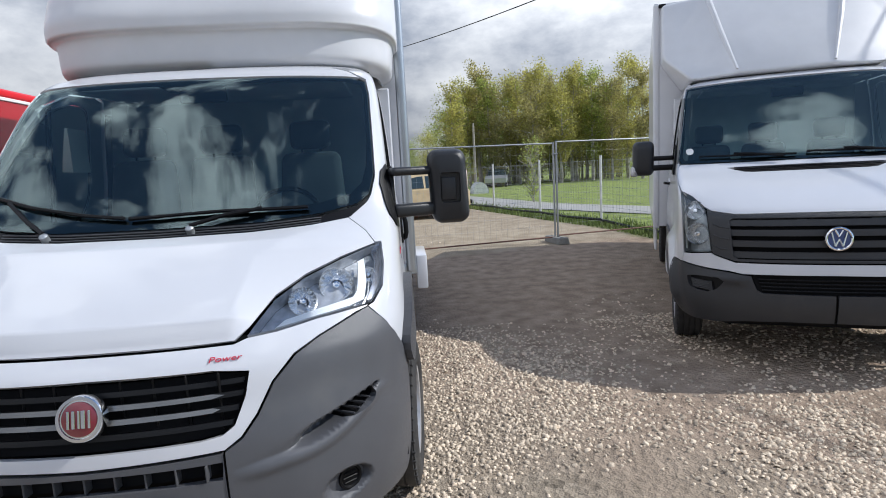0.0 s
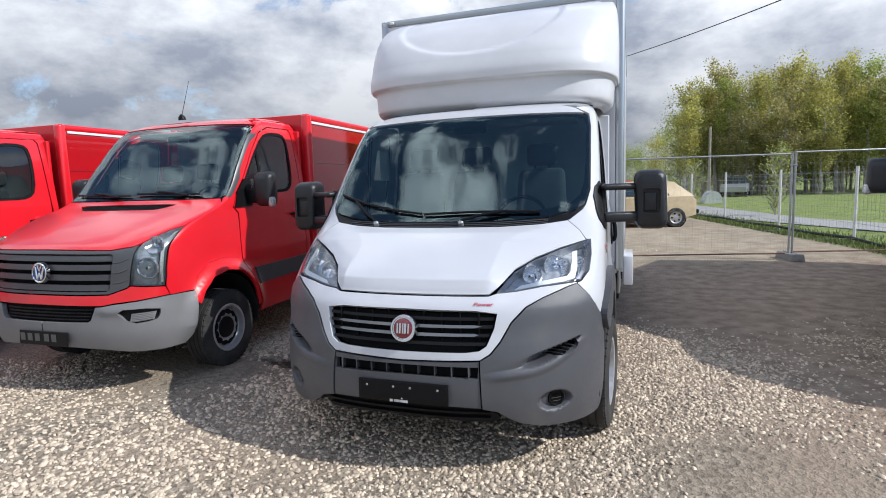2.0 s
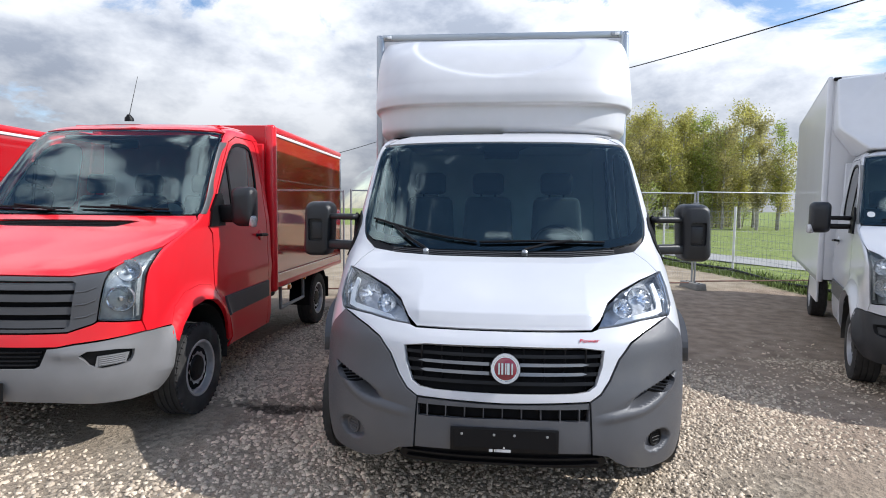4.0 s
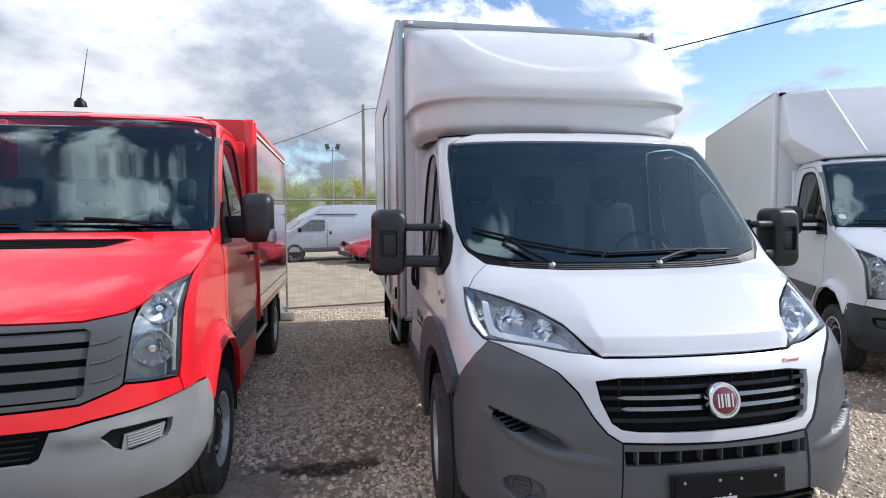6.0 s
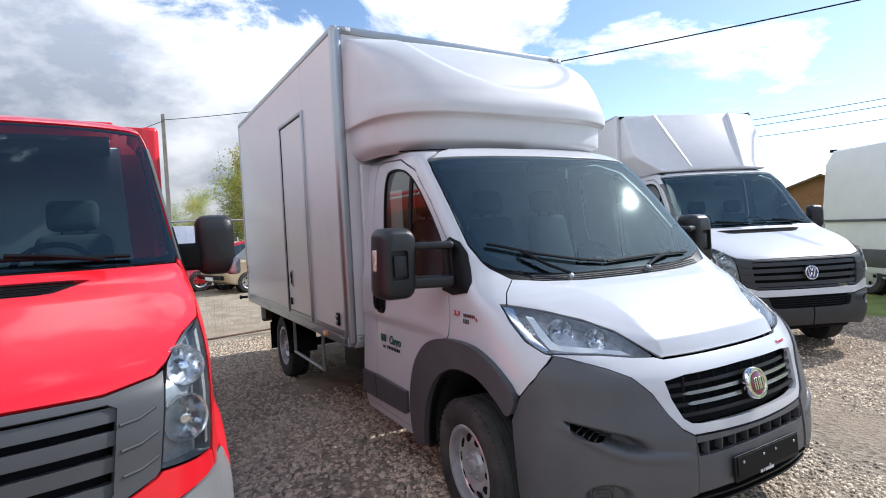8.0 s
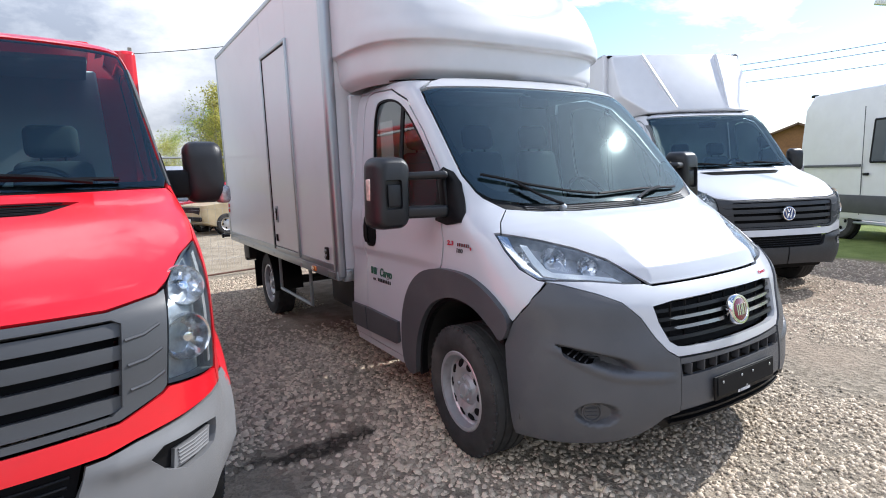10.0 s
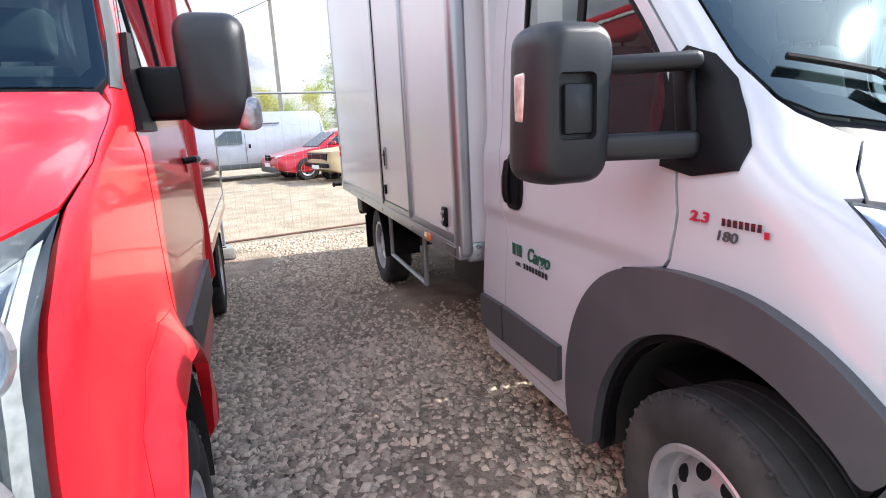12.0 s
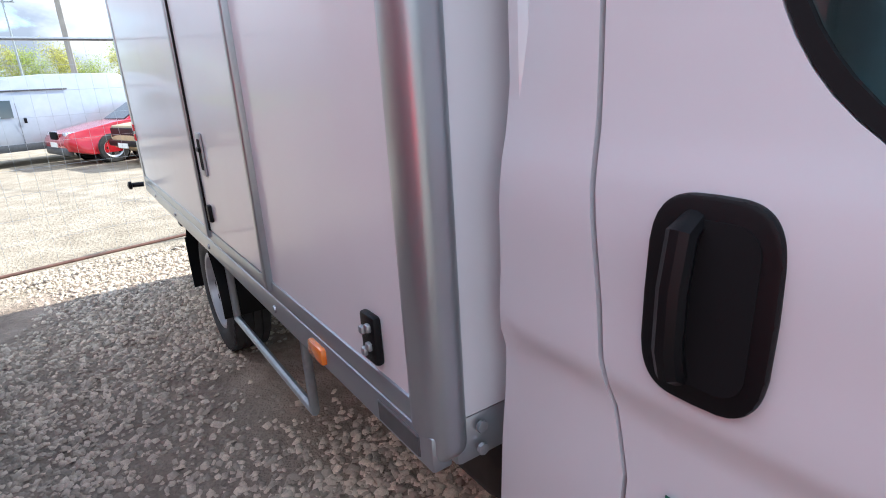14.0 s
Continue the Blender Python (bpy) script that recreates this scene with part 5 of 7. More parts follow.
# the box
BX0, BX1, BY0, BY1, BZ0, BZ1 = -1.165, 1.14, 2.52, 6.55, 0.80, 3.23
body = new("box_body")
body.parent = fiat
body["label"] = "white panel cargo box with aluminium edges"
bw, bl, bh = BX1 - BX0, BY1 - BY0, BZ1 - BZ0
bcx = (BX0 + BX1) / 2
part("box_front", box((bw - 0.10, 0.03, bh - 0.1), (bcx, BY0 + 0.018, (BZ0 + BZ1) / 2), 0.004, 1), M_BOXWHITE, body)
part("box_roof", box((bw - 0.06, bl - 0.06, 0.03), (bcx, (BY0 + BY1) / 2, BZ1 - 0.02), 0.004, 1), M_BOXWHITE, body)
part("box_floor", box((bw - 0.06, bl - 0.06, 0.05), (bcx, (BY0 + BY1) / 2, BZ0 + 0.0), 0.004, 1), M_CHASSIS, body)
for x, s in ((BX0, -1), (BX1, 1)):
    cuts = [(BY0 + 0.06, 3.425), (4.265, BY1 - 0.05)] if s < 0 else [(BY0 + 0.06, BY1 - 0.05)]
    for a, b in cuts:
        part("side_panel", box((0.03, b - a, bh - 0.10), (x - s * 0.018, (a + b) / 2, (BZ0 + BZ1) / 2 + 0.03), 0.004, 1), M_BOXWHITE, body)
    if s < 0:
        part("side_panel", box((0.03, 0.84, 0.44), (x - s * 0.018, 3.845, 2.98), 0.004, 1), M_BOXWHITE, body)
    # bottom rail in two steps, top rail, corner posts
    part("bottom_rail", box((0.045, bl, 0.075), (x - s * 0.016, (BY0 + BY1) / 2, BZ0 + 0.005), 0.008, 2), M_ALU, body)
    part("bottom_flange", box((0.03, bl - 0.02, 0.05), (x - s * 0.012, (BY0 + BY1) / 2, BZ0 + 0.065), 0.006, 2), M_ALU, body)
    part("top_rail", box((0.05, bl, 0.055), (x - s * 0.02, (BY0 + BY1) / 2, BZ1 - 0.018), 0.012, 2), M_ALU, body)
    part("corner_post", box((0.085, 0.10, bh + 0.03), (x - s * 0.036, BY0 + 0.04, (BZ0 + BZ1) / 2 - 0.01), 0.032, 4), M_ALU, body)
    part("rear_post", box((0.07, 0.07, bh), (x - s * 0.03, BY1 - 0.02, (BZ0 + BZ1) / 2), 0.015, 2), M_ALU, body)
part("side_skirt", box((0.085, 0.55, 0.27), (1.188, 2.82, 0.775), 0.014, 2), M_WHITE, body)
part("top_front_rail", box((bw - 0.1, 0.05, 0.06), (bcx, BY0 + 0.02, BZ1 - 0.02), 0.012, 2), M_ALU, body)
part("bottom_front_rail", box((bw - 0.1, 0.05, 0.10), (bcx, BY0 + 0.03, BZ0 + 0.0), 0.012, 2), M_ALU, body)
for x in (BX0 + 0.11, BX1 - 0.12):
    lp = part("marker_lamp", box((0.075, 0.035, 0.04), (x, BY0 - 0.005, BZ1 - 0.02), 0.012, 2), M_ALU, body)
    part("marker_lens", box((0.04, 0.012, 0.026), (x + 0.012, BY0 - 0.024, BZ1 - 0.02), 0.006, 2), M_LED, lp)
# side door let into the shaded flank
X = BX0
dz0, dz1 = 0.885, 2.76
fy0, fy1 = 3.43, 4.26
for y in (fy0, fy1):
    part("door_frame", box((0.05, 0.038, dz1 - dz0 + 0.05), (X + 0.008, y, (dz0 + dz1) / 2), 0.008, 2), M_ALU, body)
part("door_frame", box((0.05, fy1 - fy0, 0.038), (X + 0.008, (fy0 + fy1) / 2, dz1 + 0.01), 0.008, 2), M_ALU, body)
sd = part("side_door", box((0.03, fy1 - fy0 - 0.05, dz1 - dz0 - 0.02), (X + 0.012, (fy0 + fy1) / 2, (dz0 + dz1) / 2), 0.004, 1), M_BOXWHITE, fiat, "white side loading door")
for y in (fy0 + 0.03, fy1 - 0.03):
    part("door_gasket", box((0.012, 0.016, dz1 - dz0 - 0.02), (X - 0.004, y, (dz0 + dz1) / 2), 0.004, 1), M_RUBBER_SEAL, sd)
part("door_gasket", box((0.012, fy1 - fy0 - 0.06, 0.016), (X - 0.004, (fy0 + fy1) / 2, dz1 - 0.012), 0.004, 1), M_RUBBER_SEAL, sd)


def latch(y, z, w, h, parent):
    t = part("door_latch", prism(rounded(h, w, 0.008), 0.008, Matrix(((0, 0, -1, X - 0.004), (0, -1, 0, y), (1, 0, 0, z), (0, 0, 0, 1))), 0.002), M_ZINC, parent)
    part("latch_pocket", prism(rounded(h * 0.72, w * 0.66, 0.006), 0.003, Matrix(((0, 0, -1, X - 0.010), (0, -1, 0, y), (1, 0, 0, z), (0, 0, 0, 1)))), M_DARK, parent)
    part("latch_grip", box((0.012, w * 0.55, 0.02), (X - 0.016, y, z + h * 0.12), 0.004, 1), M_BLACK, parent)
    return t


latch(4.09, 1.225, 0.075, 0.165, sd)
part("key_lock", box((0.02, 0.035, 0.07), (X - 0.008, 4.135, 0.985), 0.006, 2), M_BLACK, sd)
lk = part("heater_socket", box((0.02, 0.062, 0.105), (X - 0.006, 2.72, 0.966), 0.008, 2), M_BLACK, body)
for dy, dz in ((-0.012, 0.028), (0.014, 0.016), (-0.010, -0.012), (0.012, -0.03)):
    part("socket_stud", box((0.014, 0.018, 0.018), (X - 0.018, 2.72 + dy, 0.966 + dz), 0.005, 2), M_ZINC, lk)
part("side_marker", box((0.022, 0.095, 0.045), (X - 0.010, 3.045, 0.806), 0.008, 2), M_ORANGE, body, "orange side marker lamp")
part("side_reflector", box((0.012, 0.16, 0.05), (X - 0.004, 2.64, 0.805), 0.004, 1), M_LAMP_DARK, body)
for y in (3.40, 4.32, 5.2, 6.0):
    part("rivet_plate", lathe([(0.013, 0), (0.011, 0.006), (0, 0.008)], 10, Matrix.Translation((X - 0.006, y, 0.805)) @ Matrix.Rotation(radians(-90), 4, "Y")), M_ZINC, body)
for z in (1.18, 1.25):
    part("rear_marker", box((0.014, 0.05, 0.05), (X - 0.012, 6.45, z), 0.005, 1), M_REDLENS, body)
bm = box((2.0, 0.10, 0.12), (0, 6.52, 0.52), 0.01, 1)
part("underrun_bar", bm, M_CHASSIS, body)
bm = box((0.14, 0.30, 0.26), (-0.95, 6.35, 0.64), 0.02, 2)
part("lift_bracket", bm, M_CHASSIS, body)
bm = tube([(X - 0.02, 6.50, 0.83), (X - 0.10, 6.52, 0.83)], 0.018, 8)
lathe([(0.0, 0.0), (0.03, 0.01), (0.03, 0.03), (0.0, 0.04)], 14, Matrix.Translation((X - 0.09, 6.52, 0.83)) @ Matrix.Rotation(radians(-90), 4, "Y"), bm)
part("end_lamp", bm, M_BLACK, body)
for y in (2.56, 2.60):
    part("frame_bolt", lathe([(0.012, 0), (0.012, 0.008), (0, 0.01)], 8, Matrix.Translation((X + 0.10, BY0 - 0.004, BZ0 - 0.02 + (y - 2.56) * 1.2)) @ Matrix.Rotation(radians(90), 4, "X")), M_ZINC, body)


# ---- three forward-nosed flat front vans of one model ----
crafter_shell = Shell([
    (0.25, 0.14, 0.90, 0.50, 2.6), (0.35, 0.04, 0.945, 0.55, 2.6), (0.55, 0.0, 0.98, 0.55, 2.6), (0.75, 0.02, 0.985, 0.54, 2.6), (0.90, 0.05, 0.985, 0.50, 2.7),
    (1.05, 0.07, 0.985, 0.48, 2.8), (1.15, 0.10, 0.985, 0.46, 2.8), (1.20, 0.15, 0.985, 0.42, 2.8), (1.25, 0.24, 0.985, 0.36, 2.8), (1.335, 0.44, 0.983, 0.25, 2.8),
    (1.43, 0.70, 0.98, 0.2, 2.9), (1.50, 0.90, 0.975, 0.2, 3.0), (1.56, 1.0, 0.965, 0.2, 3.0), (1.9, 1.28, 0.925, 0.22, 3.0), (2.25, 1.57, 0.87, 0.25, 3.0),
    (2.33, 1.68, 0.84, 0.28, 2.8), (2.39, 1.92, 0.76, 0.3, 2.6)])


def swell(p):
    """Flared arches over the front wheels, a soft waist line, the bumper's shoulder."""
    x, y, z = p[..., 0], p[..., 1], p[..., 2]
    r = np.hypot(y - 1.0, z - 0.42)
    out = np.zeros(p.shape)
    k = np.clip((np.abs(x) - 0.9) / 0.05, 0, 1)
    out[..., 0] = np.sign(x) * k * (0.068 * np.exp(-((r - 0.47) / 0.085) ** 2) * np.clip((z - 0.3) / 0.2, 0, 1) + 0.012 * np.exp(-((z - 1.02) / 0.10) ** 2) * np.clip((y - 1.2) / 0.3, 0, 1))
    out[..., 1] = -0.018 * np.exp(-((z - 0.70) / 0.04) ** 2) * np.clip((1.0 - np.abs(x)) / 0.2, 0, 1) * np.clip((np.abs(x) - 0.5) / 0.1, 0, 1)
    return out


crafter_skin = Shell(crafter_shell.r, bulge=swell)


def crafter_mirror(parent, s, reach):
    hd = new("door_mirror")
    hd.parent = parent
    x0 = 1.175 + reach
    o = rounded(0.20, 0.335, 0.055, 4)
    bm = bmesh.new()
    rings = []
    for t, sc in ((0.0, 0.93), (0.012, 1.0), (0.055, 1.0), (0.095, 0.93), (0.12, 0.78), (0.13, 0.5)):
        rings.append([bm.verts.new((s * (x0 + a * sc), 1.50 - t, 1.625 + b * sc)) for a, b in o])
    for a, b in zip(rings, rings[1:]):
        for i in range(len(o)):
            bm.faces.new((a[i], a[(i + 1) % len(o)], b[(i + 1) % len(o)], b[i]))
    bm.faces.new(rings[-1])
    part("mirror_shell", bm, M_MIRROR_SHELL, hd, sharp=50)
    part("mirror_glass", prism(rounded(0.17, 0.30, 0.045, 4), 0.006, Matrix.Translation((s * x0, 1.512, 1.625)) @ Matrix.Rotation(radians(90), 4, "X")), M_MIRROR, hd)
    bm = box((0.16 + reach, 0.08, 0.055 if reach else 0.15), (s * (x0 - 0.13 - reach / 2), 1.44, 1.53 if reach else 1.565), 0.024, 3)
    part("mirror_arm", bm, M_BLACK, hd)
    if reach:
        part("mirror_arm", box((0.14 + reach, 0.05, 0.045), (s * (x0 - 0.13 - reach / 2), 1.44, 1.62), 0.018, 3), M_BLACK, hd)
    loop = fl(1.22, 1.46, 1.47, 1.46, 1.50, 1.56, 1.50, 1.74, 1.42, 1.73, 1.29, 1.60)
    d = panel(crafter_shell, [loop], off=0.018, rim=0.03, shrink=0.0)
    panel_part("mirror_base", d if s > 0 else flipped(d), M_BLACK, hd)
    part("side_repeater", box((0.065, 0.085, 0.10), (s * (x0 + 0.082), 1.425, 1.50), 0.024, 3, Matrix.Rotation(radians(s * 25), 4, "Z")), M_REPEATER_CLEAR, hd, "clear side repeater")
    return hd


M_REPEATER_CLEAR = mat("clear_repeater_lens", (0.38, 0.38, 0.39), 0.1, 0.3, coat=1.0, var=0.4, var_scale=40.0)


def crafter_cab(parent, paint, bumper, grille_mat, reach, plate):
    sh = crafter_shell
    panel_part("bonnet", panel(sh, [both(fr(0, 1.184, 0.3, 1.182, 0.62, 1.178, 0.77, 1.200, 0.812, 1.2285, 0.885, 1.3015, 0.955, 1.3395, 0.9725, 1.40, 0.9605, 1.5165, 0.935, 1.549, 0.5, 1.546, 0, 1.548)),
                                    both(fr(0, 1.466, 0.40, 1.466, 0.46, 1.470, 0.585, 1.506, 0.5, 1.510, 0, 1.513))], step=0.035, shrink=0.001), paint, parent)
    vent = both(fr(0, 1.466, 0.40, 1.466, 0.46, 1.470, 0.585, 1.506, 0.5, 1.510, 0, 1.513))
    panel_part("bonnet_vent", panel(sh, [vent], off=-0.014, rim=0.0, shrink=0.0), M_DARK, parent, "black air vent in the bonnet")
    for k in range(4):
        z = 1.472 + k * 0.0115
        part("vent_slat", ribbon(sh, fr(-0.42 - k * 0.035, z, 0, z, 0.42 + k * 0.035, z), 0.004, -0.003), M_BLACK, parent)
    hl = fr(0.775, 0.897, 0.795, 1.06, 0.803, 1.15, 0.818, 1.225, 0.85, 1.265, 0.90, 1.308, 0.958, 1.335, 0.962, 1.25, 0.960, 1.10, 0.955, 0.95, 0.948, 0.872)
    wing = fr(0.953, 0.866, 0.962, 0.79) + fl(0.60, 0.79, 0.57, 0.70, 0.585, 0.78, 0.66, 0.90, 0.80, 0.985, 1.0, 1.012, 1.20, 0.985, 1.262, 0.94, 1.262, 1.40, 1.20, 1.46, 1.28, 1.60, 1.40, 1.72, 1.62, 2.02, 1.80, 2.215, 1.98, 2.285, 2.40, 2.29, 2.50, 2.30, 2.50, 2.36, 2.0, 2.36) \
        + fr(0.80, 2.325, 0.85, 2.29, 0.872, 2.20, 0.90, 1.95, 0.935, 1.70, 0.955, 1.59, 0.945, 1.552, 0.962, 1.518, 0.974, 1.40, 0.963, 1.341, 0.9665, 1.25, 0.9645, 1.10, 0.9595, 0.95)
    pair("wing", crafter_skin, [wing], paint, parent, step=0.045, shrink=0.001)
    panel_part("roof", panel(sh, [both(fr(0, 2.308, 0.5, 2.304, 0.80, 2.296, 0.845, 2.292, 0.79, 2.33, 0.72, 2.355) + fl(2.2, 2.365, 2.4, 2.388) + fr(0.5, 2.388, 0, 2.388))], step=0.05), paint, parent)
    part("roof_top", box((1.44, 0.56, 0.02), (0, 2.26, 2.380), 0.008, 1), paint, parent)
    # grille
    opening = both(fr(0, 0.855, 0.60, 0.855, 0.63, 0.875, 0.655, 1.13, 0.63, 1.145, 0, 1.148))
    panel_part("grille_frame", panel(sh, [both(fr(0, 0.830, 0.38, 0.830, 0.62, 0.832, 0.752, 0.878, 0.768, 0.895, 0.788, 1.06, 0.797, 1.15, 0.800, 1.210, 0.77, 1.196, 0.62, 1.173, 0.3, 1.177, 0, 1.179)), opening], rim=0.03, step=0.03), grille_mat, parent)
    panel_part("grille_backing", panel(sh, [opening], off=-0.07, rim=0.0, shrink=0.0), M_DARK, parent)
    for z in (0.885, 0.965, 1.045, 1.118):
        wd = 0.635 + (z - 0.88) * 0.1
        d = panel(sh, [both(fr(0, z - 0.024, wd, z - 0.024, wd, z + 0.022, 0, z + 0.022))], off=-0.012, rim=0.04, shrink=0.0)
        panel_part("grille_slat", d, grille_mat, parent)
    for z in (0.93, 1.01, 1.09):                            # raised ribs on the frame's cheeks
        for s in (1, -1):
            part("cheek_rib", ribbon(sh, fr(s * 0.66, z - 0.012, s * 0.715, z - 0.006, s * 0.765, z + 0.016), 0.006, 0.0), grille_mat, parent)
    bt = Matrix.Translation((0.0, 0.036, 1.005)) @ Matrix.Rotation(radians(84), 4, "X")
    badge = part("badge", lathe([(0.0, -0.004), (0.066, -0.002), (0.068, 0.010), (0.074, 0.014), (0.082, 0.010), (0.084, -0.02)], 40, bt), M_CHROME, parent, "round chrome badge on blue")
    part("badge_field", lathe([(0.0, 0.001), (0.066, 0.002)], 36, bt), M_BLUE, badge)
    for x0, z0, x1, z1 in ((-0.045, 0.045, -0.022, -0.052), (-0.022, -0.052, 0.0, 0.0), (0.0, 0.0, 0.022, -0.052), (0.022, -0.052, 0.045, 0.045), (-0.022, 0.06, 0.0, 0.016), (0.022, 0.06, 0.0, 0.016)):
        part("badge_bar", tube([bt @ Vector((x0, z0, 0.006)), bt @ Vector((x1, z1, 0.006))], 0.007, 6), M_CHROME, badge)
    panel_part("front_band", panel(sh, [both(fr(0, 0.746, 0.574, 0.742, 0.655, 0.758, 0.81, 0.772, 0.960, 0.792, 0.950, 0.864, 0.775, 0.889, 0.752, 0.872, 0.62, 0.826, 0.38, 0.824, 0, 0.824))], step=0.035), paint, parent)
    intake = both(fr(0, 0.606, 0.45, 0.609, 0.488, 0.63, 0.522, 0.745, 0, 0.748))
    fog = smooth_loop(fr(0.67, 0.708, 0.93, 0.702, 0.925, 0.64, 0.905, 0.600, 0.765, 0.588), 1)
    bump = (fr(0, 0.405, 0.30, 0.402, 0.55, 0.385, 0.72, 0.355, 0.88, 0.34) + fl(0.50, 0.345, 0.555, 0.42, 0.575, 0.60, 0.60, 0.784) + fr(0.958, 0.786, 0.81, 0.766, 0.655, 0.752, 0.574, 0.738, 0.518, 0.734, 0.504, 0.69, 0.482, 0.632, 0.445, 0.613, 0, 0.610))
    panel_part("bumper", halves(crafter_skin, bump, [fog], step=0.03, rim=0.035), bumper, parent, "grey plastic bumper")
    panel_part("intake_backing", panel(sh, [intake], off=-0.05, rim=0.0, shrink=0.0), M_DARK, parent)
    for k in range(4):
        part("intake_bar", ribbon(sh, fr(-0.45 - k * 0.01, 0.632 + k * 0.026, 0, 0.632 + k * 0.026, 0.45 + k * 0.01, 0.632 + k * 0.026), 0.006, -0.03), M_BLACK, parent)
    for s in (1, -1):
        d = panel(sh, [fog], off=-0.03, rim=0.0, shrink=0.0)
        panel_part("fog_panel", d if s > 0 else flipped(d), M_BLACK, parent)
        d = panel(sh, [fr(0.765, 0.600, 0.90, 0.610, 0.912, 0.672, 0.775, 0.668)], off=-0.012, rim=0.02, shrink=0.0)
        panel_part("fog_blank", d if s > 0 else flipped(d), bumper, parent)
        for k in range(5):
            z = 0.611 + k * 0.0125
            part("fog_rib", ribbon(sh, fr(s * 0.785, z, s * 0.84, z + 0.002, s * 0.895, z + 0.006), 0.0035, -0.010), bumper, parent)
        headlamp(parent, sh, hl, s, [(0.880, 1.208, 0.068, 0.034), (0.870, 1.022, 0.076, 0.034)],
                 guide=fr(0.934, 0.90, 0.947, 0.90, 0.954, 1.10, 0.951, 1.31, 0.938, 1.30, 0.941, 1.10), depth=0.06, tray=M_LAMP_TRAY_D, guide_mat=M_LAMP_RIB, bowl_mat=M_REFLECTOR_D)
        crafter_mirror(parent, s, reach)
    if plate:
        pl = part("number_plate", box((0.53, 0.010, 0.115), (0.02, -0.012, 0.478), 0.004, 1, Matrix.Rotation(radians(-4), 4, "X")), M_BLACK, parent, "dark number plate holder")
        for x, w in ((-0.20, 0.05), (-0.12, 0.05), (-0.04, 0.05), (0.06, 0.05), (0.14, 0.05)):
            part("plate_bar", box((w, 0.003, 0.06), (x, -0.019, 0.485), 0, 1), M_LAMP_DARK, pl)
    # glass
    ws = both(fr(0, 1.556, 0.5, 1.556, 0.93, 1.558, 0.948, 1.59, 0.93, 1.70, 0.895, 1.95, 0.866, 2.20, 0.845, 2.278, 0.80, 2.288, 0.5, 2.297, 0, 2.301))
    panel_part("windscreen", flatter(panel(sh, [ws], off=-0.002, rim=0.0), 0.7), G_WIND, parent, "windscreen reflecting clouds")
    panel_part("windscreen_border", panel(sh, [ws, both(fr(0, 1.585, 0.5, 1.585, 0.90, 1.589, 0.918, 1.615, 0.893, 1.80, 0.882, 1.95, 0.853, 2.20, 0.835, 2.262, 0.5, 2.281, 0, 2.285))], off=-0.006, rim=0.0, shrink=0.0), M_RUBBER_SEAL, parent)
    pair("pillar_trim", sh, [fr(0.952, 1.56, 0.972, 1.56, 0.95, 1.70, 0.915, 1.95, 0.885, 2.20, 0.868, 2.19, 0.90, 1.95, 0.936, 1.70)], M_LAMP_DARK, parent, off=0.004, rim=0.01, shrink=0.0)
    for a, b in ((-0.78, -0.05), (0.03, 0.74)):
        bl = part("wiper", ribbon(sh, fr(a, 1.600, (a + b) / 2, 1.592, b, 1.583), 0.010, 0.02), M_BLACK, parent)
        part("wiper_arm", ribbon(sh, fr(b - 0.10, 1.562, (a + b) / 2 + 0.05, 1.592, (a + b) / 2 - 0.1, 1.602), 0.011, 0.034), M_BLACK, bl)
    # doors
    door = fl(1.270, 0.94, 1.270, 1.405, 1.21, 1.462, 1.288, 1.60, 1.408, 1.718, 1.628, 2.015, 1.805, 2.208, 1.985, 2.278, 2.36, 2.284, 2.395, 2.25, 2.415, 1.6, 2.415, 0.40, 1.50, 0.39, 1.47, 0.50, 1.42, 0.66, 1.36, 0.80)
    win = smooth_loop(fl(1.36, 1.60, 1.42, 1.70, 1.62, 1.96, 1.82, 2.17, 1.98, 2.225, 2.22, 2.225, 2.28, 2.16, 2.29, 1.95, 2.265, 1.69, 2.18, 1.60, 2.0, 1.585), 1)
    for s in (1, -1):
        d = panel(crafter_skin, [door, win], step=0.045)
        dr = panel_part("door", d if s > 0 else flipped(d), paint, parent)
        d = panel(sh, [win, smooth_loop(fl(1.40, 1.625, 1.45, 1.70, 1.64, 1.945, 1.83, 2.145, 1.98, 2.195, 2.21, 2.195, 2.25, 2.15, 2.26, 1.95, 2.235, 1.71, 2.17, 1.63, 2.0, 1.612), 1)], off=-0.002, rim=0.01, shrink=0.0)
        panel_part("window_seal", d if s > 0 else flipped(d), M_RUBBER_SEAL, dr)
        d = panel(sh, [win], off=-0.010, rim=0.0, shrink=0.0)
        panel_part("side_window", d if s > 0 else flipped(d), G_SIDE, dr)
        d = panel(sh, [fl(1.69, 1.60, 1.72, 1.60, 1.72, 2.05, 1.69, 2.02)], off=-0.004, rim=0.012, shrink=0.0)
        panel_part("window_post", d if s > 0 else flipped(d), M_RUBBER_SEAL, dr)
        d = panel(crafter_skin, [fl(1.44, 0.855, 2.405, 0.872, 2.405, 0.70, 1.47, 0.675)], off=0.020, rim=0.04, shrink=0.004)
        panel_part("rub_strip", d if s > 0 else flipped(d), M_BUMPER_D, dr)
        bm = tube([(s * 0.985, 2.14, 1.345), (s * 1.025, 2.16, 1.35), (s * 1.03, 2.24, 1.35), (s * 1.03, 2.30, 1.345), (s * 0.985, 2.33, 1.34)], 0.014, 8)
        hn = part("door_handle", bm, M_BLACK, dr)
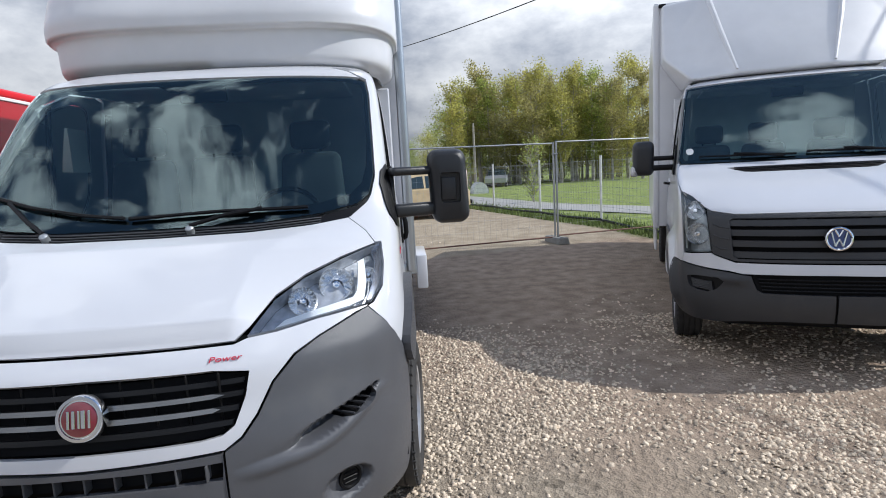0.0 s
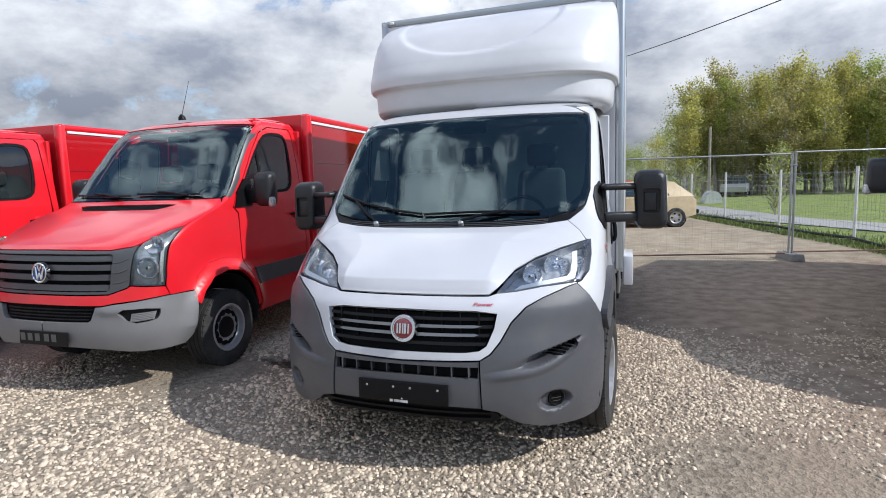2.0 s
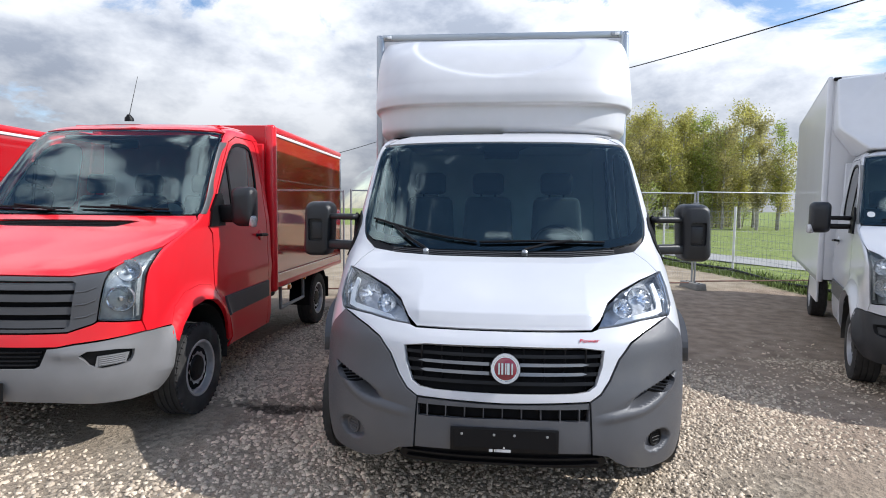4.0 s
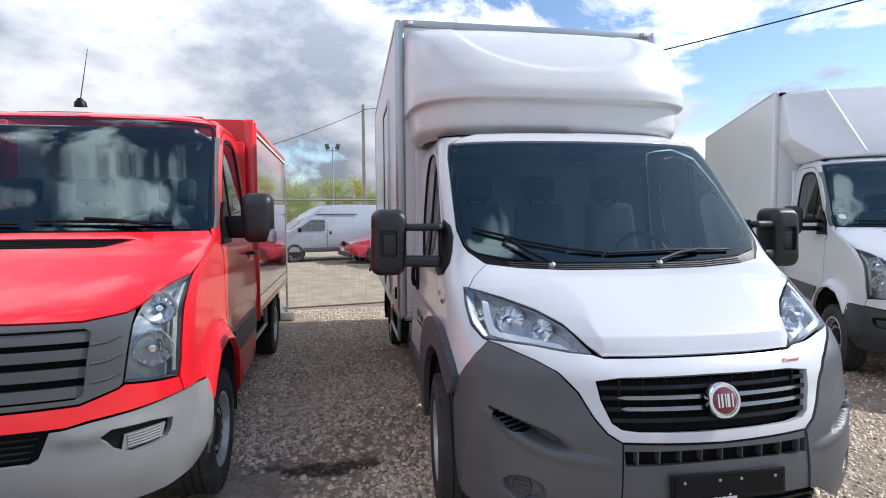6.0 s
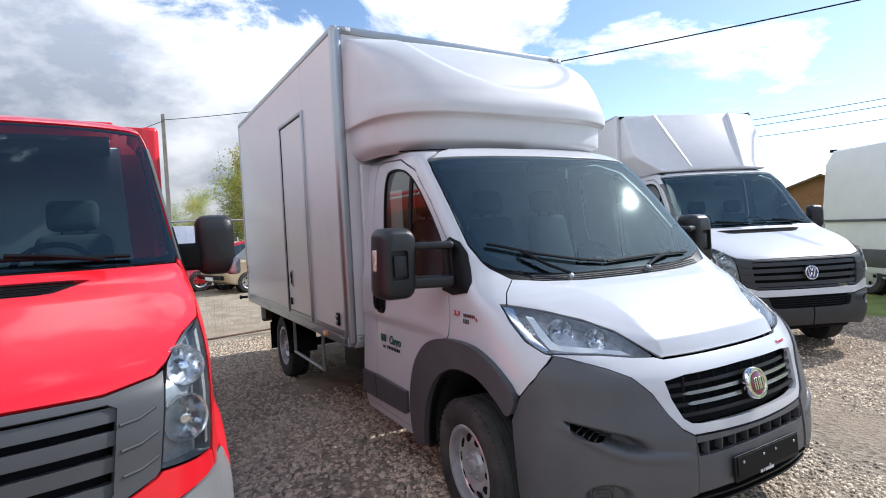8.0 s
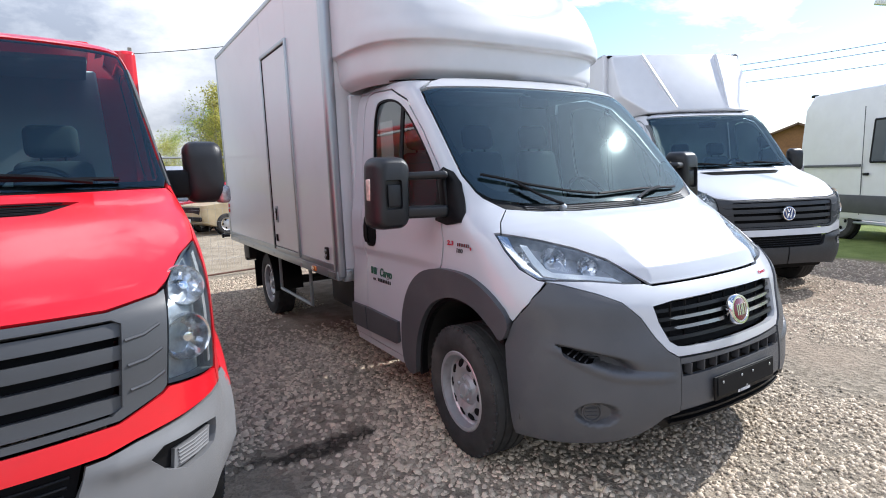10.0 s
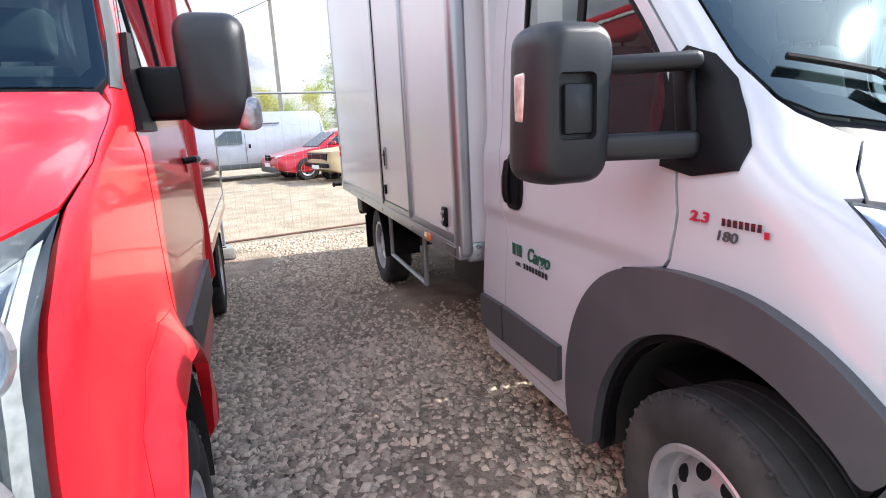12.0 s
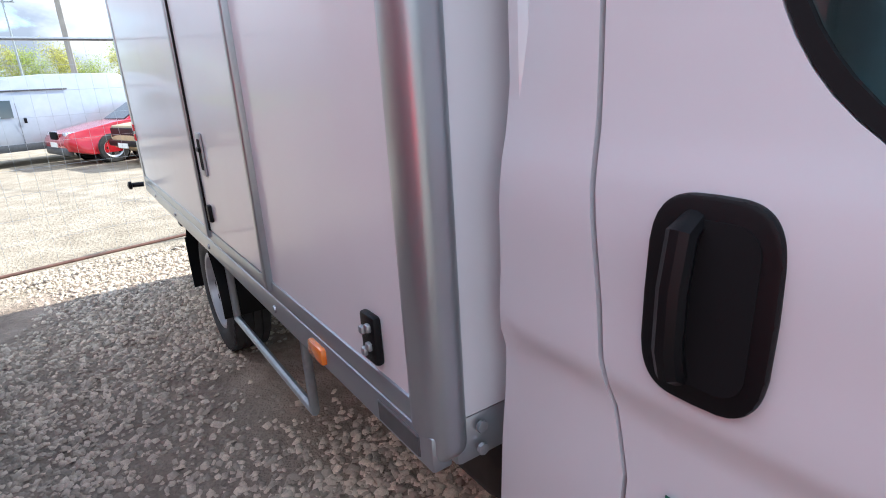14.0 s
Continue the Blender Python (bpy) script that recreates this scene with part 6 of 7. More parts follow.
        part("handle_cup", lathe([(0.0, 0.002), (0.045, 0.004), (0.052, 0.001), (0.054, -0.01)], 20, Matrix.Translation((s * 0.990, 2.235, 1.345)) @ Matrix.Rotation(radians(s * 90), 4, "Y")), paint, dr)
        bm = bmesh.new()
        for a0 in range(0, 13):
            q = [bm.verts.new((s * x, 1.0 + 0.425 * math.cos(t), 0.42 + 0.44 * math.sin(t))) for t in (radians(a0 * 15 - 12), radians(a0 * 15 + 3)) for x in (1.01, 0.58)]
            bm.faces.new((q[0], q[1], q[3], q[2]))
        bmesh.ops.remove_doubles(bm, verts=bm.verts, dist=0.001)
        part("arch_liner", bm, M_CHASSIS, parent)
        part("arch_back", box((0.02, 1.0, 0.72), (s * 0.59, 1.0, 0.60), 0, 1), M_DARK, parent)
    pair("arch_lip", crafter_skin, [fl(0.57, 0.70, 0.585, 0.78, 0.66, 0.90, 0.80, 0.985, 1.0, 1.012, 1.20, 0.985, 1.262, 0.945, 1.345, 0.80, 1.405, 0.66, 1.45, 0.50, 1.43, 0.47, 1.38, 0.64, 1.31, 0.77, 1.20, 0.865, 1.0, 0.90, 0.80, 0.865, 0.68, 0.765, 0.62, 0.66)], paint, parent, rim=0.04, step=0.045, shrink=0.001)
    pair("cab_corner", crafter_skin, [fl(2.42, 0.40, 2.42, 1.6, 2.402, 2.25, 2.37, 2.288, 2.50, 2.296, 2.50, 0.40)], paint, parent)
    part("cab_back", box((1.86, 0.04, 1.75), (0, 2.49, 1.40), 0.01, 1), paint, parent)
    cab_interior(parent, 0.90, 1.22, 1.80, 2.44, 0.62, 1.50, 2.33, 1)
    part("engine_guard", box((1.4, 0.5, 0.28), (0, 0.52, 0.44), 0.05, 2), M_DARK, parent)
    part("cab_underside", box((1.74, 1.1, 0.2), (0, 1.95, 0.46), 0.03, 2), M_CHASSIS, parent)
    for s in (1, -1):
        part("chassis_rail", box((0.07, 5.3, 0.16), (s * 0.42, 3.1, 0.60), 0.01, 1), M_CHASSIS, parent)


def antenna(parent, y, z):
    a = part("roof_aerial", lathe([(0.04, 0.0), (0.036, 0.03), (0.012, 0.06), (0, 0.062)], 14, Matrix.Translation((0.0, y, z)) @ Matrix.Rotation(radians(8), 4, "X")), M_BLACK, parent)
    part("aerial_rod", tube([(0, y, z + 0.05), (0.0, y + 0.07, z + 0.24), (0.0, y + 0.14, z + 0.43)], [0.004, 0.003, 0.002], 6), M_BLACK, a)


red_van = thing("box_van", pose(-4.37, 1.985, 0, 0, 0, 1.2), "red box van with light grey bumper, parked on gravel", "van", "parked vans")
crafter_cab(red_van, M_RED, M_BUMPER_L, M_GRILLE_VW, 0.0, True)
antenna(red_van, 1.72, 2.385)
for s in (1, -1):
    wheel(red_van, (s * 0.90, 1.0, 0.355), s, 0.355, 0.22, 0.21, "cover")
    wheel(red_van, (s * 0.82, 4.40, 0.355), s, 0.355, 0.22, 0.21, "cover")
rb = new("box_body")
rb.parent = red_van
rb.scale, rb.location = (0.952, 1.23, 1.0), (0, -0.537, 0)
rb["label"] = "low glossy red cargo box"
for s in (1, -1):
    part("side_panel", box((0.03, 2.24, 1.52), (s * 1.0, 3.73, 1.66), 0.004, 1), M_REDBOX, rb)
    part("lower_panel", box((0.03, 2.24, 0.10), (s * 1.002, 3.73, 0.84), 0.004, 1), M_REDBOX, rb)
    part("corner_post", box((0.12, 0.080, 1.78), (s * 1.0, 2.575, 1.60), 0.036, 4), M_RED, rb)
    part("rear_post", box((0.05, 0.06, 1.70), (s * 0.995, 4.88, 1.63), 0.012, 2), M_ALU, rb)
    part("top_rail", box((0.06, 2.36, 0.07), (s * 0.992, 3.72, 2.452), 0.02, 3), M_RED, rb)
    part("light_strip", box((0.012, 2.22, 0.030), (s * 1.024, 3.75, 2.395), 0.004, 1), M_TEXT_WHITE, rb)
    part("bottom_rail", box((0.05, 2.34, 0.06), (s * 0.995, 3.72, 0.765), 0.012, 2), M_RED, rb)
    part("panel_joint", box((0.006, 2.22, 0.008), (s * 1.016, 3.73, 1.92), 0.001, 1), M_BADGE_RED, rb)
    part("side_guard", tube([(s * 0.93, 2.9, 0.72), (s * 0.93, 2.9, 0.46), (s * 0.93, 3.55, 0.46), (s * 0.93, 3.55, 0.72)], 0.022, 8), M_ZINC, rb)
    part("side_marker", lathe([(0.028, 0), (0.026, 0.03), (0.0, 0.036)], 14, Matrix.Translation((s * 0.96, 3.05, 0.68)) @ Matrix.Rotation(radians(s * 90), 4, "Y")), M_ORANGE, rb)
    part("side_marker", lathe([(0.022, 0), (0.02, 0.03), (0.0, 0.036)], 14, Matrix.Translation((s * 0.96, 3.5, 0.72)) @ Matrix.Rotation(radians(s * 90), 4, "Y")), M_ORANGE, rb)
    bm = bmesh.new()
    ring = []
    for k in range(15):
        a = radians(-8 + 196 * k / 14)
        ring.append([bm.verts.new((s * x, 4.40 + 0.425 * math.cos(a), 0.38 + 0.42 * math.sin(a))) for x in (0.925, 0.65)])
    for a, b in zip(ring, ring[1:]):
        bm.faces.new((a[0], a[1], b[1], b[0]))
    part("mudguard", bm, M_BLACK, red_van)
    part("mud_flap", box((0.26, 0.012, 0.30), (s * 0.80, 4.87, 0.45), 0.004, 1), M_BLACK, red_van)
part("box_front", box((1.92, 0.03, 1.72), (0, 2.565, 1.62), 0.004, 1), M_RED, rb)
part("box_roof", box((1.98, 2.34, 0.03), (0, 3.73, 2.468), 0.004, 1), M_RED, rb)
part("box_floor", box((1.94, 2.28, 0.06), (0, 3.72, 0.78), 0.004, 1), M_CHASSIS, rb)
part("box_rear", box((1.92, 0.03, 1.66), (0, 4.89, 1.62), 0.004, 1), M_REDBOX, rb)
part("under_box", box((0.9, 0.7, 0.3), (0, 3.4, 0.58), 0.03, 2), M_CHASSIS, rb)
far_red = copy_thing(red_van, pose(-7.33, 1.20, 0, 0, 0, 1.0))
far_red["label"] = "red box van with light grey bumper beside another red van"

# white sister van with a tall box, parked askew
white_van = thing("box_van", pose(2.85, 3.27, 0, 0, 0, -24.1), "white box van with dark bumper, parked askew on gravel", "van", "parked vans")
white_van.scale = (0.965, 0.965, 0.965)
crafter_cab(white_van, M_WHITE, M_BUMPER_B, M_BUMPER_B, 0.08, False)
for s in (1, -1):
    wheel(white_van, (s * 0.88, 1.0, 0.355), s, 0.355, 0.22, 0.21, "cover")
    wheel(white_van, (s * 0.90, 4.9, 0.355), s, 0.355, 0.22, 0.21, "cover")
panel_part("windscreen_sticker", panel(crafter_shell, [smooth_loop(fr(-0.885, 1.635, -0.825, 1.635, -0.825, 1.690, -0.885, 1.690), 2)], off=0.0015, rim=0.0, shrink=0.0), M_PAPER, white_van, "pale round windscreen sticker")
wb = new("box_body")
wb.parent = white_van
wb["label"] = "tall white cargo box"
wb.scale = (1, 1, 1.045)
for s in (1, -1):
    part("side_panel", box((0.03, 4.3, 2.36), (s * 1.125, 4.78, 2.0), 0.004, 1), M_BOXWHITE, wb)
    part("corner_post", box((0.07, 0.07, 2.44), (s * 1.11, 2.62, 1.98), 0.02, 3), M_BOXWHITE, wb)
    part("rear_post", box((0.07, 0.07, 2.44), (s * 1.11, 6.92, 1.98), 0.02, 3), M_ALU, wb)
    part("top_rail", box((0.05, 4.36, 0.05), (s * 1.115, 4.78, 3.185), 0.012, 2), M_ALU, wb)
    part("bottom_rail", box((0.05, 4.36, 0.07), (s * 1.115, 4.78, 0.80), 0.012, 2), M_ALU, wb)
    part("marker_lamp", box((0.08, 0.04, 0.04), (s * 1.05, 2.57, 3.17), 0.012, 2), M_BLACK, wb)
    part("side_skirt", box((0.03, 0.9, 0.26), (s * 1.11, 3.2, 0.62), 0.01, 1), M_BOXWHITE, wb)
part("box_front", box((2.2, 0.03, 2.40), (0, 2.61, 1.99), 0.004, 1), M_BOXWHITE, wb)
part("box_roof", box((2.22, 4.32, 0.03), (0, 4.78, 3.19), 0.004, 1), M_BOXWHITE, wb)
part("box_floor", box((2.2, 4.3, 0.06), (0, 4.78, 0.80), 0.004, 1), M_CHASSIS, wb)
part("box_rear", box((2.2, 0.03, 2.40), (0, 6.93, 1.99), 0.004, 1), M_BOXWHITE, wb)
fair = new("roof_fairing")
fair.parent = white_van
fair["label"] = "faceted white roof fairing"
fair.scale, fair.location = (1, 1, 1.175), (0, 0, -0.415)
bm = bmesh.new()
P = {}
for s in (1, -1):
    for k, (x, y, z) in dict(p=(0.38, 1.72, 2.39), q=(0.62, 2.42, 3.18), a=(0.80, 1.80, 2.37), b=(1.06, 2.15, 2.62), c=(1.06, 2.50, 3.16),
                             e=(1.06, 2.60, 3.17), g=(1.06, 2.60, 2.62), h=(0.85, 2.60, 2.36)).items():
        P[k, s] = bm.verts.new((s * x, y, z))
for s in (1, -1):
    for f in ("pab", "pbq", "bcq", "bgec", "ahgb", "qce"):
        vs = [P[k, s] for k in f]
        bm.faces.new(vs if s > 0 else vs[::-1])
for f in ("pq", "qe", "ah"):
    bm.faces.new([P[f[0], 1], P[f[1], 1], P[f[1], -1], P[f[0], -1]])
bm.faces.new([P["p", 1], P["a", 1], P["a", -1], P["p", -1]])
bmesh.ops.recalc_face_normals(bm, faces=bm.faces)
bmesh.ops.bevel(bm, geom=bm.edges[:], offset=0.03, segments=3, affect="EDGES", profile=0.5)
part("fairing_shell", bm, M_GRP, fair, sharp=60)
for s in (1, -1):
    part("fairing_ridge", tube([(s * 0.40, 1.755, 2.425), (s * 0.51, 2.07, 2.785), (s * 0.61, 2.40, 3.155)], [0.012, 0.024, 0.028], 10), M_GRP, fair)


# ---- vehicles further off ----
def section_loft(sections, name, material, parent, label="", sharp=40):
    """Skin between like outlines given as lists of points."""
    bm = bmesh.new()
    rings = [[bm.verts.new(p) for p in s] for s in sections]
    n = len(sections[0])
    for a, b in zip(rings, rings[1:]):
        for i in range(n):
            bm.faces.new((a[i], a[(i + 1) % n], b[(i + 1) % n], b[i]))
    bm.faces.new(rings[0][::-1]); bm.faces.new(rings[-1])
    return part(name, bm, material, parent, label, sharp)


def side_loft(outline_xz, half, name, material, parent, label="", edge=0.05, top=1.0, z_lo=0.5, z_hi=1.5, sharp=40):
    """A body from its side view: rounded towards both flanks, its half width falling to half*top between z_lo and z_hi."""
    cx = sum(p[0] for p in outline_xz) / len(outline_xz)
    cz = sum(p[1] for p in outline_xz) / len(outline_xz)

    def wid(z):
        t = min(max((z - z_lo) / (z_hi - z_lo), 0), 1)
        return half * (1 - (1 - top) * t)
    secs = []
    for k, ins in ((-1.0, edge), (-0.985, edge * 0.45), (-0.94, edge * 0.08), (-0.80, 0), (-0.4, -edge * 0.15), (0.4, -edge * 0.15), (0.80, 0), (0.94, edge * 0.08), (0.985, edge * 0.45), (1.0, edge)):
        ring = []
        for x, z in outline_xz:
            d = math.hypot(x - cx, z - cz)
            f = 1 - ins / max(d, 0.2)
            ring.append((cx + (x - cx) * f, k * wid(z), cz + (z - cz) * f))
        secs.append(ring)
    return section_loft(secs, name, material, parent, label, sharp)


def quad_panel(name, pts, thick, material, parent, label=""):
    """A thin plate through flat points in 3D."""
    bm = bmesh.new()
    f = bm.faces.new([bm.verts.new(p) for p in pts])
    bm.normal_update()
    r = bmesh.ops.extrude_face_region(bm, geom=[f])
    n = f.normal.copy()
    bmesh.ops.translate(bm, vec=n * thick, verts=[e for e in r["geom"] if isinstance(e, bmesh.types.BMVert)])
    return part(name, bm, material, parent, label)


M_SILVER = mat("silver_paint", (0.40, 0.42, 0.46), 0.3, 0.35, coat=0.6, var=0.05)
M_CARRED = mat("deep_red_paint", (0.42, 0.012, 0.02), 0.25, coat=0.8, var=0.05)
M_BEIGE = mat("faded_beige_paint", (0.47, 0.37, 0.22), 0.5, coat=0.2, var=0.12, dirt=(0.25, 0.13, 0.06), dirt_amount=0.5)
M_VANWHITE = mat("off_white_paint", (0.70, 0.70, 0.69), 0.32, coat=0.5, var=0.03, dirt=(0.4, 0.38, 0.34), dirt_amount=0.15)
G_FAR = mat("dark_window", (0.025, 0.04, 0.045), 0.05, spec=0.8)


def far_wheel(parent, x, y, r, out, light=True):
    """A simple road wheel for a car with its axle along y."""
    w = new("wheel"); w.parent = parent
    w.matrix_basis = Matrix.Translation((x, y, r)) @ Matrix.Rotation(radians(-90 if out > 0 else 90), 4, "X")
    part("tyre", lathe([(r * 0.62, -0.09), (r - 0.02, -0.1), (r, -0.06), (r, 0.06), (r - 0.03, 0.095), (r * 0.64, 0.095), (r * 0.62, 0.07)], 36, close=True), M_RUBBER, w)
    part("rim", lathe([(r * 0.64, 0.085), (r * 0.60, 0.07), (r * 0.52, 0.05), (r * 0.2, 0.065), (0, 0.07)], 30), M_STEEL if light else M_CHASSIS, w)
    for i in range(5):
        a = 2 * math.pi * i / 5
        part("rim_gap", lathe([(0.0, 0.072), (r * 0.10, 0.070)], 10, Matrix.Rotation(a, 4, "Z") @ Matrix.Translation((r * 0.40, 0, 0.0))), M_DARK, w)
    a = part("arch_gap", lathe([(r + 0.05, -0.03), (r + 0.05, 0.006), (r * 0.9, 0.006)], 36), M_DARK, w)


def facing(x, y, dx, dy):
    """Pose of a car (its nose along local +x) at a place, pointing along (dx, dy)."""
    return pose(x, y, gz(x, y), 0, 0, math.degrees(math.atan2(dy, dx)))


# silver high-roof panel van
sv = thing("panel_van", facing(-3.45, 20.47, -0.95, -0.30), "silver high-roof panel van on the sandy lot", "van", "cars on the lot")
side_loft([(2.38, 0.42), (2.40, 0.75), (2.28, 1.05), (1.72, 1.22), (1.60, 1.28), (0.98, 1.93), (0.55, 2.28), (0.30, 2.40), (-0.4, 2.46), (-2.05, 2.44), (-2.22, 2.30), (-2.36, 1.2), (-2.38, 0.45), (-2.2, 0.36), (2.1, 0.34)], 0.95, "body", M_SILVER, sv, "", 0.07, 0.84, 1.15, 2.4)
for s in (1, -1):
    quad_panel("door_window", [(1.38, s * 0.935, 1.22), (0.42, s * 0.935, 1.22), (0.40, s * 0.885, 1.72), (0.88, s * 0.885, 1.74), (1.30, s * 0.925, 1.36)], 0.012 * s, G_FAR, sv)
    part("door_handle", box((0.06, 0.02, 0.16), (0.22, s * 0.955, 1.12), 0.008, 2), M_BLACK, sv)
    part("door_mirror", box((0.10, 0.20, 0.20), (1.34, s * 1.06, 1.27), 0.04, 3), M_BLACK, sv)
    part("side_skirt", box((3.0, 0.02, 0.16), (-0.3, s * 0.955, 0.42), 0.008, 2), M_LAMP_DARK, sv)
    part("roof_seam", box((1.5, 0.025, 0.05), (-0.05, s * 0.865, 1.99), 0.012, 2), M_BUMPER_D, sv)
    part("door_seam", box((0.012, 0.006, 1.3), (0.34, s * 0.953, 0.98), 0, 1), M_BUMPER_D, sv)
    part("tail_lamp", box((0.05, 0.10, 0.55), (-2.33, s * 0.86, 1.25), 0.02, 2), M_REDLENS, sv)
    part("headlamp", box((0.34, 0.16, 0.24), (2.12, s * 0.78, 0.93), 0.06, 3), M_REFLECTOR, sv)
    for x in (1.50, -1.58):
        far_wheel(sv, x, s * 0.86, 0.33, s, False)
quad_panel("windscreen", [(1.60, -0.80, 1.32), (1.60, 0.80, 1.32), (0.99, 0.72, 1.92), (0.99, -0.72, 1.92)], 0.03, G_FAR, sv)
part("bumper", box((0.22, 1.80, 0.40), (2.32, 0, 0.56), 0.08, 3), M_BUMPER_D, sv)
for ob_ in sv.children:                                    # low-slung: squat above the wheels
    if ob_.type == "MESH":
        for v_ in ob_.data.vertices:
            v_.co.z = 0.7 + (v_.co.z - 0.7) * 0.757 if v_.co.z > 0.7 else v_.co.z

# red saloon
rs = thing("saloon_car", facing(-0.76, 19.02, -0.97, -0.24), "dark red saloon car on the sandy lot", "car", "cars on the lot")
side_loft([(2.20, 0.34), (2.24, 0.52), (2.15, 0.70), (1.2, 0.88), (0.85, 0.92), (-1.5, 0.98), (-2.15, 0.92), (-2.24, 0.70), (-2.2, 0.34), (-1.8, 0.24), (1.8, 0.22)], 0.885, "body", M_CARRED, rs, "", 0.06, 0.95, 0.5, 1.0)
side_loft([(0.98, 0.88), (0.25, 1.34), (-0.1, 1.44), (-0.75, 1.44), (-1.15, 1.36), (-1.75, 0.95)], 0.80, "cabin", M_CARRED, rs, "", 0.04, 0.74, 0.92, 1.44)
for s in (1, -1):
    quad_panel("side_window", [(0.66, s * 0.79, 0.98), (-0.25, s * 0.79, 0.98), (-0.25, s * 0.635, 1.37), (0.16, s * 0.65, 1.30)], 0.01 * s, G_FAR, rs)
    quad_panel("side_window", [(-0.33, s * 0.79, 0.98), (-1.3, s * 0.79, 1.0), (-1.05, s * 0.65, 1.31), (-0.33, s * 0.635, 1.37)], 0.01 * s, G_FAR, rs)
    part("headlamp", box((0.30, 0.34, 0.15), (2.02, s * 0.62, 0.66), 0.05, 3), M_REFLECTOR, rs)
    part("side_trim", box((1.4, 0.02, 0.09), (0.0, s * 0.885, 0.45), 0.008, 2), M_BUMPER_D, rs)
    part("door_mirror", box((0.12, 0.18, 0.12), (0.52, s * 0.95, 1.00), 0.04, 3), M_CARRED, rs)
    for x in (1.34, -1.30):
        far_wheel(rs, x, s * 0.81, 0.32, s)
quad_panel("windscreen", [(0.94, -0.68, 0.93), (0.94, 0.68, 0.93), (0.30, 0.58, 1.33), (0.30, -0.58, 1.33)], 0.012, G_FAR, rs)
part("bumper", box((0.16, 1.60, 0.18), (2.17, 0, 0.33), 0.06, 3), M_BUMPER_D, rs)
part("grille", box((0.04, 0.50, 0.17), (2.21, 0, 0.66), 0.02, 2), M_DARK, rs)
part("number_plate", box((0.02, 0.52, 0.11), (2.245, 0, 0.47), 0.004, 1), M_PAPER, rs)

# old beige hatchback
bh_ = thing("hatchback_car", facing(0.10, 17.20, -0.965, -0.264), "old faded beige hatchback on the sandy lot", "car", "cars on the lot")
side_loft([(1.80, 0.36), (1.85, 0.60), (1.80, 0.82), (0.95, 0.90), (-1.72, 0.93), (-1.84, 0.80), (-1.84, 0.36), (-1.5, 0.26), (1.5, 0.24)], 0.80, "body", M_BEIGE, bh_, "", 0.04, 0.96, 0.5, 0.95)
side_loft([(0.92, 0.88), (0.38, 1.34), (0.2, 1.40), (-1.05, 1.39), (-1.25, 1.34), (-1.80, 0.92)], 0.74, "cabin", M_BEIGE, bh_, "", 0.035, 0.80, 0.9, 1.4)
for s in (1, -1):
    quad_panel("side_window", [(0.66, s * 0.735, 0.96), (-0.35, s * 0.735, 0.96), (-0.35, s * 0.615, 1.32), (0.30, s * 0.62, 1.29)], 0.01 * s, G_FAR, bh_)
    quad_panel("side_window", [(-0.42, s * 0.735, 0.96), (-1.05, s * 0.735, 0.96), (-0.86, s * 0.62, 1.30), (-0.42, s * 0.615, 1.32)], 0.01 * s, G_FAR, bh_)
    part("headlamp", lathe([(0.0, 0.02), (0.075, 0.015), (0.085, 0.0), (0.085, -0.03)], 20, Matrix.Translation((1.83, s * 0.60, 0.68)) @ Matrix.Rotation(radians(90), 4, "Y")), M_REFLECTOR, bh_)
    part("tail_lamp", box((0.03, 0.22, 0.14), (-1.84, s * 0.60, 0.72), 0.01, 2), M_REDLENS, bh_)
    for x in (1.15, -1.22):
        far_wheel(bh_, x, s * 0.74, 0.29, s)
quad_panel("windscreen", [(0.90, -0.64, 0.92), (0.90, 0.64, 0.92), (0.44, 0.56, 1.31), (0.44, -0.56, 1.31)], 0.012, G_FAR, bh_)
quad_panel("rear_window", [(-1.70, 0.60, 1.0), (-1.70, -0.60, 1.0), (-1.33, -0.54, 1.30), (-1.33, 0.54, 1.30)], 0.02, G_FAR, bh_)
part("grille", box((0.03, 1.40, 0.20), (1.835, 0, 0.68), 0.01, 1), M_BLACK, bh_)
for x in (1.86, -1.87):
    part("bumper", box((0.08, 1.58, 0.12), (x, 0, 0.46), 0.03, 2), M_BLACK, bh_)
part("number_plate", box((0.02, 0.50, 0.10), (1.905, 0, 0.42), 0.004, 1), M_PAPER, bh_)

# pale car, and a low white hoop standing in for a van front, far along the road
pc = thing("parked_car", facing(7.6, 44.0, -0.25, -1.0), "small pale car far beyond the fence", "car")
side_loft([(1.9, 0.35), (1.95, 0.7), (1.0, 0.92), (-1.8, 0.95), (-1.95, 0.6), (-1.8, 0.3)], 0.85, "body", M_SILVER, pc, "", 0.06)
side_loft([(0.9, 0.9), (0.2, 1.40), (-1.0, 1.42), (-1.6, 0.93)], 0.78, "cabin", G_FAR, pc, "", 0.05, 0.8, 0.9, 1.4)
for s in (1, -1):
    for x in (1.2, -1.2):
        far_wheel(pc, x, s * 0.78, 0.3, s)
gh = thing("greenhouse", pose(4.6, 33.2, 0.13), "small white hoop shape standing in for a distant van front on the grass", "greenhouse")
bm = bmesh.new()
ring = []
for k in range(13):
    a = math.pi * k / 12
    ring.append([bm.verts.new((0.46 * math.cos(a), y, 0.68 * math.sin(a))) for y in (-0.8, 0.8)])
for a, b in zip(ring, ring[1:]):
    bm.faces.new((a[0], a[1], b[1], b[0]))
for j in (0, 1):
    bm.faces.new([r[j] for r in ring])
part("cover", bm, M_PAPER, gh)
